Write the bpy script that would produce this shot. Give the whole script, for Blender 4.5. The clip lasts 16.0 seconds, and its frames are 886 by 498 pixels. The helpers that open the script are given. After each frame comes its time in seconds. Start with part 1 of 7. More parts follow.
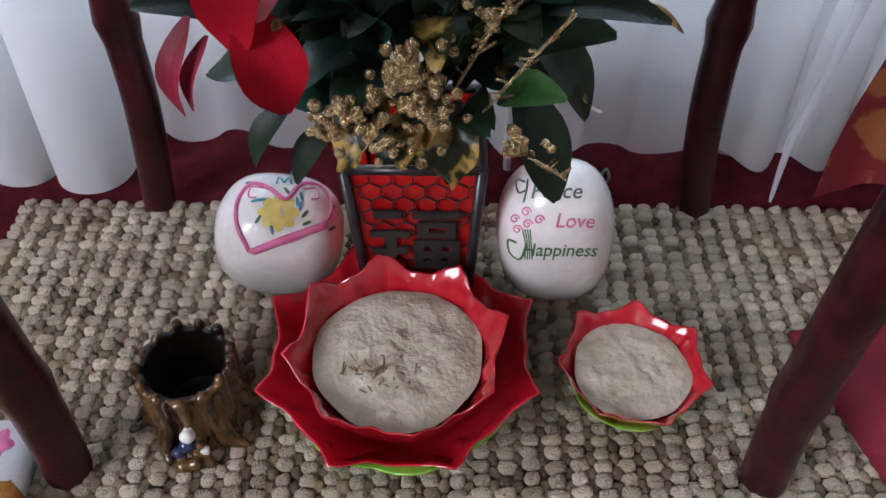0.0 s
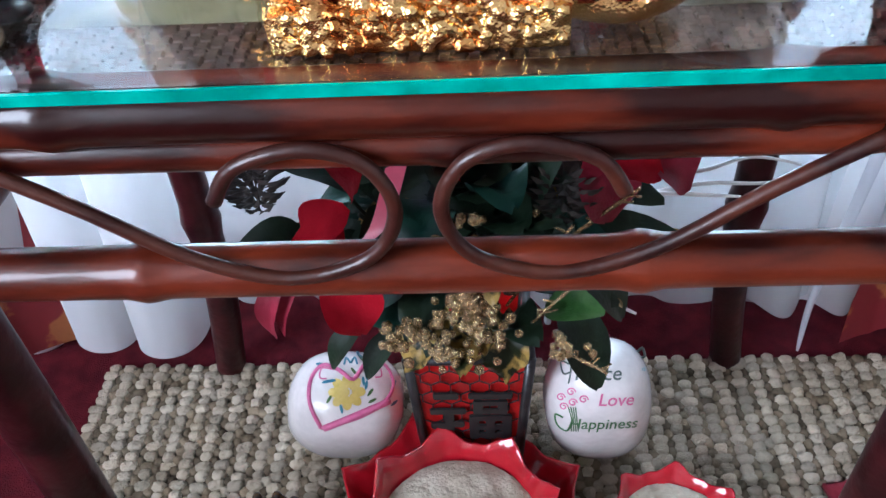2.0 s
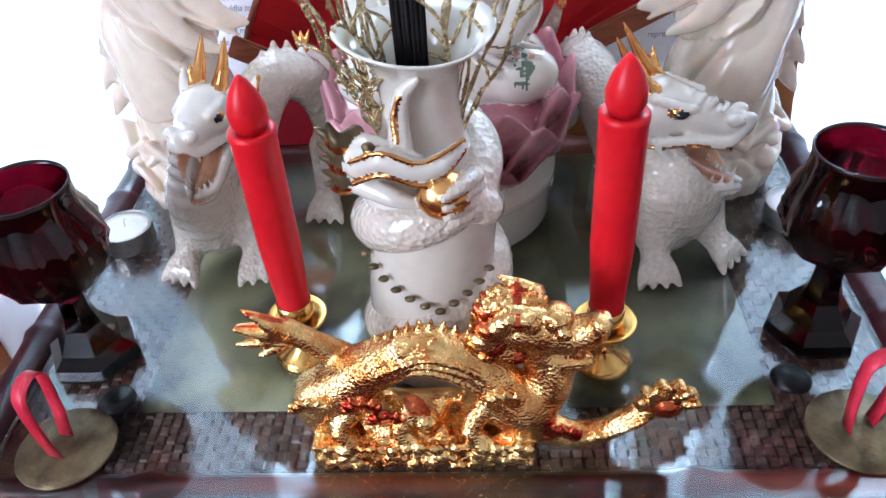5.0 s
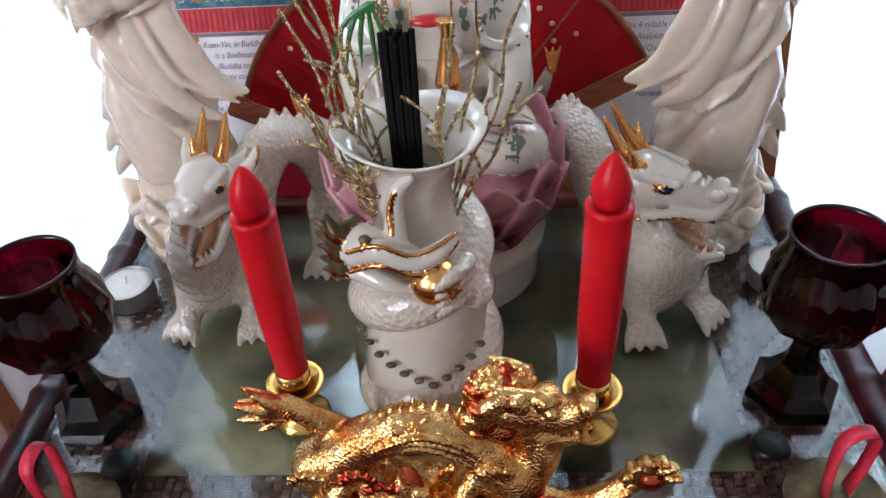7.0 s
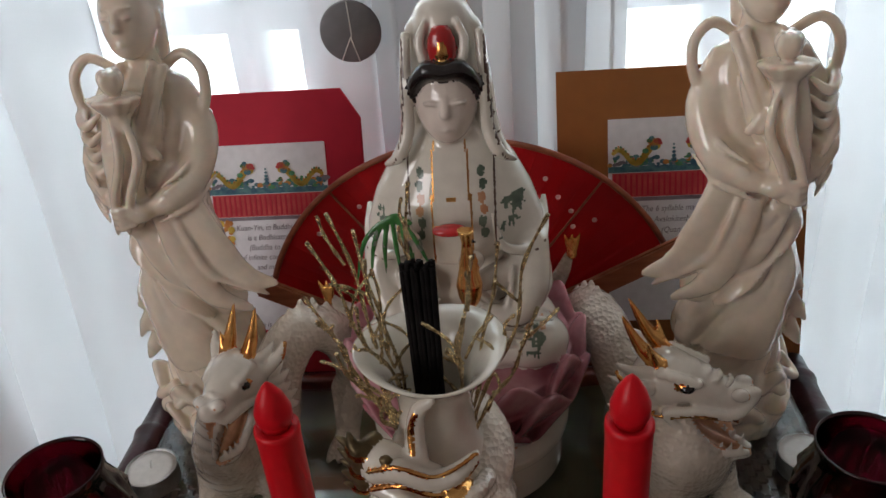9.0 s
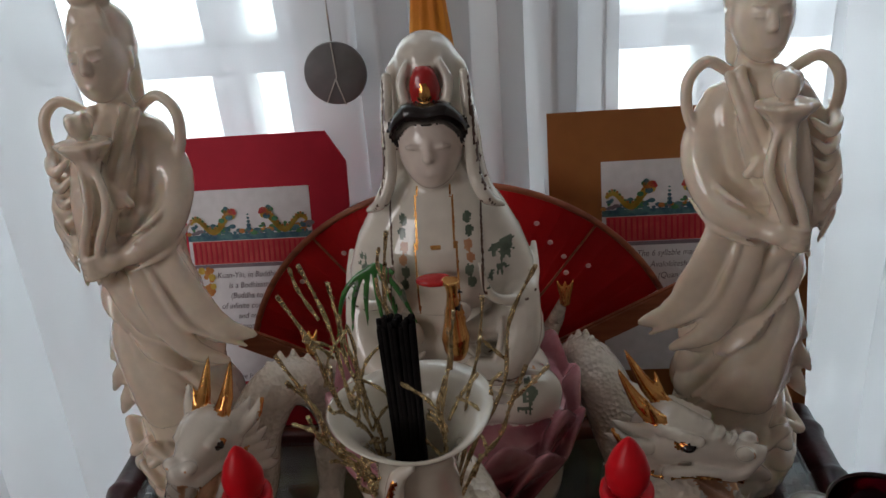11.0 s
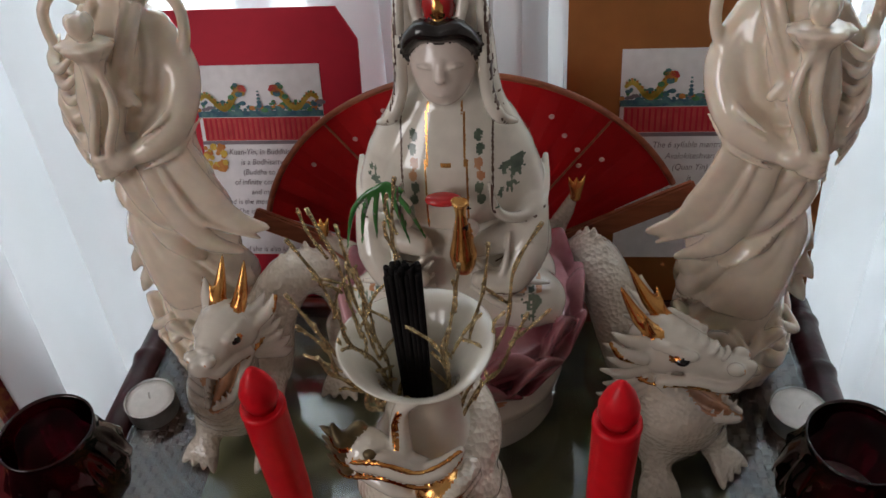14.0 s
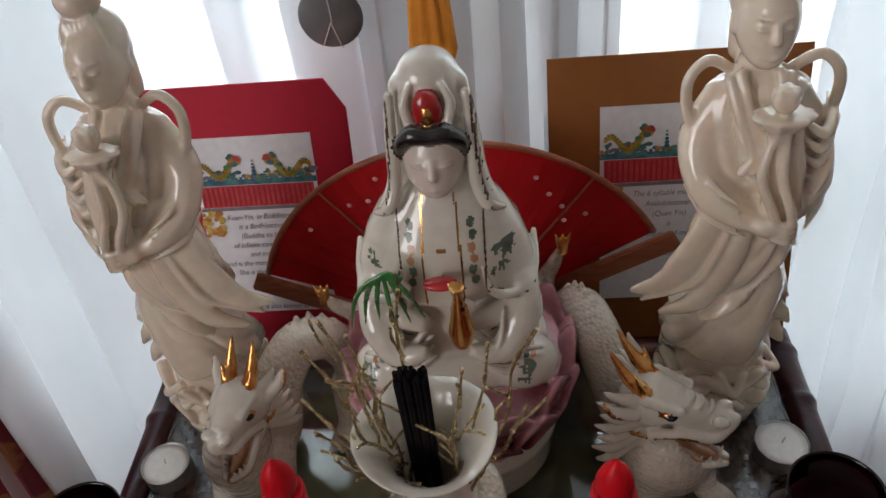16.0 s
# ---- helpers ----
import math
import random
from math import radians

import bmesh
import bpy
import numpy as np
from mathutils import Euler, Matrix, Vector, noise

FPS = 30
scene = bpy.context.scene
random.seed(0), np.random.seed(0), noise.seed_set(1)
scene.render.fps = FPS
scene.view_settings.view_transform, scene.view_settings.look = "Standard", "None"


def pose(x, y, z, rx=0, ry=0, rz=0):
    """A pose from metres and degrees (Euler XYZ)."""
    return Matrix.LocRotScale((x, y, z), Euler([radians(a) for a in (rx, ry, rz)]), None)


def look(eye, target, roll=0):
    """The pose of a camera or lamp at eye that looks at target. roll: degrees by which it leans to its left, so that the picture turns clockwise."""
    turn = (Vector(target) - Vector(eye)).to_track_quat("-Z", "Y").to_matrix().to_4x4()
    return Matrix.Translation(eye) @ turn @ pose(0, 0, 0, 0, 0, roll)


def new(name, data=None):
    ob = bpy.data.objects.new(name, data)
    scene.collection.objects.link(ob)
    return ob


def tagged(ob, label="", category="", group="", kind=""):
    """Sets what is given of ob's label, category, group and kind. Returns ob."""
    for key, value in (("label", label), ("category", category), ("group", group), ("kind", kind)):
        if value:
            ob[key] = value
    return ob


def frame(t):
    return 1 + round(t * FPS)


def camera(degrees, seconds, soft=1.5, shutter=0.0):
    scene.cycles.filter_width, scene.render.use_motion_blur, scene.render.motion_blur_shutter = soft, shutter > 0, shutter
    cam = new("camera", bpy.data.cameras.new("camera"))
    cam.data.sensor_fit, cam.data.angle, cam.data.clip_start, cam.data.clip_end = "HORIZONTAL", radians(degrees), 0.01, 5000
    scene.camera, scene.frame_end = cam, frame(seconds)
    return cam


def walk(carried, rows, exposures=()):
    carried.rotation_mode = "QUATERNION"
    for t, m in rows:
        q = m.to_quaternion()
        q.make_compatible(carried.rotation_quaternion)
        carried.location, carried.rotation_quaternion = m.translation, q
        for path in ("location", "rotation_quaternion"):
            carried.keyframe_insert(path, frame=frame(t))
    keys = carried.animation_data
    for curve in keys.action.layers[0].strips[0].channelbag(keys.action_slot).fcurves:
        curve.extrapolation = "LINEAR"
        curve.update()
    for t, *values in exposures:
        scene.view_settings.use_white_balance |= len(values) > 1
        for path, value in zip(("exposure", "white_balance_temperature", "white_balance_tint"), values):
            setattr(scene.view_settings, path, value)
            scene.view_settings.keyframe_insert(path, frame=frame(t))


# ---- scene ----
cam = camera(58.3, 16.0)
PATH = [
    (0, (0.008, 0.016, 0.595), (-0.01, 1.368, -0.879), 0.0),
    (0.5, (0.004, 0.02, 0.611), (-0.012, 1.404, -0.833), -0.3),
    (1, (-0.006, 0.023, 0.652), (-0.044, 1.444, -0.755), -1.6),
    (1.5, (-0.008, 0.023, 0.679), (-0.083, 1.482, -0.687), -3.3),
    (2, (-0.007, 0.023, 0.707), (-0.104, 1.518, -0.618), -3.8),
    (2.5, (-0.009, 0.031, 0.75), (-0.114, 1.552, -0.544), -4.5),
    (3, (-0.006, 0.042, 0.795), (-0.134, 1.579, -0.479), -5.2),
    (3.5, (-0.004, 0.049, 0.826), (-0.141, 1.618, -0.407), -5.5),
    (4, (0.001, 0.049, 0.858), (-0.13, 1.632, -0.358), -4.8),
    (4.2, (0.003, 0.047, 0.873), (-0.128, 1.635, -0.336), -4.7),
    (6.3, (0.017, 0.07, 0.952), (-0.072, 1.506, -0.437), -3.1),
    (6.5, (0.011, 0.066, 0.951), (-0.069, 1.537, -0.402), -2.8),
    (7, (0.013, 0.066, 0.963), (-0.1, 1.617, -0.296), -4.0),
    (7.5, (0.011, 0.074, 0.986), (-0.118, 1.665, -0.219), -4.7),
    (8, (0.015, 0.079, 1.001), (-0.131, 1.726, -0.124), -5.2),
    (8.5, (0.016, 0.082, 1.006), (-0.149, 1.774, -0.049), -5.2),
    (9, (0.019, 0.085, 1.007), (-0.155, 1.809, 0.007), -5.0),
    (9.5, (0.024, 0.093, 1.007), (-0.148, 1.843, 0.054), -5.0),
    (9.7, (0.024, 0.096, 1.005), (-0.145, 1.859, 0.077), -5.0),
    (11.8, (0.025, 0.113, 0.999), (-0.137, 1.885, 0.087), -5.0),
    (12, (0.023, 0.113, 1.0), (-0.139, 1.879, 0.077), -4.9),
    (12.5, (0.022, 0.115, 1.012), (-0.142, 1.829, -0.004), -4.3),
    (13, (0.024, 0.117, 1.03), (-0.164, 1.741, -0.122), -4.5),
    (13.5, (0.028, 0.131, 1.046), (-0.176, 1.686, -0.195), -4.8),
    (14, (0.03, 0.143, 1.051), (-0.183, 1.646, -0.251), -5.0),
    (14.5, (0.036, 0.155, 1.057), (-0.176, 1.604, -0.305), -5.3),
    (15, (0.028, 0.16, 1.065), (-0.173, 1.596, -0.313), -5.7),
    (15.5, (0.026, 0.164, 1.09), (-0.17, 1.639, -0.246), -7.4),
    (16, (0.027, 0.158, 1.113), (-0.15, 1.643, -0.215), -7.2),
]
EXPOSURES = [(0.0, -0.36, 5450, 12), (2.0, -0.05, 5050, 10), (4.0, -0.02, 4900, 10), (6.5, -0.70, 5080, 10), (7.5, -1.0, 5750, 11), (8.2, -1.5, 5900, 11), (9.0, -1.92, 6150, 12), (12.0, -2.38, 6150, 12), (13.5, -1.92, 6150, 12), (14.5, -1.78, 6100, 12), (15.0, -1.62, 6100, 12), (16.0, -1.88, 6100, 12)]
walk(cam, [(t, look(eye, target, roll)) for t, eye, target, roll in PATH], EXPOSURES)

# ---- light ----
world = bpy.data.worlds.new("sky")
scene.world = world
world.use_nodes = True
wn = world.node_tree
sky = wn.nodes.new("ShaderNodeTexSky")
sky.sky_type, sky.sun_disc = "NISHITA", False
sky.sun_elevation, sky.sun_rotation = radians(42), radians(20)
wn.nodes["Background"].inputs["Strength"].default_value = 0.12
wn.links.new(sky.outputs[0], wn.nodes["Background"].inputs["Color"])


def area(name, m, sx, sy, watts, colour):
    d = bpy.data.lights.new(name, "AREA")
    d.shape, d.size, d.size_y, d.energy, d.color = "RECTANGLE", sx, sy, watts, colour
    ob = new(name, d)
    ob.matrix_world = m
    return ob


sun = bpy.data.lights.new("sun", "SUN")
sun.energy, sun.angle, sun.color = 2.0, radians(6), (1.0, 0.95, 0.88)
new("sun", sun).matrix_world = look((0.6, 3.0, 3.2), (0, 0.8, 0.8))
# daylight standing in the opening of the curtained window
area("window_light", look((0, 1.10, 1.2), (0, -0.6, 0.80)), 1.9, 1.75, 104, (0.93, 0.97, 1.0))
# fill lamp added at the left to brighten the fronts, no known source
area("side_fill_light", look((-1.9, -1.3, 1.5), (0.0, 0.3, 0.6)), 1.2, 1.2, 92, (1.0, 0.935, 0.88))
T = 0.556  # the glass top of the table


# ---- materials ----
def nodes_of(name):
    m = bpy.data.materials.new(name)
    m.use_nodes = True
    return m, m.node_tree, m.node_tree.nodes["Principled BSDF"]


def ramp_mix(nt, fac, c1, c2, lo=0.35, hi=0.65):
    r = nt.nodes.new("ShaderNodeValToRGB")
    r.color_ramp.elements[0].position, r.color_ramp.elements[1].position = lo, hi
    r.color_ramp.elements[0].color, r.color_ramp.elements[1].color = (*c1, 1), (*c2, 1)
    nt.links.new(fac, r.inputs[0])
    return r.outputs[0]


def noise_fac(nt, scale, detail=4.0, stretch=(1, 1, 1), kind="noise"):
    tc, mp = nt.nodes.new("ShaderNodeTexCoord"), nt.nodes.new("ShaderNodeMapping")
    mp.inputs["Scale"].default_value = stretch
    nt.links.new(tc.outputs["Object"], mp.inputs[0])
    if kind == "voronoi":
        n = nt.nodes.new("ShaderNodeTexVoronoi")
        n.inputs["Scale"].default_value = scale
        nt.links.new(mp.outputs[0], n.inputs["Vector"])
        return n.outputs["Distance"]
    n = nt.nodes.new("ShaderNodeTexNoise")
    n.inputs["Scale"].default_value, n.inputs["Detail"].default_value = scale, detail
    nt.links.new(mp.outputs[0], n.inputs["Vector"])
    return n.outputs["Fac"]


def surf(name, c1, c2=None, scale=30, rough=0.5, metal=0.0, bump=0.0, bscale=200, coat=0.0, stretch=(1, 1, 1),
         bkind="noise", lo=0.35, hi=0.65, rvar=0.1, spec=0.5, trans=0.0, ior=1.45, sub=0.0, dist=0.002, rand=0.0):
    m, nt, p = nodes_of(name)
    c2 = c2 or tuple(min(1, c * 1.18 + 0.004) for c in c1)
    big = noise_fac(nt, scale, 5, stretch)
    col = ramp_mix(nt, big, c1, c2, lo, hi)
    fine = noise_fac(nt, scale * 7, 3, stretch)
    hs = nt.nodes.new("ShaderNodeHueSaturation")
    mr = nt.nodes.new("ShaderNodeMapRange")
    mr.inputs["To Min"].default_value, mr.inputs["To Max"].default_value = 0.88, 1.12
    nt.links.new(fine, mr.inputs["Value"])
    val = mr.outputs[0]
    if rand:
        oi, mr2, mu = nt.nodes.new("ShaderNodeObjectInfo"), nt.nodes.new("ShaderNodeMapRange"), nt.nodes.new("ShaderNodeMath")
        geo, ad = nt.nodes.new("ShaderNodeNewGeometry"), nt.nodes.new("ShaderNodeMath")
        ad.operation = "ADD"
        nt.links.new(oi.outputs["Random"], ad.inputs[0]), nt.links.new(geo.outputs["Random Per Island"], ad.inputs[1])
        fr = nt.nodes.new("ShaderNodeMath")
        fr.operation = "FRACT"
        nt.links.new(ad.outputs[0], fr.inputs[0])
        mr2.inputs["To Min"].default_value, mr2.inputs["To Max"].default_value = 1 - rand, 1 + rand
        nt.links.new(fr.outputs[0], mr2.inputs["Value"])
        mu.operation = "MULTIPLY"
        nt.links.new(mr.outputs[0], mu.inputs[0]), nt.links.new(mr2.outputs[0], mu.inputs[1])
        val = mu.outputs[0]
    nt.links.new(val, hs.inputs["Value"])
    nt.links.new(col, hs.inputs["Color"])
    nt.links.new(hs.outputs[0], p.inputs["Base Color"])
    rr = nt.nodes.new("ShaderNodeMapRange")
    rr.inputs["To Min"].default_value, rr.inputs["To Max"].default_value = max(0.02, rough - rvar * 0.5), min(1, rough + rvar * 0.5)
    nt.links.new(big, rr.inputs["Value"])
    nt.links.new(rr.outputs[0], p.inputs["Roughness"])
    p.inputs["Metallic"].default_value, p.inputs["Coat Weight"].default_value = metal, coat
    p.inputs["Coat Roughness"].default_value = 0.06
    p.inputs["Specular IOR Level"].default_value, p.inputs["Transmission Weight"].default_value = spec, trans
    p.inputs["IOR"].default_value, p.inputs["Subsurface Weight"].default_value = ior, sub
    p.inputs["Subsurface Radius"].default_value = (0.02, 0.01, 0.006)
    if bump:
        b = nt.nodes.new("ShaderNodeBump")
        b.inputs["Strength"].default_value, b.inputs["Distance"].default_value = bump, dist
        nt.links.new(noise_fac(nt, bscale, 4, stretch, bkind), b.inputs["Height"])
        nt.links.new(b.outputs[0], p.inputs["Normal"])
    return m


def sheer(name, colour, clear, through_light=0.5):
    m, nt, p = nodes_of(name)
    out = nt.nodes["Material Output"]
    dif, tra, clr = nt.nodes.new("ShaderNodeBsdfDiffuse"), nt.nodes.new("ShaderNodeBsdfTranslucent"), nt.nodes.new("ShaderNodeBsdfTransparent")
    col = ramp_mix(nt, noise_fac(nt, 6, 4, (1, 1, 0.3)), tuple(c * 0.9 for c in colour), colour)
    nt.links.new(col, dif.inputs[0]), nt.links.new(col, tra.inputs[0])
    mix, mix2 = nt.nodes.new("ShaderNodeMixShader"), nt.nodes.new("ShaderNodeMixShader")
    mix.inputs[0].default_value = through_light
    nt.links.new(dif.outputs[0], mix.inputs[1]), nt.links.new(tra.outputs[0], mix.inputs[2])
    mix2.inputs[0].default_value = clear
    nt.links.new(mix.outputs[0], mix2.inputs[1]), nt.links.new(clr.outputs[0], mix2.inputs[2])
    wv = nt.nodes.new("ShaderNodeBump")
    wv.inputs["Strength"].default_value, wv.inputs["Distance"].default_value = 0.25, 0.001
    nt.links.new(noise_fac(nt, 700, 2), wv.inputs["Height"])
    nt.links.new(wv.outputs[0], dif.inputs["Normal"])
    nt.links.new(mix2.outputs[0], out.inputs[0])
    return m


def glow(name, colour, strength):
    """Distant daylight: open sky on one side, hazy trees on the other."""
    m, nt, p = nodes_of(name)
    e, tc, sx, mr = nt.nodes.new("ShaderNodeEmission"), nt.nodes.new("ShaderNodeTexCoord"), nt.nodes.new("ShaderNodeSeparateXYZ"), nt.nodes.new("ShaderNodeMapRange")
    nt.links.new(tc.outputs["Object"], sx.inputs[0])
    nt.links.new(sx.outputs["X"], mr.inputs["Value"])
    mr.inputs["From Min"].default_value, mr.inputs["From Max"].default_value = -1.2, 1.6
    mr.inputs["To Min"].default_value, mr.inputs["To Max"].default_value = strength * 1.6, strength * 0.7
    nt.links.new(mr.outputs[0], e.inputs[1])
    nt.links.new(ramp_mix(nt, noise_fac(nt, 1.3, 5), tuple(c * k for c, k in zip(colour, (0.50, 0.56, 0.52))), colour, 0.3, 0.6), e.inputs[0])
    nt.links.new(e.outputs[0], nt.nodes["Material Output"].inputs[0])
    return m


CARPET = surf("dark_red_carpet", (0.055, 0.006, 0.010), (0.10, 0.010, 0.016), 40, 0.95, bump=0.8, bscale=600, dist=0.004, spec=0.1)
PLASTER = surf("plaster", (0.62, 0.58, 0.54), (0.68, 0.64, 0.6), 4, 0.85, bump=0.15, bscale=120)
WHITE_WOOD = surf("white_paint", (0.75, 0.76, 0.77), (0.82, 0.82, 0.82), 12, 0.45, bump=0.1, bscale=90)
BAMBOO = surf("stained_bamboo", (0.022, 0.004, 0.003), (0.18, 0.028, 0.009), 26, 0.30, bump=0.5, bscale=90, coat=0.3, stretch=(0.3, 1, 1), dist=0.0014, lo=0.40, hi=0.62, spec=0.4)
# darker bamboo: shade on the backlit legs is put into its colour
BAMBOO_DARK = surf("dark_shaded_bamboo", (0.014, 0.002, 0.003), (0.046, 0.006, 0.008), 30, 0.36, bump=0.3, bscale=120, coat=0.1, spec=0.3)
RATTAN = surf("rattan_cane", (0.022, 0.005, 0.004), (0.085, 0.022, 0.011), 25, 0.4, bump=0.3, bscale=150, coat=0.3)
CANE = surf("woven_cane", (0.045, 0.018, 0.012), (0.10, 0.045, 0.028), 60, 0.45, bump=0.3, bscale=400, rand=0.3)
SHEER = sheer("sheer_white_fabric", (0.84, 0.86, 0.90), 0.34)
HEAVY_WHITE = sheer("white_curtain_fabric", (0.80, 0.80, 0.81), 0.06, 0.54)
DAMASK = surf("red_gold_damask", (0.17, 0.012, 0.016), (0.30, 0.10, 0.03), 16, 0.6, bump=0.4, bscale=900, lo=0.52, hi=0.56)
OUTSIDE = glow("bright_daylight", (0.95, 1.0, 0.98), 23.0)
GREEN_MAT = surf("mottled_green_paper", (0.030, 0.026, 0.012), (0.20, 0.18, 0.085), 15, 0.6, lo=0.36, hi=0.56)


def glass_mat(name, colour, rough=0.0, ior=1.5):
    m, nt, p = nodes_of(name)
    p.inputs["Base Color"].default_value = (*colour, 1)
    p.inputs["Roughness"].default_value, p.inputs["Transmission Weight"].default_value, p.inputs["IOR"].default_value = rough, 1.0, ior
    return m


GLASS = glass_mat("clear_glass", (0.93, 0.98, 0.96), 0.0, 1.52)
GLASS_EDGE = surf("green_glass_edge", (0.0, 0.30, 0.22), (0.02, 0.55, 0.42), 40, 0.12, coat=0.6)


# ---- building helpers ----
def mesh_of(bm, name, mats, smooth=True):
    me = bpy.data.meshes.new(name)
    bm.to_mesh(me)
    bm.free()
    for m in (mats if isinstance(mats, (list, tuple)) else [mats]):
        me.materials.append(m)
    if smooth:
        me.polygons.foreach_set("use_smooth", [True] * len(me.polygons))
    return me


def part(name, bm, mats, parent=None, label="", smooth=True):
    ob = new(name, mesh_of(bm, name, mats, smooth))
    if parent:
        ob.parent = parent
    if label:
        ob["label"] = label
    return ob


def empty(name, at=(0, 0, 0)):
    ob = new(name)
    ob.location = at
    ob.empty_display_size = 0.02
    return ob


def box(lo, hi, bevel=0.0, bm=None):
    bm = bm or bmesh.new()
    g = bmesh.ops.create_cube(bm, size=1.0)
    for v in g["verts"]:
        for i in range(3):
            v.co[i] = lo[i] if v.co[i] < 0 else hi[i]
    if bevel:
        es = list({e for v in g["verts"] for e in v.link_edges})
        bmesh.ops.bevel(bm, geom=es, offset=bevel, segments=2, affect="EDGES", clamp_overlap=True)
    return bm


def lathe(profile, seg=32, bm=None, at=(0, 0, 0), petal=None):
    """A turned form from (radius, height) pairs; petal(angle, i) scales the radius and shifts the height."""
    bm = bm or bmesh.new()
    rings = []
    for i, (r, z) in enumerate(profile):
        if r < 1e-5:
            rings.append([bm.verts.new((at[0], at[1], at[2] + z))])
            continue
        ring = []
        for k in range(seg):
            a = 2 * math.pi * k / seg
            s, dz = petal(a, i) if petal else (1, 0)
            ring.append(bm.verts.new((at[0] + r * s * math.cos(a), at[1] + r * s * math.sin(a), at[2] + z + dz)))
        rings.append(ring)
    for a, b in zip(rings, rings[1:]):
        for k in range(seg):
            l = (k + 1) % seg
            q = [a[k % len(a)], a[l % len(a)], b[l % len(b)], b[k % len(b)]]
            q = list(dict.fromkeys(q))
            if len(q) > 2:
                bm.faces.new(q)
    return bm


def smooth_path(pts, n=6):
    pts = [Vector(p) for p in pts]
    out = []
    for i in range(len(pts) - 1):
        p0, p1, p2, p3 = pts[max(i - 1, 0)], pts[i], pts[i + 1], pts[min(i + 2, len(pts) - 1)]
        for k in range(n):
            t = k / n
            out.append(0.5 * ((2 * p1) + (p2 - p0) * t + (2 * p0 - 5 * p1 + 4 * p2 - p3) * t * t + (3 * p1 - p0 - 3 * p2 + p3) * t ** 3))
    return out + [pts[-1]]


def tube(pts, radius, seg=10, bm=None, n=6):
    """A round bar along a smooth path; radius is a number or a function of 0..1."""
    bm = bm or bmesh.new()
    path = smooth_path(pts, n) if n > 1 else [Vector(p) for p in pts]
    rad = radius if callable(radius) else (lambda u: radius)
    up, rings = Vector((0, 0, 1)), []
    for i, p in enumerate(path):
        d = (path[min(i + 1, len(path) - 1)] - path[max(i - 1, 0)]).normalized()
        if i == 0:
            side = d.cross(up if abs(d.z) < 0.9 else Vector((1, 0, 0))).normalized()
        else:
            side = (side - d * side.dot(d)).normalized()
        top = d.cross(side)
        r = rad(i / (len(path) - 1))
        rings.append([bm.verts.new(p + (side * math.cos(a) + top * math.sin(a)) * r) for a in [2 * math.pi * k / seg for k in range(seg)]])
    for a, b in zip(rings, rings[1:]):
        for k in range(seg):
            bm.faces.new((a[k], a[(k + 1) % seg], b[(k + 1) % seg], b[k]))
    bm.faces.new(rings[0][::-1]), bm.faces.new(rings[-1])
    return bm


def node_bar(a, b, r, nodes=(), seg=14):
    """A bamboo pole from a to b that swells at its nodes (0..1)."""
    a, b = Vector(a), Vector(b)
    us = sorted(set([i / 24 for i in range(25)] + [min(1, max(0, u + d)) for u in nodes for d in (-0.02, -0.008, 0, 0.008, 0.02)]))

    def rad(u):
        s = 1.0
        for w in nodes:
            e = abs(u - w) / 0.014
            s += 0.16 * math.exp(-e * e)
        return r * s
    return tube([a.lerp(b, u) for u in us], lambda t: rad(us[round(t * (len(us) - 1))]), seg, n=1)


def sheet(name, fn, nu, nv, mats, parent=None, thick=0.0, label=""):
    """A curved sheet from fn(u, v) -> point."""
    bm = bmesh.new()
    vs = [[bm.verts.new(fn(i / nu, j / nv)) for j in range(nv + 1)] for i in range(nu + 1)]
    for i in range(nu):
        for j in range(nv):
            bm.faces.new((vs[i][j], vs[i + 1][j], vs[i + 1][j + 1], vs[i][j + 1]))
    ob = part(name, bm, mats, parent, label)
    if thick:
        so = ob.modifiers.new("thick", "SOLIDIFY")
        so.thickness = thick
    return ob


# ---- the room ----
def slab(name, lo, hi, m):
    return tagged(part(name, box(lo, hi), m, smooth=False), kind="structure")


X0, X1, Y0, Y1, H = -2.0, 2.0, -2.4, 0.86, 2.4
tagged(slab("floor", (X0 - .1, Y0 - .1, -0.1), (X1 + .1, Y1 + .15, 0), CARPET), "dark red carpet on the floor", "floor")
tagged(slab("ceiling", (X0 - .1, Y0 - .1, H), (X1 + .1, Y1 + .15, H + .1), PLASTER), "pale plaster ceiling", "ceiling")
WX0, WX1, WZ0, WZ1 = -0.98, 0.98, 0.35, 2.1
north = empty("wall_north")
tagged(north, "pale plaster wall around the window", "wall", kind="structure")
for lo, hi in (((X0, Y1, 0), (WX0, Y1 + .12, H)), ((WX1, Y1, 0), (X1, Y1 + .12, H)), ((WX0, Y1, 0), (WX1, Y1 + .12, WZ0)), ((WX0, Y1, WZ1), (WX1, Y1 + .12, H)), ((-.158, Y1, WZ0), (.084, Y1 + .12, WZ1))):
    part("wall_piece", box(lo, hi), PLASTER, north, smooth=False)
tagged(slab("wall_south", (X0, Y0 - .1, 0), (X1, Y0, H), PLASTER), "pale plaster wall", "wall")
tagged(slab("wall_east", (X1, Y0 - .1, 0), (X1 + .1, Y1 + .12, H), PLASTER), "pale plaster wall", "wall")
# unseen wall; its opening is invented to go with the side fill lamp
west = tagged(empty("wall_west"), "pale plaster wall with an added opening for fill light", "wall", kind="structure")
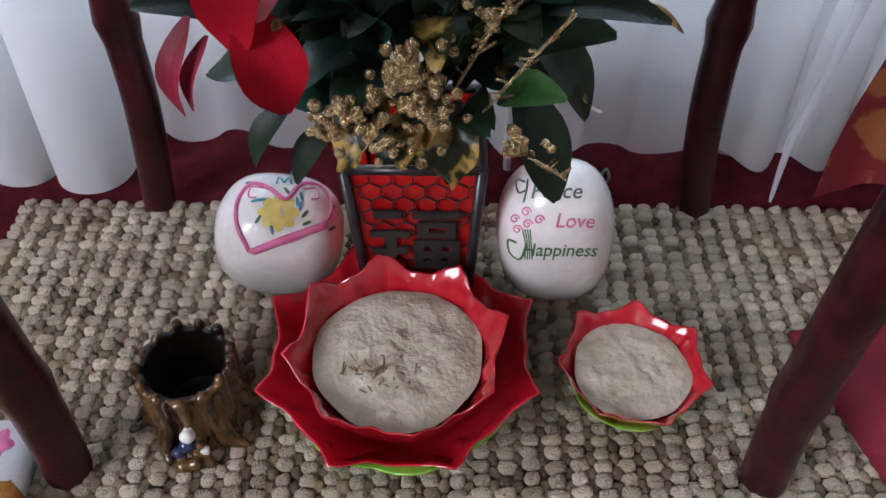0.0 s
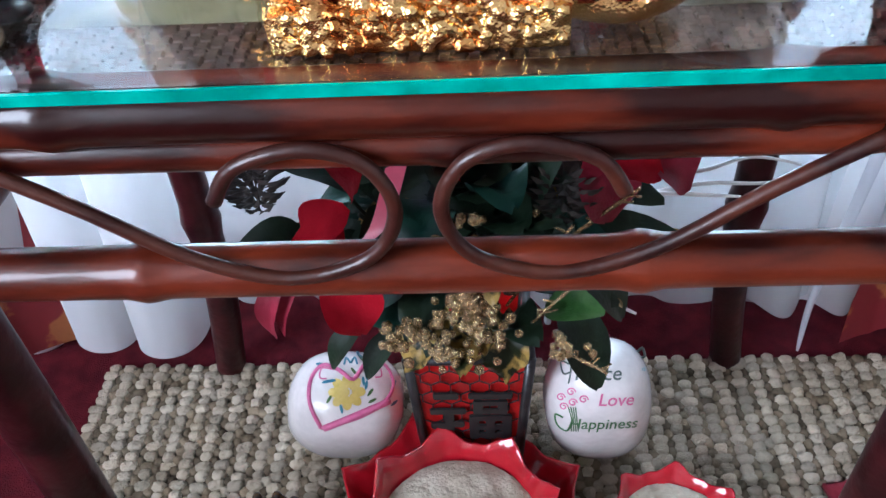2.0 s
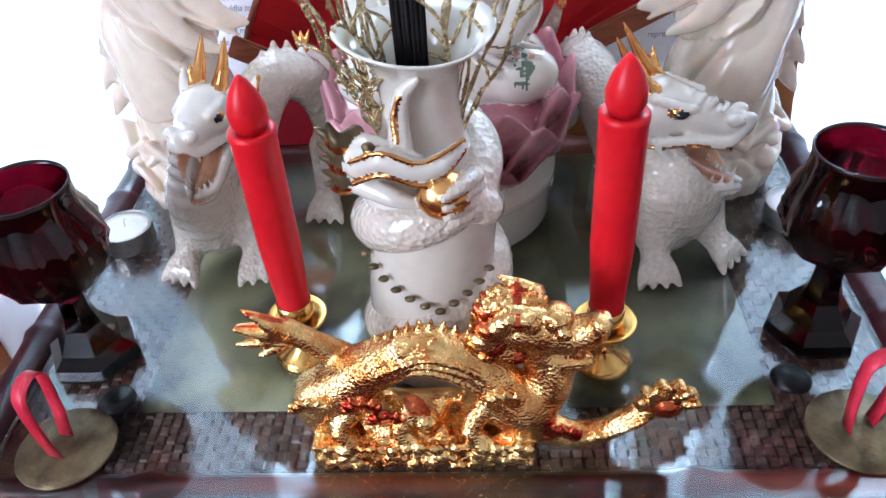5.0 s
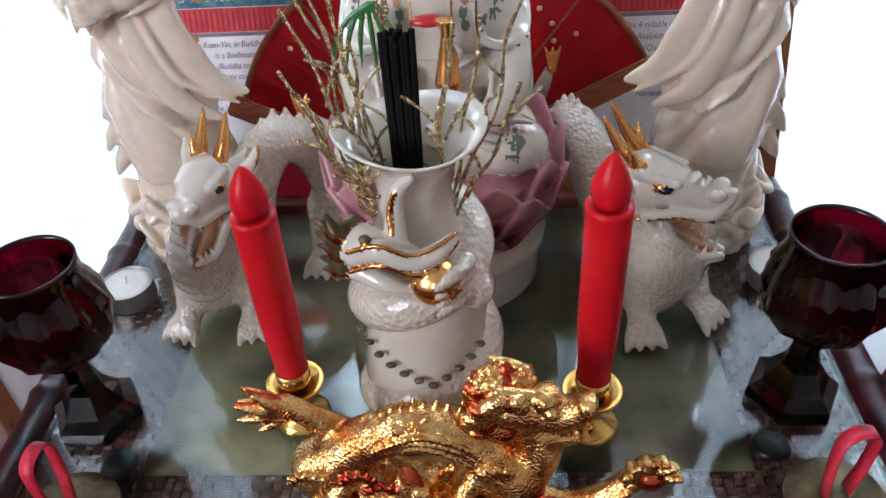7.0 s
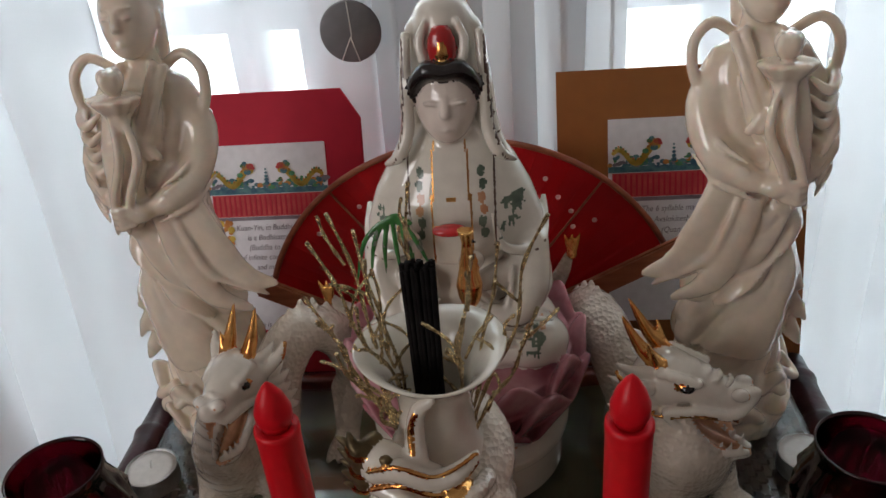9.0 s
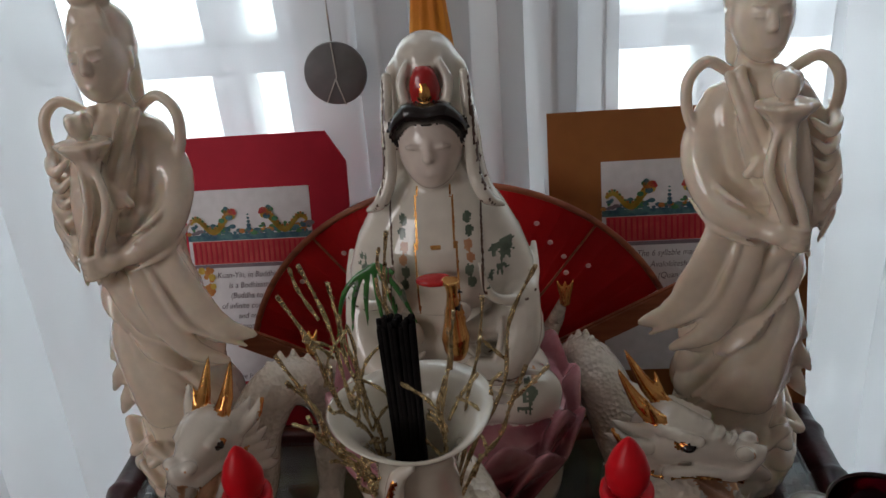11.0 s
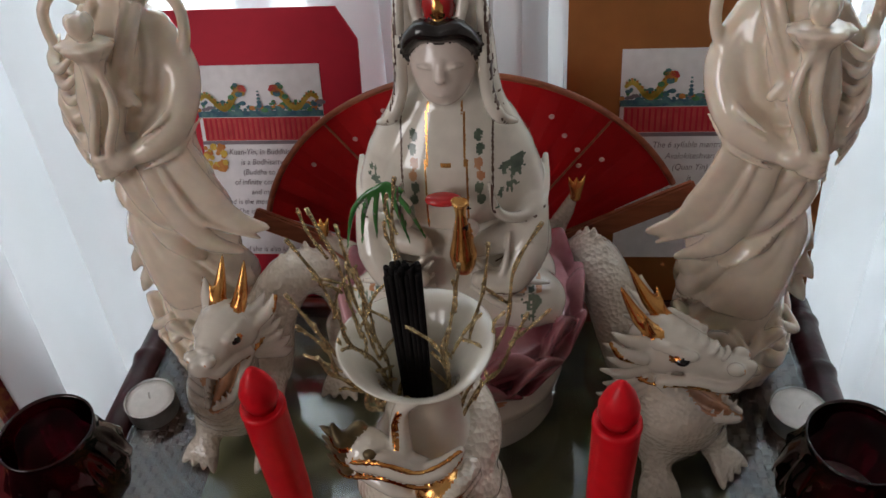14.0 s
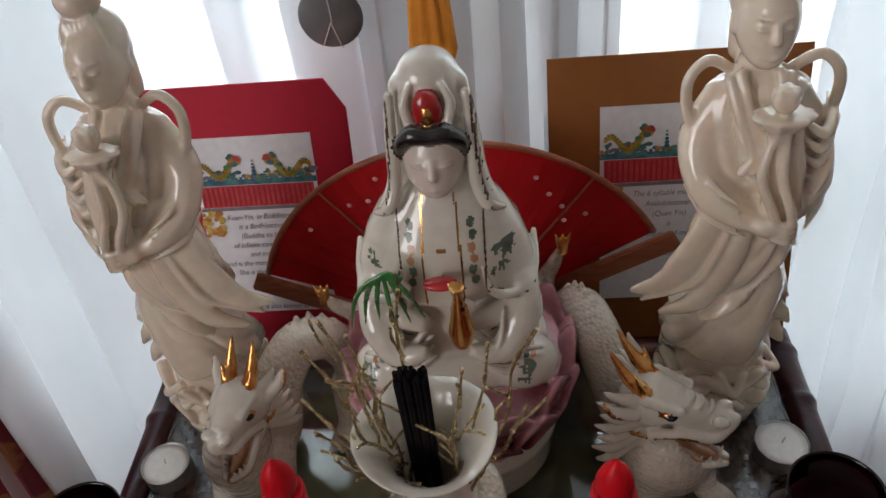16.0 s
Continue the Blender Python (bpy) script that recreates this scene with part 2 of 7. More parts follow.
for lo, hi in (((X0 - .1, Y0 - .1, 0), (X0, -1.9, H)), ((X0 - .1, -0.7, 0), (X0, Y1 + .12, H)), ((X0 - .1, -1.9, 0), (X0, -0.7, .9)), ((X0 - .1, -1.9, 2.1), (X0, -0.7, H))):
    part("wall_piece", box(lo, hi), PLASTER, west, smooth=False)


def window():
    w = tagged(empty("window_1", (0, Y1 + .05, 0)), "white-framed window with small panes behind curtains", "window", kind="structure")
    y0, y1 = -0.02, 0.03
    for x in (WX0, -0.52, -0.25, -0.175, 0.10, 0.235, 0.56, WX1):
        wd = 0.035
        part("window_frame", box((x - wd / 2, y0, WZ0), (x + wd / 2, y1, WZ1), .004), WHITE_WOOD, w, smooth=False)
    for z in (WZ0, 0.62, 0.822, 1.25, 1.7, WZ1):
        part("window_bar", box((WX0, y0 - .004, z - .016), (WX1, y1 + .004, z + .016), .004), WHITE_WOOD, w, smooth=False)
    pane = part("pane", box((WX0, .001, WZ0), (WX1, .005, WZ1)), GLASS, w, smooth=False)
    pane.visible_shadow = False
    part("window_sill", box((WX0, -.07, WZ0 - .03), (WX1, .0, WZ0 - .002), .006), WHITE_WOOD, w, smooth=False)


window()
bd = tagged(sheet("backdrop", lambda u, v: (-6 + 12 * u, 3.5, -3 + 9 * v), 4, 4, OUTSIDE), "bright hazy daylight outside", "backdrop", kind="structure")
tagged(slab("ground", (-40, 0.99, -0.4), (40, 60, -0.3), surf("grass_ground", (0.05, 0.08, 0.03), (0.10, 0.13, 0.05), 3, 0.9)), "grassy ground outside the window", "ground")


# ---- curtains ----
def curtain(name, x0, x1, y, z0, z1, folds, depth, m, label, edge=None, seed=0, nu=160, hem=0.012, tubes=None):
    rnd = random.Random(seed)
    ph = [rnd.uniform(0, 6.28) for _ in range(4)]

    def fn(u, v):
        z = z0 + (z1 - z0) * v
        e0, e1 = edge(z) if edge else (x0, x1)
        s = u * folds * 2 * math.pi + 0.7 * math.sin(u * 5.1 + ph[0]) + 0.25 * math.sin(z * 3 + ph[1])
        d = depth * (0.75 + 0.35 * math.sin(u * 9 + ph[2])) * (1.15 - 0.35 * v)
        x = e0 + (e1 - e0) * u + 0.35 * d * math.sin(2 * s)
        yy = y - 0.075 * (1 - min(1.0, max(0.0, z) / 0.75)) + d * math.sin(s) + 0.006 * math.sin(z * 9 + u * 14 + ph[3])
        if tubes is not None:
            # deep round folds, standing forward, with narrow valleys between them
            s = (u * folds + tubes) * 2 * math.pi + 0.12 * math.sin(z * 2 + ph[1])
            d = depth * (0.92 + 0.12 * math.sin(u * 7 + ph[2]))
            x = e0 + (e1 - e0) * u + 0.42 * d * math.sin(s)
            yy = y - 0.075 * (1 - min(1.0, max(0.0, z) / 0.75)) - d * (2 * abs(math.cos(s / 2)) ** 1.1 - 1) + 0.004 * math.sin(z * 7 + u * 9 + ph[3])
        if v == 0:
            z += hem * math.sin(u * folds * 6.28 + ph[1])
        return (x, yy, z)
    ob = sheet(name, fn, nu, 40, m, thick=0.0)
    return tagged(ob, label, "curtain")


curtain("white_curtain", -0.62, -0.338, 0.742, 0.006, 2.15, 3.4, 0.034, HEAVY_WHITE, "white curtain hanging in deep round folds", seed=3, tubes=0.16, nu=220, hem=0.003)
curtain("white_curtain", 0.285, 0.52, 0.765, 0.012, 2.15, 3.4, 0.014, HEAVY_WHITE, "white curtain hanging in soft folds beside a drape", seed=6, tubes=0.3, nu=220, hem=0.010)
curtain("sheer_curtain", -0.60, -0.06, 0.785, 0.02, 2.15, 5, 0.014, SHEER, "sheer white curtain over the window", seed=5)
curtain("sheer_curtain", -0.10, 0.12, 0.765, 0.022, 2.15, 5, 0.020, HEAVY_WHITE, "gathered white curtain between two windows", seed=8)
curtain("sheer_curtain", 0.06, 0.62, 0.772, 0.018, 2.15, 5, 0.014, SHEER, "sheer white curtain over the window", seed=9)
curtain("red_drape", -0.95, -0.5, 0.735, 0.006, 2.15, 4, 0.03, DAMASK, "red damask drape with gold leaf pattern", edge=lambda z: (-0.99, -0.500 - 0.10 * min(1, z)), seed=11)
curtain("red_drape", 0.42, 0.95, 0.712, 0.006, 2.15, 4, 0.028, DAMASK, "red damask drape with gold leaf pattern", edge=lambda z: (0.40 + 0.18 * max(0, min(1, z - .08)), 0.95), seed=12)


# ---- the table ----
TX0, TX1, TY0, TY1 = -0.306, 0.270, 0.290, 0.652


def table():
    t = tagged(empty("bamboo_table"), "dark red-brown bamboo side table with cane top", "table")
    r = 0.0135
    # top rails
    zt = T - 0.006 - r * 0.9
    part("front_rail", node_bar((TX0 + .01, TY0 + .013, zt), (TX1 - .01, TY0 + .013, zt), r, (0.2, 0.74), 18), BAMBOO, t)
    part("front_rail", node_bar((TX0 + .01, TY0 + .016, zt - .021), (TX1 - .01, TY0 + .016, zt - .021), 0.0095, (0.12, 0.5, 0.8), 14), BAMBOO, t)
    part("back_rail", node_bar((TX0 + .01, TY1 - .012, zt + .006), (TX1 - .01, TY1 - .012, zt + .006), r, (0.3, 0.66), 18), BAMBOO, t)
    for x in (TX0 + r, TX1 - r):
        part("side_rail", node_bar((x, TY0 + .005, T - .008), (x, TY1, T - .008), r, (0.35, 0.78, 0.93), 18), BAMBOO_DARK, t, "dark bamboo side rail")
    # lower front, back and side rails
    zl = 0.4495
    part("lower_rail", node_bar((TX0 + .02, TY0 + .012, zl), (TX1 - .02, TY0 + .012, zl), 0.0135, (0.22, 0.66), 18), BAMBOO, t)
    part("lower_rail", node_bar((TX0 + .02, TY1 - .03, zl), (TX1 - .02, TY1 - .03, zl), 0.0125, (0.4, 0.8), 16), BAMBOO, t)
    for x in (TX0 + .026, TX1 - .026):
        part("lower_rail", node_bar((x, TY0 + .02, zl + .004), (x, TY1 - .04, zl + .004), 0.011, (0.5,), 16), BAMBOO, t)
    # legs
    for x, s in ((TX0 + .018, 1), (TX1 - .018, -1)):
        part("leg", tube([(x - s * .012, TY1 - .037, 0.0), (x + s * .006, TY1 - .037, 0.14), (x + s * .008, TY1 - .034, 0.27), (x + s * .004, TY1 - .028, 0.4), (x, TY1 - .026, T - .02)],
                         lambda u: 0.0165 + 0.0035 * math.exp(-((u - .42) / .015) ** 2) + 0.003 * math.exp(-((u - .8) / .015) ** 2), 16), BAMBOO_DARK, t)
        part("leg", tube([(x - s * .006, TY0 + .02, 0.0), (x + s * .004, TY0 + .02, 0.11), (x + s * .006, TY0 + .02, 0.25), (x + s * .004, TY0 + .02, 0.4), (x, TY0 + .02, T - .02)],
                         lambda u: 0.018 + 0.003 * math.exp(-((u - .3) / .015) ** 2), 16), BAMBOO_DARK, t)
    # scrollwork between the two front rails
    cx, y = -0.034, TY0 + .004
    for s in (-1, 1):
        pts = [(s * .190, .525), (s * .150, .500), (s * .105, .468), (s * .062, .4545), (s * .024, .466), (s * .010, .492), (s * .020, .517), (s * .045, .526), (s * .075, .518), (s * .088, .500)]
        part("scroll", tube([(cx + a, y - .004, z) for a, z in pts], 0.0036, 8), RATTAN, t, "bent rattan scroll")
        part("scroll", tube([(cx + s * .19, y, .525), (cx + s * .22, y, .500), (cx + s * .255, y, .462)], 0.0036, 8), RATTAN, t, "bent rattan scroll")
    for s in (-1, 1):
        for v in (0.2, 0.5, 0.8):
            x = TX0 + .03 if s < 0 else TX1 - .03
            yy = TY0 + .03 + v * (TY1 - TY0 - .07)
            part("scroll", tube([(x, yy - .05, .53), (x, yy - .02, .47), (x, yy + .03, .475), (x, yy + .03, .51), (x, yy, .515)], 0.004, 8), RATTAN, t, "bent rattan scroll")
    # cane panel under the glass
    part("cane_backing", box((TX0 + .02, TY0 + .012, T - .016), (TX1 - .02, TY1 - .012, T - .0125)), CANE, t, smooth=False)
    return t


TABLE = table()


def cane_weave():
    """Woven strands of the cane panel, each a small arched strip."""
    vs, fs = [], []
    p = 0.0062
    nx, ny = int((TX1 - TX0 - .044) / p), int((TY1 - TY0 - .028) / p)
    for i in range(nx):
        for j in range(ny):
            x, y, z = TX0 + .022 + (i + .5) * p, TY0 + .014 + (j + .5) * p, T - .0124
            along = (i + j) % 2 == 0
            w, l = p * 0.36, p * 0.62
            b = len(vs)
            for k, hh in ((-1, 0.0), (-.5, .0022), (.5, .0022), (1, 0.0)):
                for s in (-1, 1):
                    vs.append((x + k * l, y + s * w, z + hh) if along else (x + s * w, y + k * l, z + hh))
            fs += [(b + 2 * q, b + 2 * q + 2, b + 2 * q + 3, b + 2 * q + 1) if along else (b + 2 * q, b + 2 * q + 1, b + 2 * q + 3, b + 2 * q + 2) for q in range(3)]
    me = bpy.data.meshes.new("cane_weave")
    me.from_pydata(vs, [], fs)
    me.materials.append(CANE)
    ob = tagged(new("cane_weave", me), "dark brown woven cane strands", kind="stuff")
    ob.parent = TABLE


cane_weave()
mat_ob = tagged(sheet("table_mat", lambda u, v: (-0.206 + .376 * u, 0.357 + .27 * v, T - .0088), 8, 8, GREEN_MAT, thick=0.0008), "mottled olive green paper mat under the glass", "mat")


def glass_top():
    g = tagged(empty("glass_sheet", (0, 0, 0)), "clear glass sheet with green front edge on the table", "glass sheet")
    pane = part("pane", box((TX0 + .027, TY0 + .0015, T - .006), (TX1 - .027, TY1 - .004, T), 0.0), GLASS, g, smooth=False)
    pane.visible_shadow = False
    part("front_edge", box((TX0 + .027, TY0 - .0008, T - .0058), (TX1 - .027, TY0 + .0012, T - .0002), .0004), GLASS_EDGE, g, "polished green glass edge", smooth=False)


glass_top()

# ---- porcelain, gilt and other glazes ----
PORCELAIN = surf("cream_porcelain", (0.74, 0.62, 0.485), (0.82, 0.71, 0.575), 14, 0.16, coat=0.7, bump=0.05, bscale=60, sub=0.25)
PEARL = surf("pearl_porcelain", (0.54, 0.46, 0.365), (0.69, 0.61, 0.50), 20, 0.12, coat=1.0, bump=1.0, bscale=290, bkind="voronoi", dist=0.0014)
PEARL_PLAIN = surf("white_glaze", (0.60, 0.545, 0.455), (0.70, 0.645, 0.555), 14, 0.14, coat=1.0, bump=0.04, bscale=60)
GOLD = surf("bright_gilt", (0.62, 0.26, 0.07), (0.85, 0.48, 0.16), 60, 0.24, metal=1.0)
GOLD_RELIEF = surf("antique_gold_relief", (0.60, 0.24, 0.055), (0.90, 0.60, 0.23), 60, 0.22, metal=1.0, bump=0.42, bscale=700, bkind="voronoi", dist=0.0011, lo=0.36, hi=0.56)
GOLD_RED = surf("red_washed_gold", (0.42, 0.018, 0.014), (0.72, 0.20, 0.06), 60, 0.26, metal=1.0, bump=0.3, bscale=700, bkind="voronoi", dist=0.0008)
BLACK_GLAZE = surf("black_glaze", (0.008, 0.006, 0.006), (0.016, 0.012, 0.012), 30, 0.25, coat=0.5)
RED_GLAZE = surf("red_enamel", (0.35, 0.012, 0.012), (0.5, 0.02, 0.02), 30, 0.25, coat=0.6)
PINK_GLAZE = surf("rose_pink_glaze", (0.28, 0.07, 0.09), (0.52, 0.26, 0.28), 24, 0.25, coat=0.6)
PALE_FACE = surf("pale_face_glaze", (0.70, 0.60, 0.52), (0.74, 0.64, 0.56), 14, 0.2, coat=0.6)
GREY_GREEN = surf("grey_green_print", (0.06, 0.09, 0.06), (0.15, 0.19, 0.13), 90, 0.3, coat=0.5)
GREEN_GLAZE = surf("green_enamel", (0.03, 0.13, 0.03), (0.07, 0.24, 0.06), 50, 0.25, coat=0.6)
BROWN_LINE = surf("dark_brown_line", (0.05, 0.02, 0.012), (0.09, 0.04, 0.02), 50, 0.3, coat=0.5)
PEACH = surf("peach_print", (0.45, 0.20, 0.10), (0.62, 0.36, 0.20), 60, 0.25, coat=0.6)


# ---- modelling in solid fields ----
def ell(c, r):
    c, r = np.array(c, float), np.array(r, float)

    def f(X, Y, Z):
        a, b, d = (X - c[0]), (Y - c[1]), (Z - c[2])
        k0 = np.sqrt((a / r[0]) ** 2 + (b / r[1]) ** 2 + (d / r[2]) ** 2)
        k1 = np.sqrt((a / r[0] ** 2) ** 2 + (b / r[1] ** 2) ** 2 + (d / r[2] ** 2) ** 2) + 1e-6
        return k0 * (k0 - 1) / k1
    return f, c - r, c + r


def petal_form(c, a, r, tilt):
    """A pointed petal: radii (out, across, up), turned by a round z and tilted outwards."""
    ca, sa, ct, st = math.cos(a), math.sin(a), math.cos(tilt), math.sin(tilt)

    def f(X, Y, Z):
        dx, dy, w = X - c[0], Y - c[1], Z - c[2]
        u, t = dx * ca + dy * sa, -dx * sa + dy * ca
        u, w = u * ct - w * st, u * st + w * ct
        u = u - 0.25 * t * t / r[1]
        t = t * (1 + 0.9 * np.clip(w / r[2], 0, 1) ** 2)
        k = np.sqrt((u / r[0]) ** 2 + (t / r[1]) ** 2 + (w / r[2]) ** 2)
        return (k - 1) * r[0] * 0.9
    m = max(r)
    return f, np.array(c) - m, np.array(c) + m


def chain(pts, rad, n=4, flat=1.0):
    """A round limb along a smooth path, with a radius at each point; flat scales its depth in y."""
    path = [np.array(p) for p in smooth_path(pts, n)]
    rads = np.interp(np.linspace(0, 1, len(path)), np.linspace(0, 1, len(rad)), rad)

    def f(X, Y, Z):
        d = np.full(X.shape, 9.0, np.float32)
        for (a, b, ra, rb) in zip(path, path[1:], rads, rads[1:]):
            ab = b - a
            L2 = float(ab @ ab) + 1e-9
            t = np.clip(((X - a[0]) * ab[0] + (Y - a[1]) * ab[1] + (Z - a[2]) * ab[2]) / L2, 0, 1)
            q = np.sqrt((X - a[0] - t * ab[0]) ** 2 + ((Y - a[1] - t * ab[1]) / flat) ** 2 + (Z - a[2] - t * ab[2]) ** 2) - (ra + t * (rb - ra))
            d = np.minimum(d, q)
        return d * min(1.0, flat)
    P = np.array(path)
    m = max(rad) * max(1, flat)
    return f, P.min(0) - m, P.max(0) + m


def turned(c, prof, sx=1.0, sy=1.0, n=0, amp=0.0, twist=0.0, lean=(0, 0)):
    """A turned body from (radius, z) pairs with n folds round it."""
    rs, zs = [p[0] for p in prof], [p[1] for p in prof]

    def f(X, Y, Z):
        u = (Z - zs[0]) / (zs[-1] - zs[0])
        a, b = (X - c[0] - lean[0] * u) / sx, (Y - c[1] - lean[1] * u) / sy
        rho, ang = np.sqrt(a * a + b * b), np.arctan2(b, a)
        R = np.interp(Z, zs, rs)
        d = (rho - R) * 0.8 * min(sx, sy)
        if n:
            d = d + amp * (1.6 * np.abs(np.sin(0.5 * (n * ang + twist * Z))) - 1.0) + 0.5 * amp * np.sin((n + 4) * ang - 0.7 * twist * Z)
        return np.maximum(d, np.maximum(zs[0] - Z, Z - zs[-1]))
    m = max(rs) + amp
    lo = np.array((c[0] - m * sx + min(0, lean[0]), c[1] - m * sy + min(0, lean[1]), zs[0]))
    hi = np.array((c[0] + m * sx + max(0, lean[0]), c[1] + m * sy + max(0, lean[1]), zs[-1]))
    return f, lo, hi


def slab_form(c, h):
    """A rectangular block."""
    c, h = np.array(c, float), np.array(h, float)

    def f(X, Y, Z):
        return np.maximum(np.maximum(np.abs(X - c[0]) - h[0], np.abs(Y - c[1]) - h[1]), np.abs(Z - c[2]) - h[2])
    return f, c - h, c + h


def sculpt(name, prims, step, mats, rough=0.0, rscale=90, seed=1):
    """Fuses the forms (mode, form, material slot, blend) into ONE mesh; mode: add, cut or paint."""
    lo = np.min([p[1][1] for p in prims if p[0] == "add"], 0) - 3 * step
    hi = np.max([p[1][2] for p in prims if p[0] == "add"], 0) + 3 * step
    lo[2] = max(lo[2], T - 2 * step) if lo[2] > 0.4 else lo[2]
    N = np.ceil((hi - lo) / step).astype(int) + 1
    ax = [lo[i] + step * np.arange(N[i]) for i in range(3)]
    D = np.full(N, 0.05, np.float32)
    M = np.zeros(N, np.int8)
    for mode, (f, a, b), slot, k in prims:
        pad = 0.004 + 2 * k + 2 * step
        i0 = np.clip(np.floor((a - pad - lo) / step).astype(int), 0, N)
        i1 = np.clip(np.ceil((b + pad - lo) / step).astype(int) + 1, 0, N)
        if np.any(i1 <= i0):
            continue
        sl = tuple(slice(i0[i], i1[i]) for i in range(3))
        X, Y, Z = np.meshgrid(*[ax[i][sl[i]] for i in range(3)], indexing="ij")
        d = f(X, Y, Z).astype(np.float32)
        cur = D[sl]
        if mode == "paint":
            M[sl] = np.where(d < 0, slot, M[sl])
        elif mode == "cut":
            M[sl] = np.where(-d > cur - step, slot, M[sl])
            D[sl] = np.maximum(cur, -d)
        else:
            M[sl] = np.where(d < cur, slot, M[sl])
            if k > 0:
                hh = np.maximum(k - np.abs(cur - d), 0) / k
                D[sl] = np.minimum(cur, d) - hh * hh * k * 0.25
            else:
                D[sl] = np.minimum(cur, d)
    if rough:
        X, Y, Z = np.meshgrid(*ax, indexing="ij")
        D = D + rough * (np.sin(X * rscale * 3.1 + seed) * np.sin(Y * rscale * 2.7 + 1) * np.sin(Z * rscale * 2.9) + 0.6 * np.sin(X * rscale * 7.1 + Z * rscale * 5) * np.sin(Z * rscale * 6.3 - Y * rscale * 6))
    D[:, :, 0] = 0.05
    # surface nets
    S = D < 0
    corners = [(i, j, k) for i in (0, 1) for j in (0, 1) for k in (0, 1)]
    cs = lambda A, o: A[o[0]:N[0] - 1 + o[0], o[1]:N[1] - 1 + o[1], o[2]:N[2] - 1 + o[2]]
    cnt = sum(cs(S, o).astype(np.int8) for o in corners)
    act = (cnt > 0) & (cnt < 8)
    idx = np.argwhere(act)
    ids = np.full(act.shape, -1, np.int64)
    ids[act] = np.arange(len(idx))
    acc, num = np.zeros((len(idx), 3)), np.zeros(len(idx))
    for o in corners:
        for axis in range(3):
            if o[axis]:
                continue
            e = list(o)
            e[axis] = 1
            va, vb = D[tuple((idx + o).T)], D[tuple((idx + e).T)]
            hit = (va < 0) != (vb < 0)
            t = np.where(hit, va / np.where(hit, va - vb, 1), 0)
            p = idx + np.array(o, float)
            p[:, axis] += t
            acc += p * hit[:, None]
            num += hit
    V = lo + step * acc / num[:, None]
    F, FM = [], []
    for axis in range(3):
        u, v = (axis + 1) % 3, (axis + 2) % 3
        a = [slice(1, N[i] - 1) for i in range(3)]
        b = list(a)
        a[axis], b[axis] = slice(0, N[axis] - 1), slice(1, N[axis])
        sa, sb = S[tuple(a)], S[tuple(b)]
        base = np.array([0 if i == axis else 1 for i in range(3)])
        for flip, mask in ((False, sa & ~sb), (True, ~sa & sb)):
            c = np.argwhere(mask) + base
            if not len(c):
                continue
            eu, ev = np.eye(3, dtype=int)[u], np.eye(3, dtype=int)[v]
            q = np.stack([ids[tuple((c - eu - ev).T)], ids[tuple((c - ev).T)], ids[tuple(c.T)], ids[tuple((c - eu).T)]], 1)
            ok = (q >= 0).all(1)
            q, c = q[ok], c[ok]
            F.append(q[:, ::-1] if flip else q)
            FM.append(M[tuple(c.T)])
    F, FM = np.concatenate(F), np.concatenate(FM)
    base = Vector(((V[:, 0].min() + V[:, 0].max()) / 2, (V[:, 1].min() + V[:, 1].max()) / 2, V[:, 2].min()))
    V = V - np.array(base)
    me = bpy.data.meshes.new(name)
    me.vertices.add(len(V)), me.loops.add(F.size), me.polygons.add(len(F))
    me.vertices.foreach_set("co", V.astype(np.float32).ravel())
    me.loops.foreach_set("vertex_index", F.astype(np.int32).ravel())
    me.polygons.foreach_set("loop_start", np.arange(0, F.size, 4, dtype=np.int32))
    for m in mats:
        me.materials.append(m)
    me.polygons.foreach_set("material_index", FM.astype(np.int32))
    me.polygons.foreach_set("use_smooth", np.ones(len(F), bool))
    me.update(calc_edges=True)
    ob = new(name, me)
    ob.location = base
    return ob


A, CUT, PAINT = "add", "cut", "paint"


# ---- the figures on the table ----
def drape(c, prof, path, sy, n, amp, kz, s, hem=None, wob=1.0):
    """Cloth round a body: (half width, z) pairs, a centre path (z, dx, dy), n slanting folds, and a waved, slanting lower hem."""
    rs, zs = [p[0] for p in prof], [p[1] for p in prof]
    pz, px, py = [p[0] for p in path], [p[1] for p in path], [p[2] for p in path]

    def f(X, Y, Z):
        a, b = s * (X - c[0]) - np.interp(Z, pz, px), (Y - c[1] - np.interp(Z, pz, py)) / sy
        rho, ang = np.sqrt(a * a + b * b), np.arctan2(-b, a)
        ph = n * ang + kz * (Z - T) + wob * np.sin(38 * Z + 2.3 * ang) + 0.6 * np.sin(5 * ang + 1)
        ridge = np.abs(np.sin(0.5 * ph)) ** 0.7 - 0.62 + 0.35 * (np.abs(np.sin(0.83 * ph + 1.1)) - 0.6)
        d = (rho - np.interp(Z, zs, rs) - amp * ridge) * 0.72 * min(1, sy)
        low = zs[0] - Z
        if hem:
            low = (hem[0] + hem[1] * a + hem[2] * np.sin(hem[3] * ang + hem[4]) - Z) * 0.8
        return np.maximum(d, np.maximum(low, Z - zs[-1]))
    m = max(rs) + amp + 0.004
    reach = [s * v for v in px]
    lo = np.array((c[0] - m + min(reach), c[1] - m * sy + min(py), zs[0]))
    hi = np.array((c[0] + m + max(reach), c[1] + m * sy + max(py), zs[-1]))
    return f, lo, hi


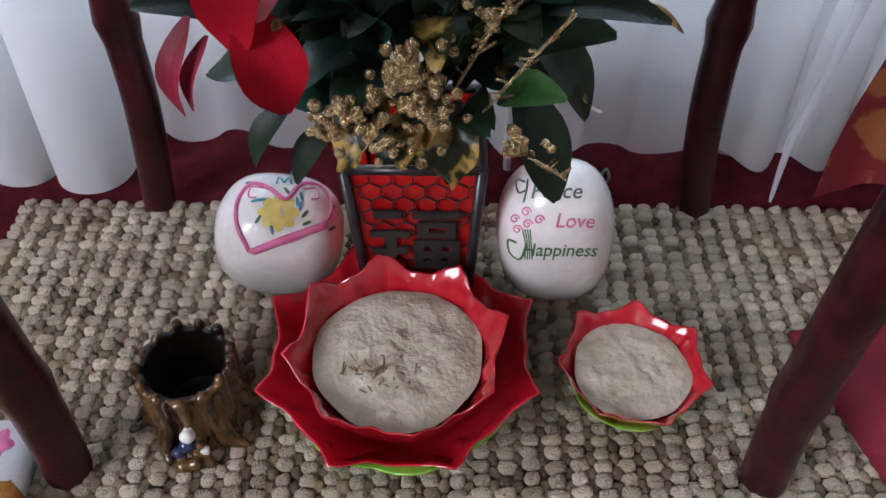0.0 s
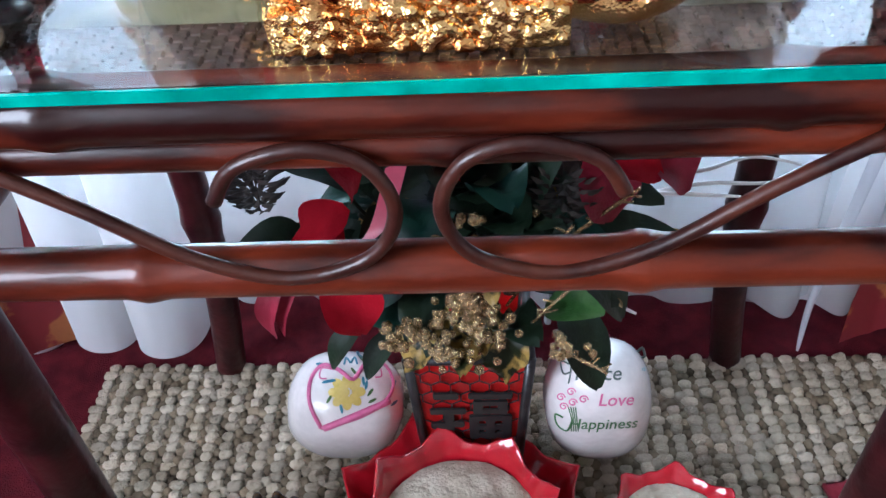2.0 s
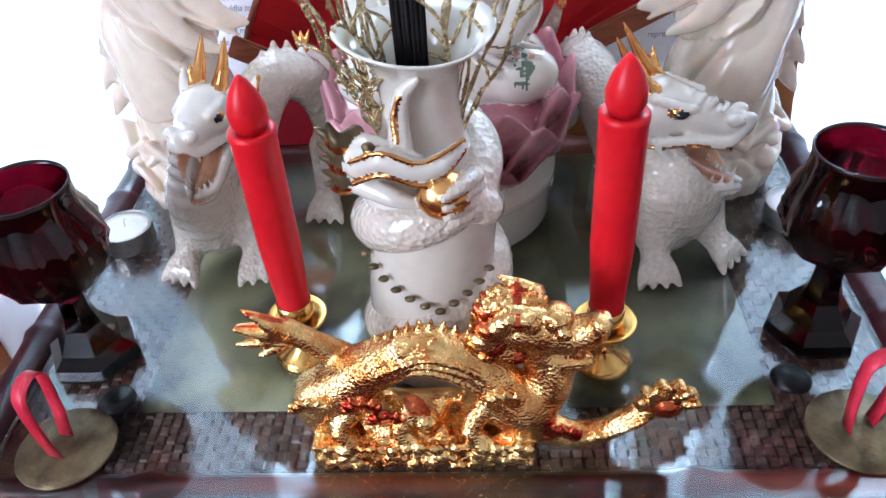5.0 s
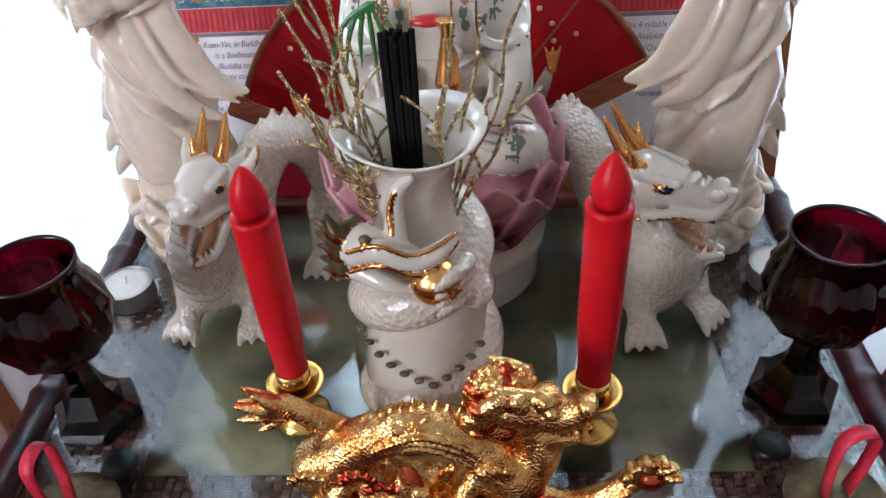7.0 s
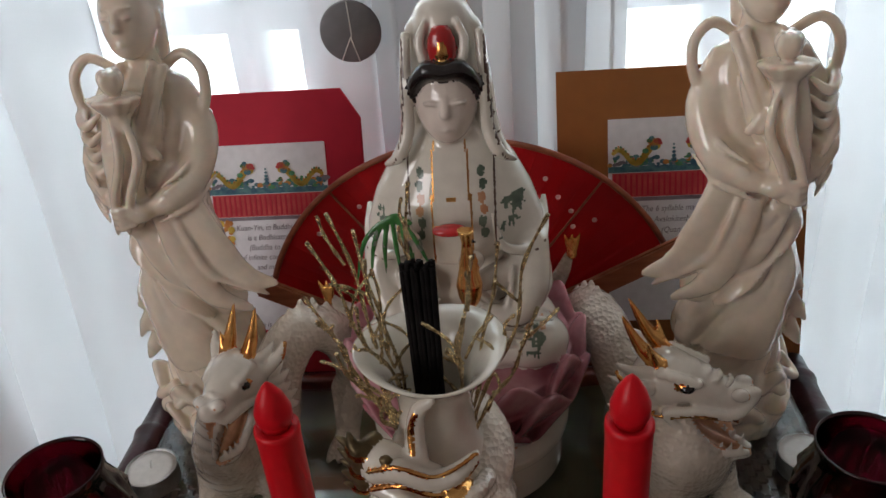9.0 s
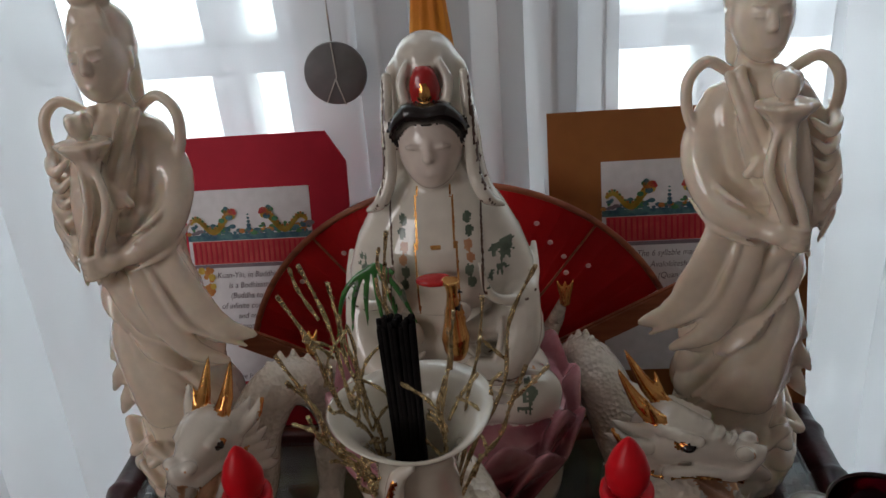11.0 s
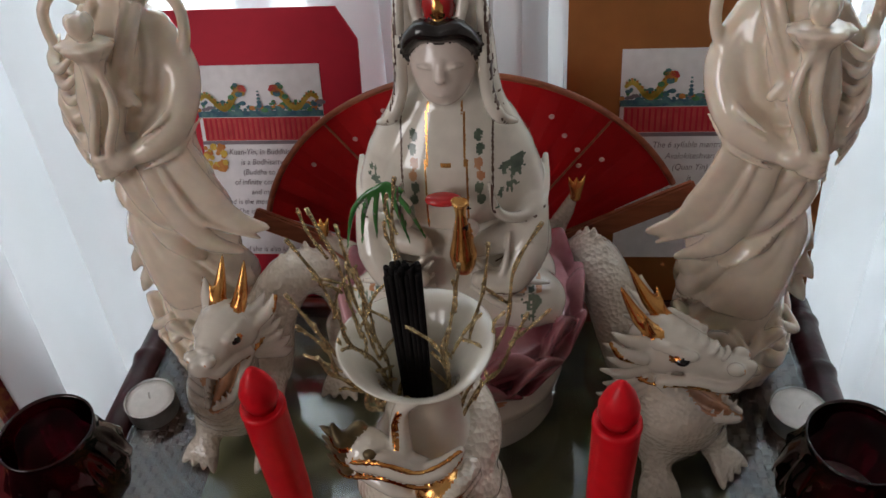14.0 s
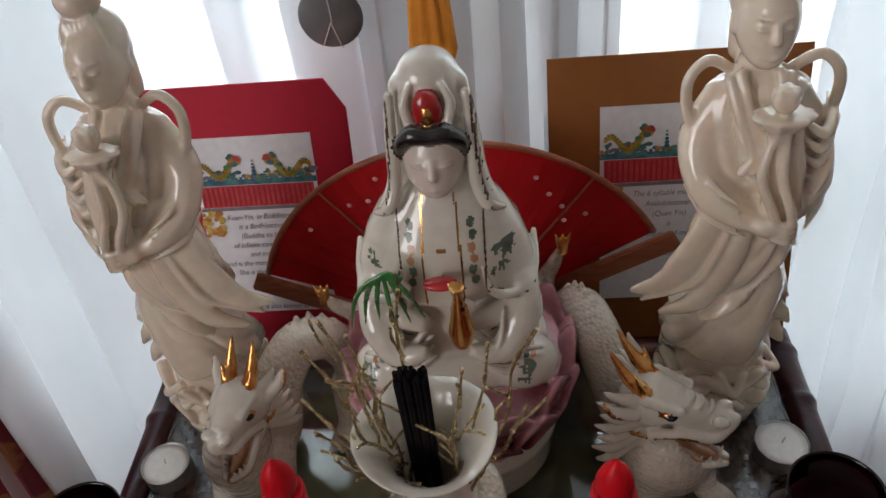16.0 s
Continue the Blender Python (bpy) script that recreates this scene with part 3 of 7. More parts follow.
def standing_figure(cx, cy, s, label):
    """A tall draped porcelain figure; s = -1 or 1 sets the side of the raised dish."""
    P = []
    x = lambda d: cx + s * (d - .009)
    way = [(T, 0, 0), (.64, -.002, -.002), (.70, -.002, -.004), (.76, -.002, -.005), (.82, -.003, -.004), (.87, -.005, 0)]
    c = (cx, cy)
    # under-robe, outer skirt, short over-skirt and bodice, one over another
    P += [(A, drape(c, [(.036, T), (.037, .59), (.033, .63), (.030, .67), (.026, .73)], way, .84, 6, .0050, 120, s), 0, 0)]
    P += [(A, drape(c, [(.0440, .62), (.0420, .645), (.0360, .68), (.0305, .72), (.0265, .765), (.025, .80)], way, .86, 4, .0082, 95, s, (.646, .30, .008, 3, 1.0), .6), 0, 0)]
    P += [(A, drape(c, [(.0450, .66), (.0400, .69), (.0335, .725), (.0285, .765), (.0255, .79)], way, .90, 4, .0072, 120, s, (.708, .60, .009, 2, .4), .6), 0, 0)]
    P += [(A, drape(c, [(.0255, .765), (.027, .79), (.030, .82), (.030, .838), (.024, .856), (.009, .868)], way, .80, 8, .0052, -110, s, None, .7), 0, .002)]
    # hem tips that flip out on the outer side
    for dx, z, r in ((.051, .662, .005), (.050, .640, .006), (.045, .690, .004)):
        P += [(A, chain([(x(dx - .014), cy - .010, z + .022), (x(dx - .004), cy - .012, z + .006), (x(dx + .003), cy - .012, z - .006)], [r, r, .0012], 4, .6), 0, .004)]
    # long sleeve and scarf end swept out to the inner side
    P += [(A, chain([(x(-.014), cy - .026, .790), (x(-.022), cy - .030, .762), (x(-.030), cy - .029, .736), (x(-.042), cy - .026, .716), (x(-.064), cy - .021, .706)], [.009, .0125, .0150, .0125, .0026], 6, .42), 0, .003)]
    P += [(A, chain([(x(-.006), cy - .030, .782), (x(-.016), cy - .036, .750), (x(-.028), cy - .034, .722), (x(-.058), cy - .024, .699)], [.0022, .0030, .0032, .0016], 6), 0, .0012)]
    P += [(A, chain([(x(.002), cy - .032, .772), (x(-.008), cy - .036, .738), (x(-.022), cy - .034, .706), (x(-.044), cy - .028, .690)], [.006, .0090, .0095, .0030], 6, .5), 0, .003)]
    # upper arms and sleeves
    P += [(A, chain([(x(.024), cy, .848), (x(.038), cy - .006, .822), (x(.040), cy - .018, .795), (x(.028), cy - .030, .780)], [.0095, .0115, .0120, .007], 5), 0, .006)]
    P += [(A, chain([(x(-.020), cy, .848), (x(-.031), cy - .008, .822), (x(-.026), cy - .022, .798), (x(-.010), cy - .034, .784), (x(.006), cy - .040, .778)], [.0095, .0115, .0115, .0090, .0050], 5), 0, .006)]
    for k in range(5):
        z = .806 - .0065 * k
        P += [(A, chain([(x(-.036), cy - .012, z + .010), (x(-.024), cy - .0325, z - .002), (x(-.010 + .002 * k), cy - .042, z - .010)], [.0010, .0026, .0010]), 0, .0006)]
        P += [(A, chain([(x(.048), cy - .008, z + .016), (x(.047), cy - .022, z + .002), (x(.036), cy - .035, z - .012)], [.0010, .0026, .0010]), 0, .0006)]
    # lapels crossing the chest
    for q, z1, x1 in ((-1, .795, .016), (1, .812, -.008)):
        for k in (0, 1):
            P += [(A, chain([(x(-.001 + q * (.011 + .006 * k)), cy - .012, .868 - .002 * k), (x(.004 + q * (.008 + .006 * k)), cy - .0255, .842), (x(x1 + q * .006 * k), cy - .0305, z1)], [.0032, .0034, .003]), 0, .0008)]
    # cloud base: curls, leaves and balls
    rnd = random.Random(4)
    P += [(A, drape(c, [(.040, T), (.043, T + .012), (.040, T + .024)], [(T, 0, 0), (.7, 0, 0)], .86, 11, .003, 20, s), 0, .002)]
    for k in range(13):
        a = 2 * math.pi * k / 13
        z = T + .020 + .030 * (k % 2) + .008 * rnd.random()
        P += [(A, petal_form((cx + .037 * math.cos(a), cy + .031 * math.sin(a), z), a, (.006, .016, .018), .5), 0, .0012)]
        if k % 2:
            P += [(A, ell((cx + .039 * math.cos(a + .22), cy + .034 * math.sin(a + .22), z - .022), (.0095, .009, .0085)), 0, .0012)]
    for k in range(5):
        a = 3.5 + .55 * k
        P += [(A, chain([(cx + .036 * math.cos(a), cy + .031 * math.sin(a), T + .060), (cx + .046 * math.cos(a + .25), cy + .040 * math.sin(a + .25), T + .050), (cx + .036 * math.cos(a + .5), cy + .032 * math.sin(a + .5), T + .062)], [.003, .0042, .003]), 0, .0012)]
    # head, hair and bun
    hx = x(-.001)
    P += [(A, chain([(hx, cy, .855), (hx, cy - .002, .885)], [.0105, .0095]), 0, .007), (A, ell((hx, cy - .006, .898), (.0172, .0190, .0240)), 0, .004),
          (A, ell((hx, cy - .016, .886), (.010, .010, .012)), 0, .006), (A, chain([(hx, cy - .0250, .903), (hx, cy - .0275, .896)], [.0020, .0030]), 0, .003)]
    for q in (-1, 1):
        P += [(A, ell((hx + q * .0062, cy - .0235, .901), (.0034, .0022, .0012)), 0, .0012), (A, chain([(hx + q * .003, cy - .0245, .9065), (hx + q * .010, cy - .0215, .907)], [.0010, .0008]), 0, .001), (A, ell((hx + q * .0165, cy - .001, .896), (.0028, .004, .0075)), 0, .001)]
    P += [(A, chain([(hx - .0045, cy - .0250, .8855), (hx, cy - .0262, .8850), (hx + .0045, cy - .0250, .8855)], [.0009, .0018, .0009]), 0, .001)]
    P += [(A, ell((hx, cy + .004, .910), (.0200, .0185, .021)), 0, .0012), (A, ell((hx, cy + .002, .936), (.0135, .0135, .011)), 0, .002)]
    for k in range(7):
        a = -.75 + .25 * k
        P += [(A, chain([(hx + .018 * math.sin(a), cy - .014 * math.cos(a), .913), (hx + .012 * math.sin(a), cy - .008, .926), (hx + .006 * math.sin(a), cy - .002, .932)], [.0016, .0022, .0014]), 0, .0006)]
    for q in (-1, 1):
        P += [(A, chain([(hx + q * .008, cy + .012, .90), (hx + q * .008, cy + .014, .87)], [.008, .005]), 0, .006)]
        # thin scarf loop standing off the shoulder
        P += [(A, chain([(x(.004 + q * .018), cy + .002, .864), (x(.004 + q * .032), cy, .872), (x(.004 + q * .043), cy - .003, .862), (x(.004 + q * .043), cy - .006, .844), (x(.004 + q * .036), cy - .010, .826)], [.0034, .0034, .0036, .0036, .004]), 0, .002)]
    # the dish held up, a bud in it, its stalk and falling streamers
    P += [(A, drape((x(.007), cy - .038), [(.004, .838), (.009, .846), (.0165, .8540), (.0180, .8570), (.0150, .8575)], [(T, 0, 0), (.9, 0, 0)], .66, 9, .0022, 0, s), 0, .002), (A, ell((x(.006), cy - .038, .866), (.0074, .0074, .0082)), 0, .0012)]
    for k in range(5):
        a = 1.257 * k
        P += [(A, ell((x(.006 + .0045 * math.cos(a)), cy - .038 + .0045 * math.sin(a), .868), (.0040, .0040, .0062)), 0, .0005)]
    P += [(A, chain([(x(.007), cy - .038, .842), (x(.010), cy - .038, .815), (x(.013), cy - .040, .79)], [.0050, .0046, .0048]), 0, .004)]
    P += [(A, chain([(x(.012), cy - .030, .845), (x(.016), cy - .034, .815), (x(.018), cy - .036, .785), (x(.022), cy - .032, .760)], [.009, .012, .012, .005], 5, .6), 0, .004)]
    for k in (0, 1):
        P += [(A, chain([(x(.003 + .008 * k), cy - .041, .842), (x(-.001 + .012 * k), cy - .046, .818), (x(.010 + .010 * k), cy - .048, .792), (x(.020 + .008 * k), cy - .044, .764)], [.0022, .0032, .0034, .0016], 5), 0, .0016)]
    # sleeve cloth bunched over the outer arm
    for k in range(5):
        z = .838 - .011 * k
        P += [(A, chain([(x(.026), cy - .026, z + .004), (x(.037), cy - .026, z - .004), (x(.045), cy - .014, z - .001), (x(.046), cy + .002, z + .006)], [.0016, .0036, .0040, .0016]), 0, .0016)]
    P += [(A, ell((x(.010), cy - .044, .779), (.0105, .0065, .0075)), 0, .003)]
    for k in range(4):
        P += [(A, chain([(x(.012), cy - .0475, .785 - .0042 * k), (x(.019), cy - .050, .7835 - .0042 * k), (x(.025), cy - .048, .782 - .0042 * k)], [.0023, .0024, .0017]), 0, .0005)]
    ob = sculpt("porcelain_statue", P, 0.0015, [PORCELAIN], rough=.00018, rscale=34)
    return tagged(ob, label, "statue", "pair of tall statues")


standing_figure(-0.227, 0.585, -1, "tall glossy cream porcelain statue in flowing robes with lotus dish")
standing_figure(0.183, 0.582, 1, "tall glossy cream porcelain statue in flowing robes on clouds")


def seated_figure():
    cx, cy = -0.017, 0.550
    P = []
    # drum pedestal, band and lotus
    P += [(A, turned((cx, cy), [(.064, T), (.070, T + .006), (.071, .592), (.074, .594), (.074, .600), (.068, .604), (.060, .625)]), 0, 0)]
    P += [(A, turned((cx, cy), [(.055, .60), (.070, .625), (.080, .648), (.076, .662), (.05, .668)]), 1, .004)]
    for ring, (r, z, n, up, sz) in enumerate(((.074, .620, 10, .012, .022), (.081, .638, 11, .020, .021), (.080, .652, 11, .026, .019))):
        for k in range(n):
            a = 2 * math.pi * (k + .5 * (ring % 2)) / n
            ca, sa = math.cos(a), math.sin(a)
            P += [(A, petal_form((cx + (r - .004) * ca, cy + (r - .004) * sa, z + .004), a, (.0050, .0225, .0250), .70 - .16 * ring), 1, .0004)]
    # seated robe
    P += [(A, ell((cx, cy - .002, .680), (.066, .050, .027)), 0, .004)]
    P += [(A, turned((cx, cy), [(.056, .665), (.052, .70), (.047, .735), (.043, .76), (.036, .79), (.028, .812), (.016, .826)], 1.0, .74, 7, .0012, 30), 0, .004)]
    P += [(A, drape((cx, cy), [(.0575, .745), (.0555, .766), (.049, .788), (.038, .806), (.026, .822), (.014, .832)], [(T, 0, 0), (.9, 0, 0)], .74, 5, .0016, 60, 1, (.758, 0, .008, 2, 1.57)), 0, .001)]
    for q in (-1, 1):
        P += [(A, ell((cx + q * .046, cy - .028, .681), (.026, .022, .019)), 0, .005)]
        P += [(A, chain([(cx + q * .026, cy, .80), (cx + q * .042, cy - .010, .765), (cx + q * .040, cy - .030, .742), (cx + q * .018, cy - .042, .738)], [.013, .014, .011, .007]), 0, .005)]
        P += [(A, chain([(cx + q * .046, cy - .014, .758), (cx + q * .053, cy - .018, .72), (cx + q * .038, cy - .036, .70)], [.009, .009, .005]), 0, .004)]
        for k in range(4):
            P += [(A, chain([(cx + q * .012, cy - .043, .735 - .010 * k), (cx + q * .032, cy - .046, .715 - .008 * k), (cx + q * .060, cy - .036, .702 - .007 * k)], [.0014, .0030, .0014]), 0, .0015)]
        # veil from the hood to the shoulders
        P += [(A, chain([(cx + q * .017, cy + .004, .885), (cx + q * .022, cy + .002, .852), (cx + q * .024, cy, .825), (cx + q * .034, cy - .006, .805)], [.006, .006, .007, .004]), 0, .003)]
    P += [(A, chain([(cx, cy, .81), (cx, cy - .004, .84)], [.013, .011]), 6, .006)]
    P += [(A, ell((cx, cy - .010, .846), (.0185, .0195, .0245)), 6, .002), (A, ell((cx, cy - .020, .836), (.011, .0105, .012)), 6, .006), (A, chain([(cx, cy - .0285, .852), (cx, cy - .0315, .845)], [.002, .003]), 6, .003)]
    P += [(A, chain([(cx - .0190, cy - .012, .8475), (cx - .0172, cy - .0175, .8590), (cx - .0090, cy - .0225, .8680), (cx, cy - .0235, .8672), (cx + .0090, cy - .0225, .8680), (cx + .0172, cy - .0175, .8590), (cx + .0190, cy - .012, .8475)], [.0032, .0046, .0060, .0052, .0060, .0046, .0032]), 2, 0)]
    for q in (-1, 1):
        # eyelids and lips in low relief
        P += [(A, chain([(cx + q * .0040, cy - .0292, .8500), (cx + q * .0085, cy - .0282, .8506), (cx + q * .0125, cy - .0252, .8496)], [.0009, .0016, .0008]), 6, .0010)]
    P += [(A, chain([(cx - .0038, cy - .0296, .8352), (cx, cy - .0306, .8350), (cx + .0038, cy - .0296, .8352)], [.0008, .0015, .0008]), 6, .0010)]
    P += [(A, ell((cx, cy + .008, .866), (.0240, .0215, .032)), 0, 0), (A, ell((cx, cy + .004, .890), (.018, .0175, .017)), 0, .006)]
    P += [(A, ell((cx, cy - .016, .880), (.0085, .006, .0125)), 3, .001), (A, ell((cx, cy - .0215, .878), (.003, .002, .006)), 4, .001)]
    for q in (-1, 1):
        P += [(A, chain([(cx + q * .010, cy - .018, .868), (cx + q * .013, cy - .014, .882), (cx + q * .009, cy - .012, .893)], [.003, .0032, .002]), 0, .001)]
    for q in (-1, 1):
        P += [(A, chain([(cx + q * .0215, cy - .008, .885), (cx + q * .0235, cy - .014, .856), (cx + q * .0240, cy - .018, .832), (cx + q * .0300, cy - .022, .817), (cx + q * .0400, cy - .014, .808)], [.0030, .0036, .0042, .0044, .0016], 6), 0, .0016)]
        P += [(A, chain([(cx + q * .0575, cy + .004, .772), (cx + q * .0560, cy - .018, .758), (cx + q * .0440, cy - .036, .756), (cx + q * .0300, cy - .043, .764), (cx + q * .0250, cy - .043, .785)], [.0020, .0034, .0036, .0030, .0012], 6), 0, .0016)]
        P += [(A, chain([(cx + q * .048, cy - .024, .752), (cx + q * .046, cy - .038, .730), (cx + q * .034, cy - .050, .716), (cx + q * .018, cy - .055, .722)], [.0115, .0125, .0100, .0055], 5), 0, .003)]
        P += [(CUT, chain([(cx + q * .0270, cy - .0475, .756), (cx + q * .0260, cy - .0530, .742), (cx + q * .0170, cy - .0560, .732)], [.0016, .0030, .0016], 5), 0, 0)]
        for k in range(3):
            P += [(A, chain([(cx + q * (.052 - .008 * k), cy - .030 - .006 * k, .748), (cx + q * (.050 - .009 * k), cy - .043 - .005 * k, .726), (cx + q * (.036 - .008 * k), cy - .054 - .002 * k, .712)], [.0010, .0024, .0010], 5), 0, .0012)]
    # the hands: gilt flask held low, green sprig held up
    P += [(A, turned((cx + .009, cy - .056), [(.005, .730), (.0072, .736), (.0082, .744), (.0050, .759), (.0030, .773), (.0040, .779), (.0052, .782)]), 4, 0)]
    P += [(A, ell((cx - .001, cy - .050, .779), (.011, .006, .0035)), 3, .001), (A, ell((cx - .024, cy - .046, .766), (.0055, .0055, .011)), 6, .003), (A, ell((cx + .011, cy - .050, .758), (.008, .006, .006)), 6, .003)]
    for k in range(6):
        u = (k - 2.5) / 2.5
        P += [(A, chain([(cx - .024, cy - .050, .785), (cx - .034 - .004 * u, cy - .052, .792 - .003 * abs(u)), (cx - .037 - .016 * u, cy - .053, .774), (cx - .037 - .024 * u, cy - .052, .752 - .004 * (k % 3))], [.0014, .0013, .0018, .0006]), 5, 0)]
    # printed and gilded ornament
    rnd = random.Random(2)
    for (bx, bz, n, sz) in ((.037, .782, 15, .0105), (-.045, .778, 8, .006), (.050, .692, 9, .009), (-.058, .690, 9, .009)):
        for k in range(n):
            ox, oz = rnd.uniform(-.55, .55) * sz, rnd.uniform(-.9, .7) * sz
            for t_ in range(3):
                a = rnd.uniform(-3.4, .3)
                P += [(PAINT, chain([(cx + bx + ox, cy - .040, bz + oz), (cx + bx + ox + .4 * sz * math.cos(a), cy - .040, bz + oz + .4 * sz * math.sin(a))], [.0010, .0005], 2, 40.0), 7, 0)]
        P += [(PAINT, chain([(cx + bx, cy - .040, bz - 1.2 * sz), (cx + bx + .1 * sz, cy - .040, bz + .6 * sz)], [.0006] * 2, 2, 60.0), 7, 0)]
    for q in (-1, 1):
        P += [(PAINT, chain([(cx + q * .010, cy - .04, .822), (cx + q * .0115, cy - .04, .79), (cx + q * .0125, cy - .04, .75)], [.0007] * 3, 2, 60.0), 4, 0)]
        P += [(PAINT, chain([(cx + q * .027, cy - .04, .815), (cx + q * .026, cy - .04, .79), (cx + q * .027, cy - .04, .766)], [.0007] * 3, 2, 60.0), 9, 0)]
        for k in range(6):
            P += [(PAINT, ell((cx + q * (.0185 + .001 * (k % 2)), cy - .045, .806 - .0072 * k), (.0026, .04, .0034)), 8 if k in (2, 3) else 7, 0)]
        P += [(PAINT, chain([(cx + q * .028, cy - .045, .760), (cx + q * .036, cy - .045, .756), (cx + q * .046, cy - .045, .7535), (cx + q * .060, cy - .03, .760)], [.0008] * 4, 3, 60.0), 9, 0)]
        P += [(PAINT, chain([(cx + q * .026, cy - .05, .716), (cx + q * .045, cy - .05, .712), (cx + q * .064, cy - .05, .702)], [.0007] * 3, 3, 60.0), 9, 0)]
        for k in range(5):
            P += [(PAINT, ell((cx + q * (.034 + .005 * k), cy - .06, .7065 - .002 * k), (.0022, .04, .0020)), 7 if k % 2 else 8, 0)]
        P += [(PAINT, ell((cx + q * .030, cy - .085, .611), (.016, .03, .009)), 8, 0)]
        P += [(PAINT, chain([(cx + q * .024, cy - .02, .884), (cx + q * .0255, cy - .02, .850), (cx + q * .030, cy - .02, .822), (cx + q * .036, cy - .03, .808)], [.0007] * 4, 3, 60.0), 9, 0)]
    P += [(PAINT, ell((cx, cy - .085, .611), (.014, .03, .008)), 8, 0), (PAINT, ell((cx, cy - .06, .792), (.006, .03, .0022)), 4, 0), (PAINT, ell((cx, cy - .06, .775), (.0016, .03, .0016)), 2, 0), (PAINT, ell((cx + .012, cy - .06, .765), (.0016, .03, .0016)), 2, 0)]
    ob = sculpt("seated_statue", P, 0.0012, [PEARL_PLAIN, PINK_GLAZE, BLACK_GLAZE, RED_GLAZE, GOLD, GREEN_GLAZE, PALE_FACE, GREY_GREEN, PEACH, BROWN_LINE])
    return tagged(ob, "white porcelain seated statue with hooded robe on pink lotus base", "statue")


seated_figure()


def foot(P, at, s, d=(0, -1)):
    """A clawed foot on the table."""
    x, y = at
    for k in (-1, 0, 1, 2):
        dx, dy = d[0] * .020 - d[1] * .009 * (k - .5), d[1] * .020 + d[0] * .009 * (k - .5)
        P += [(A, chain([(x, y, T + .016), (x + dx * .6, y + dy * .6, T + .009), (x + dx, y + dy, T + .002)], [.0075, .0055, .0018]), 0, .003)]


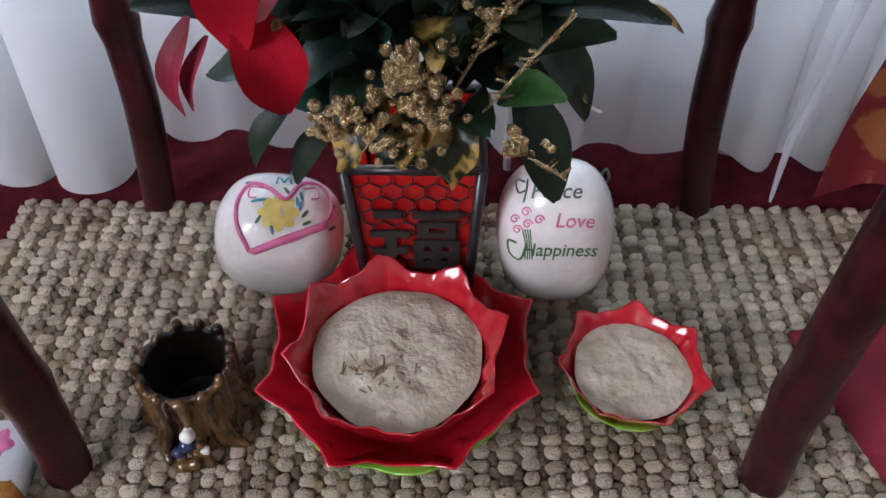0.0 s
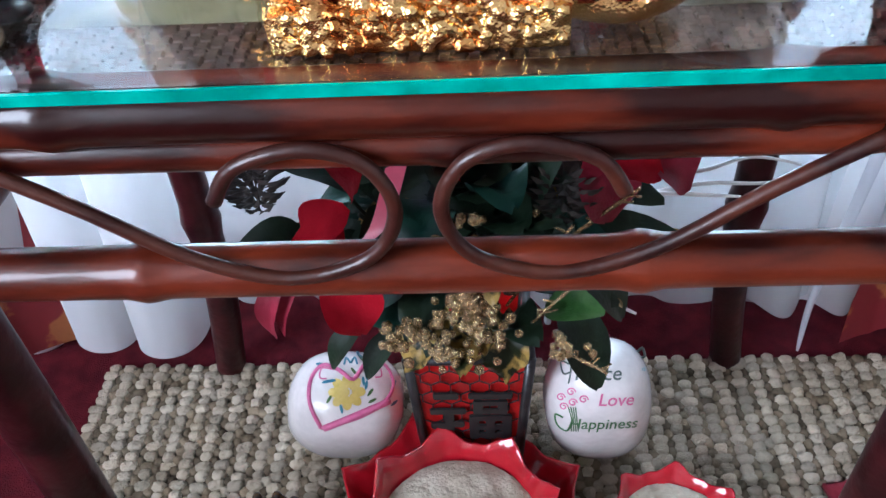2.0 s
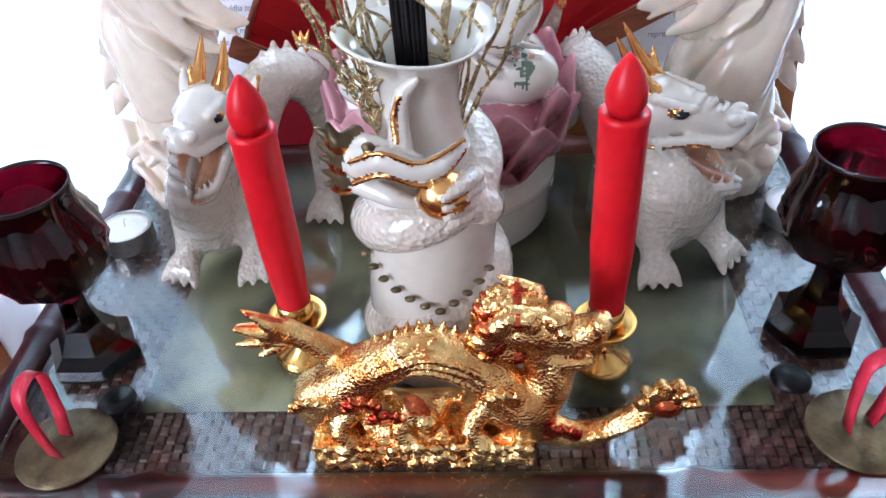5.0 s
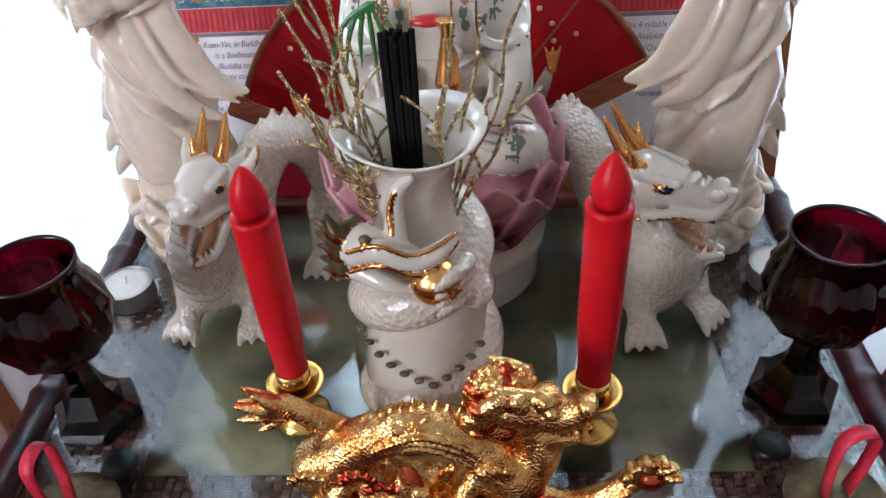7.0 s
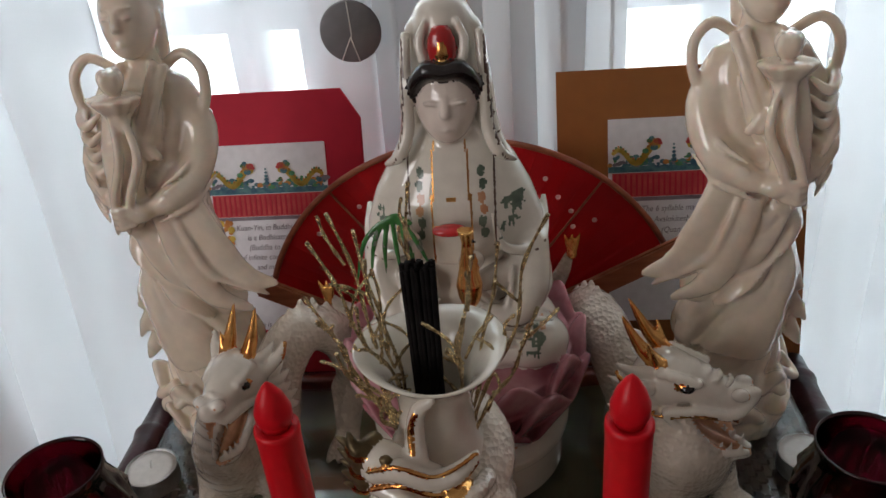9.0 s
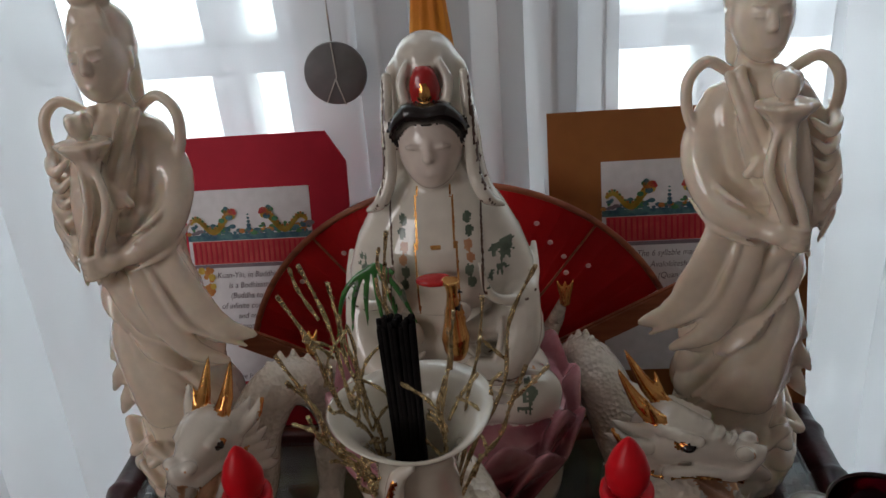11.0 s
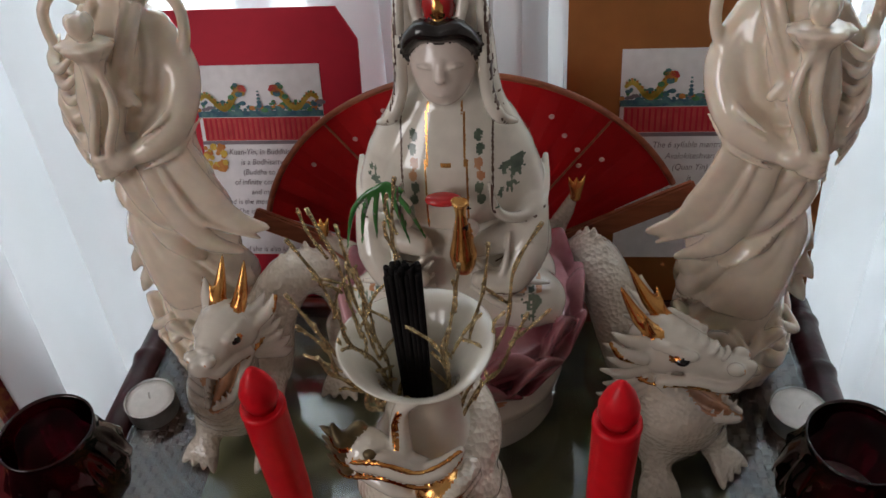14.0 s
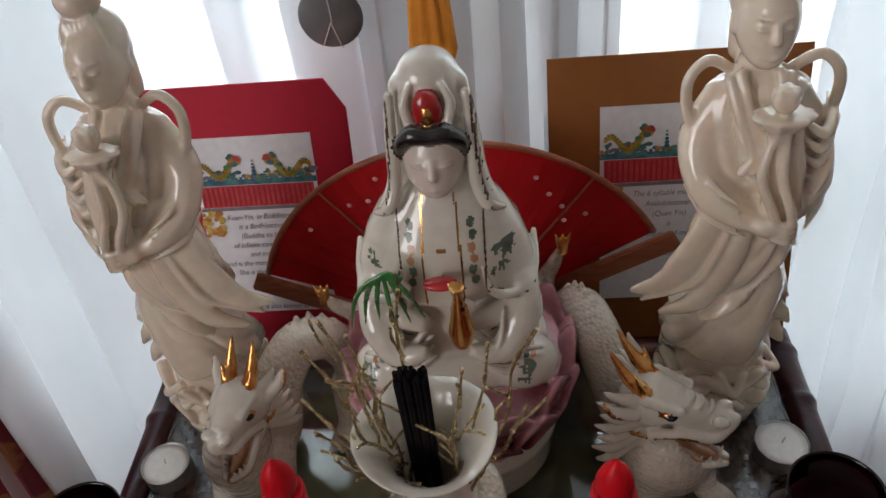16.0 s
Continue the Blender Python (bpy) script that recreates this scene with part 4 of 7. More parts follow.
def white_dragon(hx, hy, hz, way, chest, back, tail, feet, label, size=0.9, snout=0.95, girth=1.0):
    """A pearl-glazed crouching dragon: way is the heading of its head in the plan."""
    P = []
    P += [(A, chain(chest, [v * girth for v in (.031, .034, .028, .0215, .018)]), 0, .004)]
    P += [(A, chain(back, [.019, .021, .0195, .0175, .016, .013]), 0, .005)]
    P += [(A, chain(tail, [.015, .011, .008, .006, .002]), 0, .006)]
    tx, ty, tz = tail[-1]
    for q in (-.6, 0, .6):
        P += [(A, chain([(tx, ty, tz - .006), (tx + .010 * q, ty, tz + .012)], [.004, .001]), 1, .001)]
    # belly plates and crest
    c = smooth_path(chest, 6)
    w, sd = Vector((*way, 0)).normalized(), Vector((-way[1], way[0], 0)).normalized()
    for i in range(2, len(c) - 3, 2):
        p = c[i] + w * .024 * girth
        P += [(A, chain([p - sd * .013, p + w * .004, p + sd * .013], [.0035, .0045, .0035]), 2, .002)]
    b = smooth_path(back, 6)
    for i in range(2, len(b) - 2, 2):
        p = b[i] + Vector((0, .003, .0165))
        P += [(A, chain([p - Vector((0, 0, .006)), p + Vector((0, .002, .006))], [.006, .0016]), 0, .003)]
    # head
    h = Vector((hx, hy, hz))
    up = Vector((0, 0, 1))
    at = lambda f, l, u: h + (w * (f * snout if f > 0 else f) + sd * l * 1.12 + up * u) * size
    P += [(A, ell(at(-.008, 0, 0), (.0205, .0205, .0175)), 2, .003), (A, chain([at(-.004, 0, .003), at(.016, 0, .000), at(.036, 0, -.005), at(.050, 0, -.004), at(.058, 0, .003)], [.0175, .0140, .0105, .0085, .0030]), 2, .003)]
    P += [(A, chain([at(-.012, 0, -.020), at(.012, 0, -.040), at(.036, 0, -.054), at(.058, 0, -.054)], [.0135, .0115, .0092, .0030]), 2, .003)]
    P += [(CUT, chain([at(.004, 0, -.019), at(.026, 0, -.0285), at(.050, 0, -.031), at(.075, 0, -.031)], [.005, .0130, .0180, .0200]), 3, 0)]
    P += [(A, chain([at(.004, 0, -.033), at(.028, 0, -.046), at(.048, 0, -.048)], [.005, .0046, .002]), 3, .001)]
    for q in (-1, 1):
        # lips, brow, eye and cheek
        P += [(A, chain([at(.056, q * .004, -.002), at(.046, q * .0105, -.012), at(.024, q * .0135, -.012), at(.000, q * .0185, -.015)], [.003, .0034, .0032, .0034]), 2, .001)]
        P += [(A, chain([at(.000, q * .0185, -.018), at(.016, q * .0135, -.036), at(.038, q * .0110, -.049), at(.058, q * .003, -.050)], [.0034, .0032, .0030, .0022]), 2, .001)]
        P += [(A, ell(at(.010, q * .0135, .0075), (.0062, .0050, .0040)), 1, 0), (A, ell(at(.0125, q * .0160, .0070), (.0044, .0036, .0030)), 4, 0)]
        for k in range(5):
            P += [(A, ell(at(-.006 + .006 * k, q * (.0150 - .0006 * k), .0150 - .0012 * k), (.0042, .0038, .0034)), 2, .0006)]
        P += [(A, ell(at(.048, q * .0072, .0035), (.0054, .0046, .0042)), 2, .0012), (A, ell(at(.053, q * .0072, .0035), (.0020, .0020, .0018)), 3, 0)]
        P += [(A, chain([at(.050, q * .0125, -.0150), at(.022, q * .0165, -.0155), at(-.006, q * .0215, -.018), at(-.022, q * .0225, -.010)], [.0009, .0011, .0011, .0008]), 1, 0)]
        # a gilt horn with a short prong, gilt-edged ear, white mane
        P += [(A, chain([at(-.006, q * .008, .013), at(-.022, q * .0095, .028), at(-.038, q * .0095, .054)], [.0058, .0046, .0006]), 1, .0006), (A, chain([at(-.012, q * .011, .020), at(-.018, q * .0135, .038)], [.0034, .0006]), 1, 0)]
        P += [(A, chain([at(-.014, q * .020, .004), at(-.026, q * .028, .012), at(-.034, q * .031, .024)], [.0050, .0042, .0010]), 2, .0006), (A, chain([at(-.014, q * .0235, .004), at(-.026, q * .0315, .012), at(-.034, q * .033, .024)], [.0014, .0017, .0010]), 1, 0)]
        for k in range(7):
            P += [(A, chain([at(-.012, q * (.012 + .001 * k), .012 - .007 * k), at(-.026, q * (.018 + .002 * k), .014 - .009 * k), at(-.038 - .004 * (k % 2), q * (.020 + .002 * k), .020 - .011 * k)], [.0048, .0040, .0007]), 2, .0006)]
        for k in range(4):
            P += [(A, chain([at(.032 + .007 * k, q * (.0105 - .0018 * k), -.048), at(.033 + .007 * k, q * (.0105 - .0018 * k), -.040)], [.0018, .0005]), 2, 0)]
        for k in range(4):
            P += [(A, chain([at(.046 - .009 * k, q * .0098, -.012), at(.047 - .009 * k, q * .0098, -.021)], [.0022, .0005]), 2, 0)]
    for k in range(5):
        P += [(A, chain([at(.006 + .008 * k, -.006, .0165 - .0022 * k), at(.008 + .008 * k, 0, .0180 - .0022 * k), at(.006 + .008 * k, .006, .0165 - .0022 * k)], [.0014, .002, .0014]), 2, .0008)]
    for at_, s, d in feet:
        P += [(A, chain([(at_[0] - d[0] * .012, at_[1] - d[1] * .018, T + .045), (at_[0], at_[1], T + .016)], [.014, .009]), 0, .008)]
        foot(P, at_, s, d)
    ob = sculpt("dragon_statue", P, 0.0014, [PEARL, GOLD, PEARL_PLAIN, PEACH, BLACK_GLAZE])
    return tagged(ob, label, "statue", "pair of dragon statues")


white_dragon(-0.170, 0.490, 0.676, (-.28, -.96), [(-.187, .502, T + .030), (-.188, .498, T + .055), (-.182, .500, .640), (-.174, .500, .662), (-.172, .494, .672)],
             [(-.182, .508, T + .034), (-.166, .524, .605), (-.157, .538, .646), (-.137, .555, .670), (-.115, .572, .648), (-.106, .574, T + .045)],
             [(-.106, .578, T + .040), (-.094, .600, .612), (-.104, .608, .640), (-.120, .608, .654), (-.128, .606, .668)],
             [((-.206, .484), 1, (-.3, -.95)), ((-.158, .484), 1, (.2, -.98)), ((-.116, .552), 1, (-.1, -.99))],
             "white pearl-glazed dragon statue with open mouth and gilt horns", size=0.78, snout=0.72, girth=.80)
white_dragon(0.120, 0.493, 0.668, (.93, -.37), [(.126, .498, T + .032), (.130, .494, T + .056), (.120, .500, .634), (.116, .500, .655), (.116, .496, .666)],
             [(.122, .512, T + .034), (.108, .540, .600), (.090, .570, .640), (.078, .596, .652), (.066, .615, .628), (.068, .630, T + .03)],
             [(.068, .632, T + .035), (.056, .640, .610), (.052, .640, .640), (.060, .638, .664), (.066, .634, .686)],
             [((.118, .470), 1, (.1, -.99)), ((.160, .486), 1, (.7, -.7)), ((.052, .596), 1, (-.4, -.9))],
             "white pearl-glazed dragon statue with long snout and gilt horns")


def gold_dragon():
    P = []
    y = .336
    rnd = random.Random(7)
    # low slab with a rocky mound
    P += [(A, slab_form((-.030, y - .003, T + .0085), (.060, .021, .0085)), 0, .001)]
    for k in range(150):
        P += [(A, ell((rnd.uniform(-.088, .028), y - .0245, T + rnd.uniform(.002, .018)), [rnd.uniform(.0016, .0034)] * 3), 0, .0004)]
    for k in range(44):
        P += [(A, ell((rnd.uniform(-.080, .026), y + rnd.uniform(-.014, .010), T + rnd.uniform(.016, .030)), [rnd.uniform(.004, .0080)] * 3), 0, .002)]
    # body: thick haunch, arch, chest and neck
    body = [(-.086, y, T + .034), (-.072, y - .001, T + .042), (-.052, y - .003, T + .060), (-.026, y - .002, T + .070), (.000, y - .002, T + .058), (.016, y - .004, T + .038), (.030, y - .002, T + .032), (.038, y + .002, T + .052), (.026, y + .008, T + .074)]
    P += [(A, chain(body, [.015, .0165, .0140, .0122, .0130, .0140, .0150, .0135, .012]), 0, .002)]
    P += [(A, ell((-.082, y - .006, T + .030), (.017, .012, .016)), 0, .004), (A, ell((.024, y - .012, T + .028), (.016, .010, .017)), 0, .004)]
    c = smooth_path(body, 9)
    n = len(c)
    for i in range(6, n - 4):
        # ridge fins above, a beaded belly band below
        if i % 2 == 0:
            P += [(A, chain([c[i] + Vector((0, .001, .008)), c[i] + Vector((.0015, .002, .0185 if i < n * .6 else .016))], [.0036, .0009]), 0, 0)]
        for w in (-.0050, -.0005, .0040):
            P += [(A, ell(tuple(c[i] + Vector((w * .4, -.0122, w))), (.0023, .0022, .0021)), 0, 0)]
    for k in range(60):
        i = rnd.randrange(8, n - 8)
        a = rnd.uniform(.4, 2.2)
        P += [(A, ell(tuple(c[i] + Vector((rnd.uniform(-.002, .002), -.0115 * math.cos(a), .0115 * math.sin(a)))), (.0030, .0028, .0026)), 0, .0005)]
    # tail with a fan of flames
    P += [(A, chain([(-.060, y + .004, T + .050), (-.074, y + .006, T + .058), (-.086, y + .006, T + .068), (-.098, y + .006, T + .078)], [.0095, .0080, .0066, .0060]), 0, .003)]
    for k in range(11):
        a = 2.1 + .22 * k
        P += [(A, chain([(-.094, y + .006, T + .074), (-.096 + .014 * math.cos(a), y + .003 + .004 * (k % 3 - 1), T + .078 + .009 * math.sin(a)), (-.098 + .025 * math.cos(a), y + .002 + .005 * (k % 3 - 1), T + .081 + .017 * math.sin(a))], [.0050, .0034, .0010]), 1 if k % 3 == 1 else 0, .0006)]
    # head: brow, blunt snout with nose ball, open jaw
    hx, hz = .034, T + .082
    P += [(A, ell((hx - .010, y + .004, hz), (.017, .016, .014)), 0, .003), (A, ell((hx + .006, y - .003, hz + .010), (.0085, .0090, .0065)), 0, .002)]
    P += [(A, chain([(hx - .002, y, hz - .001), (hx + .014, y - .004, hz - .002), (hx + .024, y - .005, hz + .003)], [.013, .0100, .0085]), 0, .002), (A, ell((hx + .027, y - .007, hz + .009), (.0058, .0072, .0056)), 0, .001)]
    P += [(A, chain([(hx - .006, y, hz - .014), (hx + .010, y - .003, hz - .022), (hx + .022, y - .004, hz - .021)], [.0085, .0062, .0040]), 0, .002)]
    P += [(CUT, chain([(hx + .010, y - .006, hz - .011), (hx + .034, y - .008, hz - .011)], [.0022, .0052]), 1, 0)]
    for q in (-1, 1):
        P += [(A, ell((hx + .009, y - .002 + q * .0095, hz + .006), (.0040, .0030, .0034)), 0, 0)]
        P += [(A, chain([(hx - .002, y + .004 + q * .008, hz + .012), (hx - .012, y + .006 + q * .010, hz + .015), (hx - .022, y + .006 + q * .011, hz + .019)], [.0040, .0030, .0010]), 0, 0)]
        for k in range(4):
            P += [(A, chain([(hx + .014 + .005 * k, y - .004 + q * .006, hz - .007), (hx + .015 + .005 * k, y - .005 + q * .006, hz - .013)], [.0018, .0006]), 0, 0)]
    # mane: two rows of flame locks
    for k in range(15):
        a = .9 + .26 * k
        for w, r0 in ((-.010, .026), (.002, .029), (.012, .025)):
            r = r0 + rnd.uniform(-.003, .003)
            p = (hx - .014 + r * .85 * math.cos(a), y + .004 + w, hz - .002 + r * .66 * math.sin(a))
            P += [(A, chain([(hx - .012 + .006 * math.cos(a), y + .004 + w * .6, hz + .001 + .006 * math.sin(a)), (hx - .013 + r * .6 * math.cos(a + .15), y + .002 + w, hz - .001 + r * .50 * math.sin(a + .15)), p], [.0055, .0042, .0011]), 1 if k % 4 == 2 else 0, .0006)]
    # arm stretched out with a ball in its claw
    P += [(A, chain([(.028, y - .008, T + .018), (.048, y - .012, T + .012), (.066, y - .012, T + .015), (.082, y - .011, T + .026), (.092, y - .010, T + .034)], [.011, .0080, .0068, .0062, .0080]), 0, .002)]
    for k in range(16):
        u = k / 15
        P += [(A, ell((.046 + .040 * u, y - .018, T + .013 + .016 * u * u), (.0018, .0020, .0026)), 0, 0)]
    P += [(A, ell((.097, y - .011, T + .038), (.0100, .0100, .0095)), 1, .001)]
    for k in range(10):
        a = .2 + .33 * k
        P += [(A, chain([(.092, y - .010, T + .036), (.096 + .013 * math.cos(a), y - .018 + .005 * (k % 2), T + .040 + .013 * math.sin(a)), (.097 + .014 * math.cos(a), y - .020, T + .041 + .017 * math.sin(a))], [.0040, .0030, .0016]), 0, 0)]
    # feet on the slab, flame tufts at the joints
    for bx in (-.066, -.034, .004):
        P += [(A, chain([(bx, y - .010, T + .036), (bx - .008, y - .018, T + .024), (bx + .002, y - .020, T + .014)], [.0070, .0060, .0050]), 0, .002)]
        for k in range(4):
            P += [(A, chain([(bx + .002, y - .018, T + .016), (bx - .006 + .005 * k, y - .026, T + .011)], [.0028, .0010]), 0, 0)]
    for jx, jz, m in ((-.060, .040, 1), (-.048, .030, 1), (.030, .022, 1), (.044, .016, 1), (-.088, .040, 0), (.014, .044, 0)):
        for k in range(6):
            a = .3 + .5 * k
            P += [(A, chain([(jx, y - .013, T + jz), (jx + .008 * math.cos(a), y - .018, T + jz + .006 * math.sin(a)), (jx + .012 * math.cos(a + .3), y - .018, T + jz + .011 * math.sin(a + .3))], [.0034, .0024, .0008]), m, .0004)]
    P += [(CUT, ell((-.027, y, T + .043), (.0118, .05, .0090)), 1, 0)]
    ob = sculpt("golden_dragon", P, 0.0011, [GOLD_RELIEF, GOLD_RED], rough=.00016, rscale=150)
    return tagged(ob, "gilded dragon ornament with red tints on a low base", "statue")


gold_dragon()

# ---- more materials ----
WAX_RED = surf("red_candle_plastic", (0.50, 0.004, 0.010), (0.60, 0.008, 0.014), 20, 0.34, bump=0.08, bscale=80, spec=0.25)
BRASS = surf("brass", (0.55, 0.30, 0.07), (0.75, 0.48, 0.14), 40, 0.22, metal=1.0)
BRONZE = surf("tarnished_bronze", (0.075, 0.052, 0.024), (0.19, 0.14, 0.072), 60, 0.45, metal=0.7, bump=0.4, bscale=200)
ALUMINIUM = surf("thin_aluminium", (0.35, 0.33, 0.30), (0.55, 0.53, 0.5), 60, 0.35, metal=1.0, bump=0.4, bscale=300)
WAX = surf("white_wax", (0.74, 0.72, 0.68), (0.80, 0.78, 0.74), 30, 0.5)
RIBBON = surf("red_ribbon", (0.45, 0.012, 0.03), (0.6, 0.03, 0.06), 40, 0.35, bump=0.3, bscale=900)
RUBY = glass_mat("ruby_glass", (0.055, 0.0004, 0.004), 0.05, 1.5)
SEA_GLASS = glass_mat("pale_green_glass", (0.55, 0.80, 0.72), 0.25, 1.45)
BLACK_STICK = surf("black_incense", (0.006, 0.005, 0.005), (0.014, 0.012, 0.011), 60, 0.9, bump=0.3, bscale=500, spec=0.1)
GLITTER = surf("gold_glitter", (0.24, 0.155, 0.06), (0.88, 0.70, 0.40), 420, 0.24, metal=0.9, bump=1.0, bscale=900, dist=0.002)
FAN_RED = surf("red_fan_cloth", (0.52, 0.006, 0.011), (0.62, 0.010, 0.015), 12, 0.6, bump=0.2, bscale=900)
FAN_WOOD = surf("brown_fan_wood", (0.24, 0.065, 0.028), (0.36, 0.11, 0.05), 20, 0.45, stretch=(1, 1, 8))
BOARD_RED = surf("red_mount_board", (0.42, 0.006, 0.026), (0.48, 0.009, 0.032), 10, 0.7)
BOARD_BROWN = surf("bronze_brown_board", (0.27, 0.095, 0.020), (0.34, 0.125, 0.030), 10, 0.5, metal=0.25)
PAPER = surf("white_print_paper", (0.76, 0.75, 0.78), (0.80, 0.79, 0.82), 18, 0.6)
INK = surf("grey_ink", (0.16, 0.13, 0.16), (0.24, 0.21, 0.24), 40, 0.7)
ROOF_RED = surf("printed_red", (0.42, 0.03, 0.035), (0.55, 0.07, 0.06), 80, 0.6)
PRINT_YELLOW = surf("printed_yellow", (0.50, 0.32, 0.03), (0.62, 0.45, 0.08), 160, 0.6)
PRINT_BLUE = surf("printed_blue_green", (0.03, 0.10, 0.16), (0.10, 0.24, 0.24), 160, 0.6)
PRINT_GREEN = surf("printed_green", (0.03, 0.15, 0.06), (0.10, 0.28, 0.12), 160, 0.6)
PRINT_ORANGE = surf("printed_orange", (0.42, 0.14, 0.02), (0.58, 0.26, 0.06), 160, 0.6)
WHITE_DOT = surf("pale_pink_paint", (0.7, 0.42, 0.42), (0.75, 0.5, 0.5), 50, 0.6)
ORANGE = surf("orange_cloth", (0.62, 0.20, 0.01), (0.75, 0.30, 0.02), 20, 0.6, bump=0.3, bscale=500)
GREY_DISC = surf("grey_disc", (0.16, 0.155, 0.16), (0.22, 0.215, 0.22), 20, 0.6)
PALE = surf("pale_cord", (0.6, 0.58, 0.55), (0.7, 0.68, 0.65), 40, 0.7)


# ---- loose things on the table ----
def dragon_vase():
    cx, cy = -0.024, 0.402
    v = tagged(empty("dragon_vase", (cx, cy, T)), "white glazed vase wrapped by a gilt-trimmed dragon", "vase")
    prof = [(0, .001), (.036, 0), (.0405, .006), (.0400, .030), (.0375, .060), (.0355, .085), (.0365, .108), (.034, .130), (.026, .148), (.0205, .163), (.0190, .178), (.0215, .193), (.029, .204), (.0370, .2105), (.0382, .212), (.0370, .2125),
            (.030, .207), (.022, .196), (.0165, .182), (.0150, .165), (.0145, .13), (0, .128)]
    part("body", lathe(prof, 48, petal=lambda a, i: (1 + (.012 * math.sin(2 * a + 1) if 9 < i < 18 else 0) + (.03 * math.sin(a * 1 + 1.2 * i) if 1 < i < 8 else 0), .0025 * math.sin(2 * a + .6) if 10 < i < 18 else 0)), PEARL_PLAIN, v)
    P = []
    coil = []
    for k in range(24):
        a = -4.4 + k * .50
        r = .031 - .004 * (k / 23)
        coil.append((cx + r * math.cos(a), cy + r * math.sin(a), T + .016 + .0058 * k))
    P += [(A, chain(coil, [.013, .016, .016, .016, .014, .013]), 0, .003)]
    # head laid across the front: brow, broad upper lip with gilt edge, gilt mane
    P += [(A, chain([(cx - .034, cy - .018, T + .150), (cx - .026, cy - .027, T + .160), (cx - .012, cy - .033, T + .160), (cx + .004, cy - .036, T + .157)], [.011, .0115, .0085, .006]), 2, .003)]
    P += [(A, chain([(cx - .030, cy - .033, T + .158), (cx - .016, cy - .039, T + .166), (cx + .000, cy - .040, T + .160), (cx + .012, cy - .038, T + .163), (cx + .022, cy - .033, T + .170)], [.005, .0062, .0055, .0050, .0024]), 2, .0015)]
    for dz, r in ((.0062, .0012), (-.0062, .0014)):
        P += [(A, chain([(cx - .032, cy - .038, T + .158 + dz), (cx - .016, cy - .0435, T + .166 + dz), (cx + .000, cy - .0440, T + .160 + dz), (cx + .012, cy - .0415, T + .163 + dz), (cx + .022, cy - .0355, T + .170 + dz * .5)], [r] * 5), 1, 0)]
    P += [(A, chain([(cx - .030, cy - .028, T + .146), (cx - .014, cy - .037, T + .143), (cx - .002, cy - .038, T + .139)], [.0065, .0052, .0025]), 2, .0015)]
    P += [(A, chain([(cx - .008, cy - .030, T + .168), (cx - .008, cy - .025, T + .180), (cx - .005, cy - .025, T + .192), (cx + .002, cy - .028, T + .200)], [.006, .0048, .0042, .002]), 2, .003), (A, chain([(cx - .009, cy - .0345, T + .170), (cx - .010, cy - .0295, T + .182), (cx - .007, cy - .0290, T + .192)], [.0014, .0015, .0009]), 1, 0)]
    for k in range(16):
        u = k / 15
        P += [(A, chain([(cx - .030, cy - .022, T + .146 + .024 * u), (cx - .037, cy - .027 - .003 * (k % 2), T + .143 + .028 * u), (cx - .042 - .003 * (k % 3), cy - .025, T + .138 + .040 * u)], [.0046, .0040, .0012]), (3, 1, 3)[k % 3], .0006)]
    P += [(A, ell((cx - .022, cy - .0385, T + .1725), (.0034, .0026, .0026)), 3, 0)]
    P += [(A, ell((cx + .011, cy - .038, T + .144), (.0132, .0118, .0125)), 1, 0)]
    for k in range(4):
        P += [(A, chain([(cx + .026, cy - .026, T + .129 + .006 * k), (cx + .021, cy - .040, T + .133 + .006 * k), (cx + .012, cy - .050, T + .132 + .006 * k)], [.005, .004, .0014]), 0, .001)]
    P += [(A, chain([(cx + .030, cy - .010, T + .119), (cx + .030, cy - .024, T + .126), (cx + .024, cy - .030, T + .132)], [.011, .010, .007]), 0, .004)]
    # dashes of gilt along the coil
    for k in range(11):
        a = -2.65 + .20 * k
        P += [(A, ell((cx + .0395 * math.cos(a), cy + .0395 * math.sin(a), T + .068 + .0042 * abs(k - 6)), (.0034, .0026, .0016)), 3, 0)]
        P += [(PAINT, ell((cx + .048 * math.cos(a), cy + .048 * math.sin(a), T + .068 + .0042 * abs(k - 6)), (.0036, .0105, .0022)), 3, 0)]
    ob = sculpt("dragon_relief", P, 0.0013, [PEARL, GOLD, PEARL_PLAIN, BRONZE])
    loc = ob.location.copy()
    ob.parent = v
    ob.location = loc - v.location
    ob["label"] = "raised pearl dragon with gilt mane and ball"
    return cx, cy


VX, VY = dragon_vase()


def incense():
    b = tagged(empty("incense_bundle", (VX - .002, VY, T + .1305)), "bundle of black incense sticks standing in the vase", "incense")
    rnd = random.Random(3)
    for i in range(7):
        for j in range(4):
            x, y = (i - 3) * .0023, (j - 1.5) * .0024
            h = .128 + rnd.uniform(-.0025, .0025)
            part("stick", tube([(x * .8, y * .8, 0), (x + rnd.uniform(-.0006, .0006), y, h)], .00135, 6, n=1), BLACK_STICK, b)


incense()


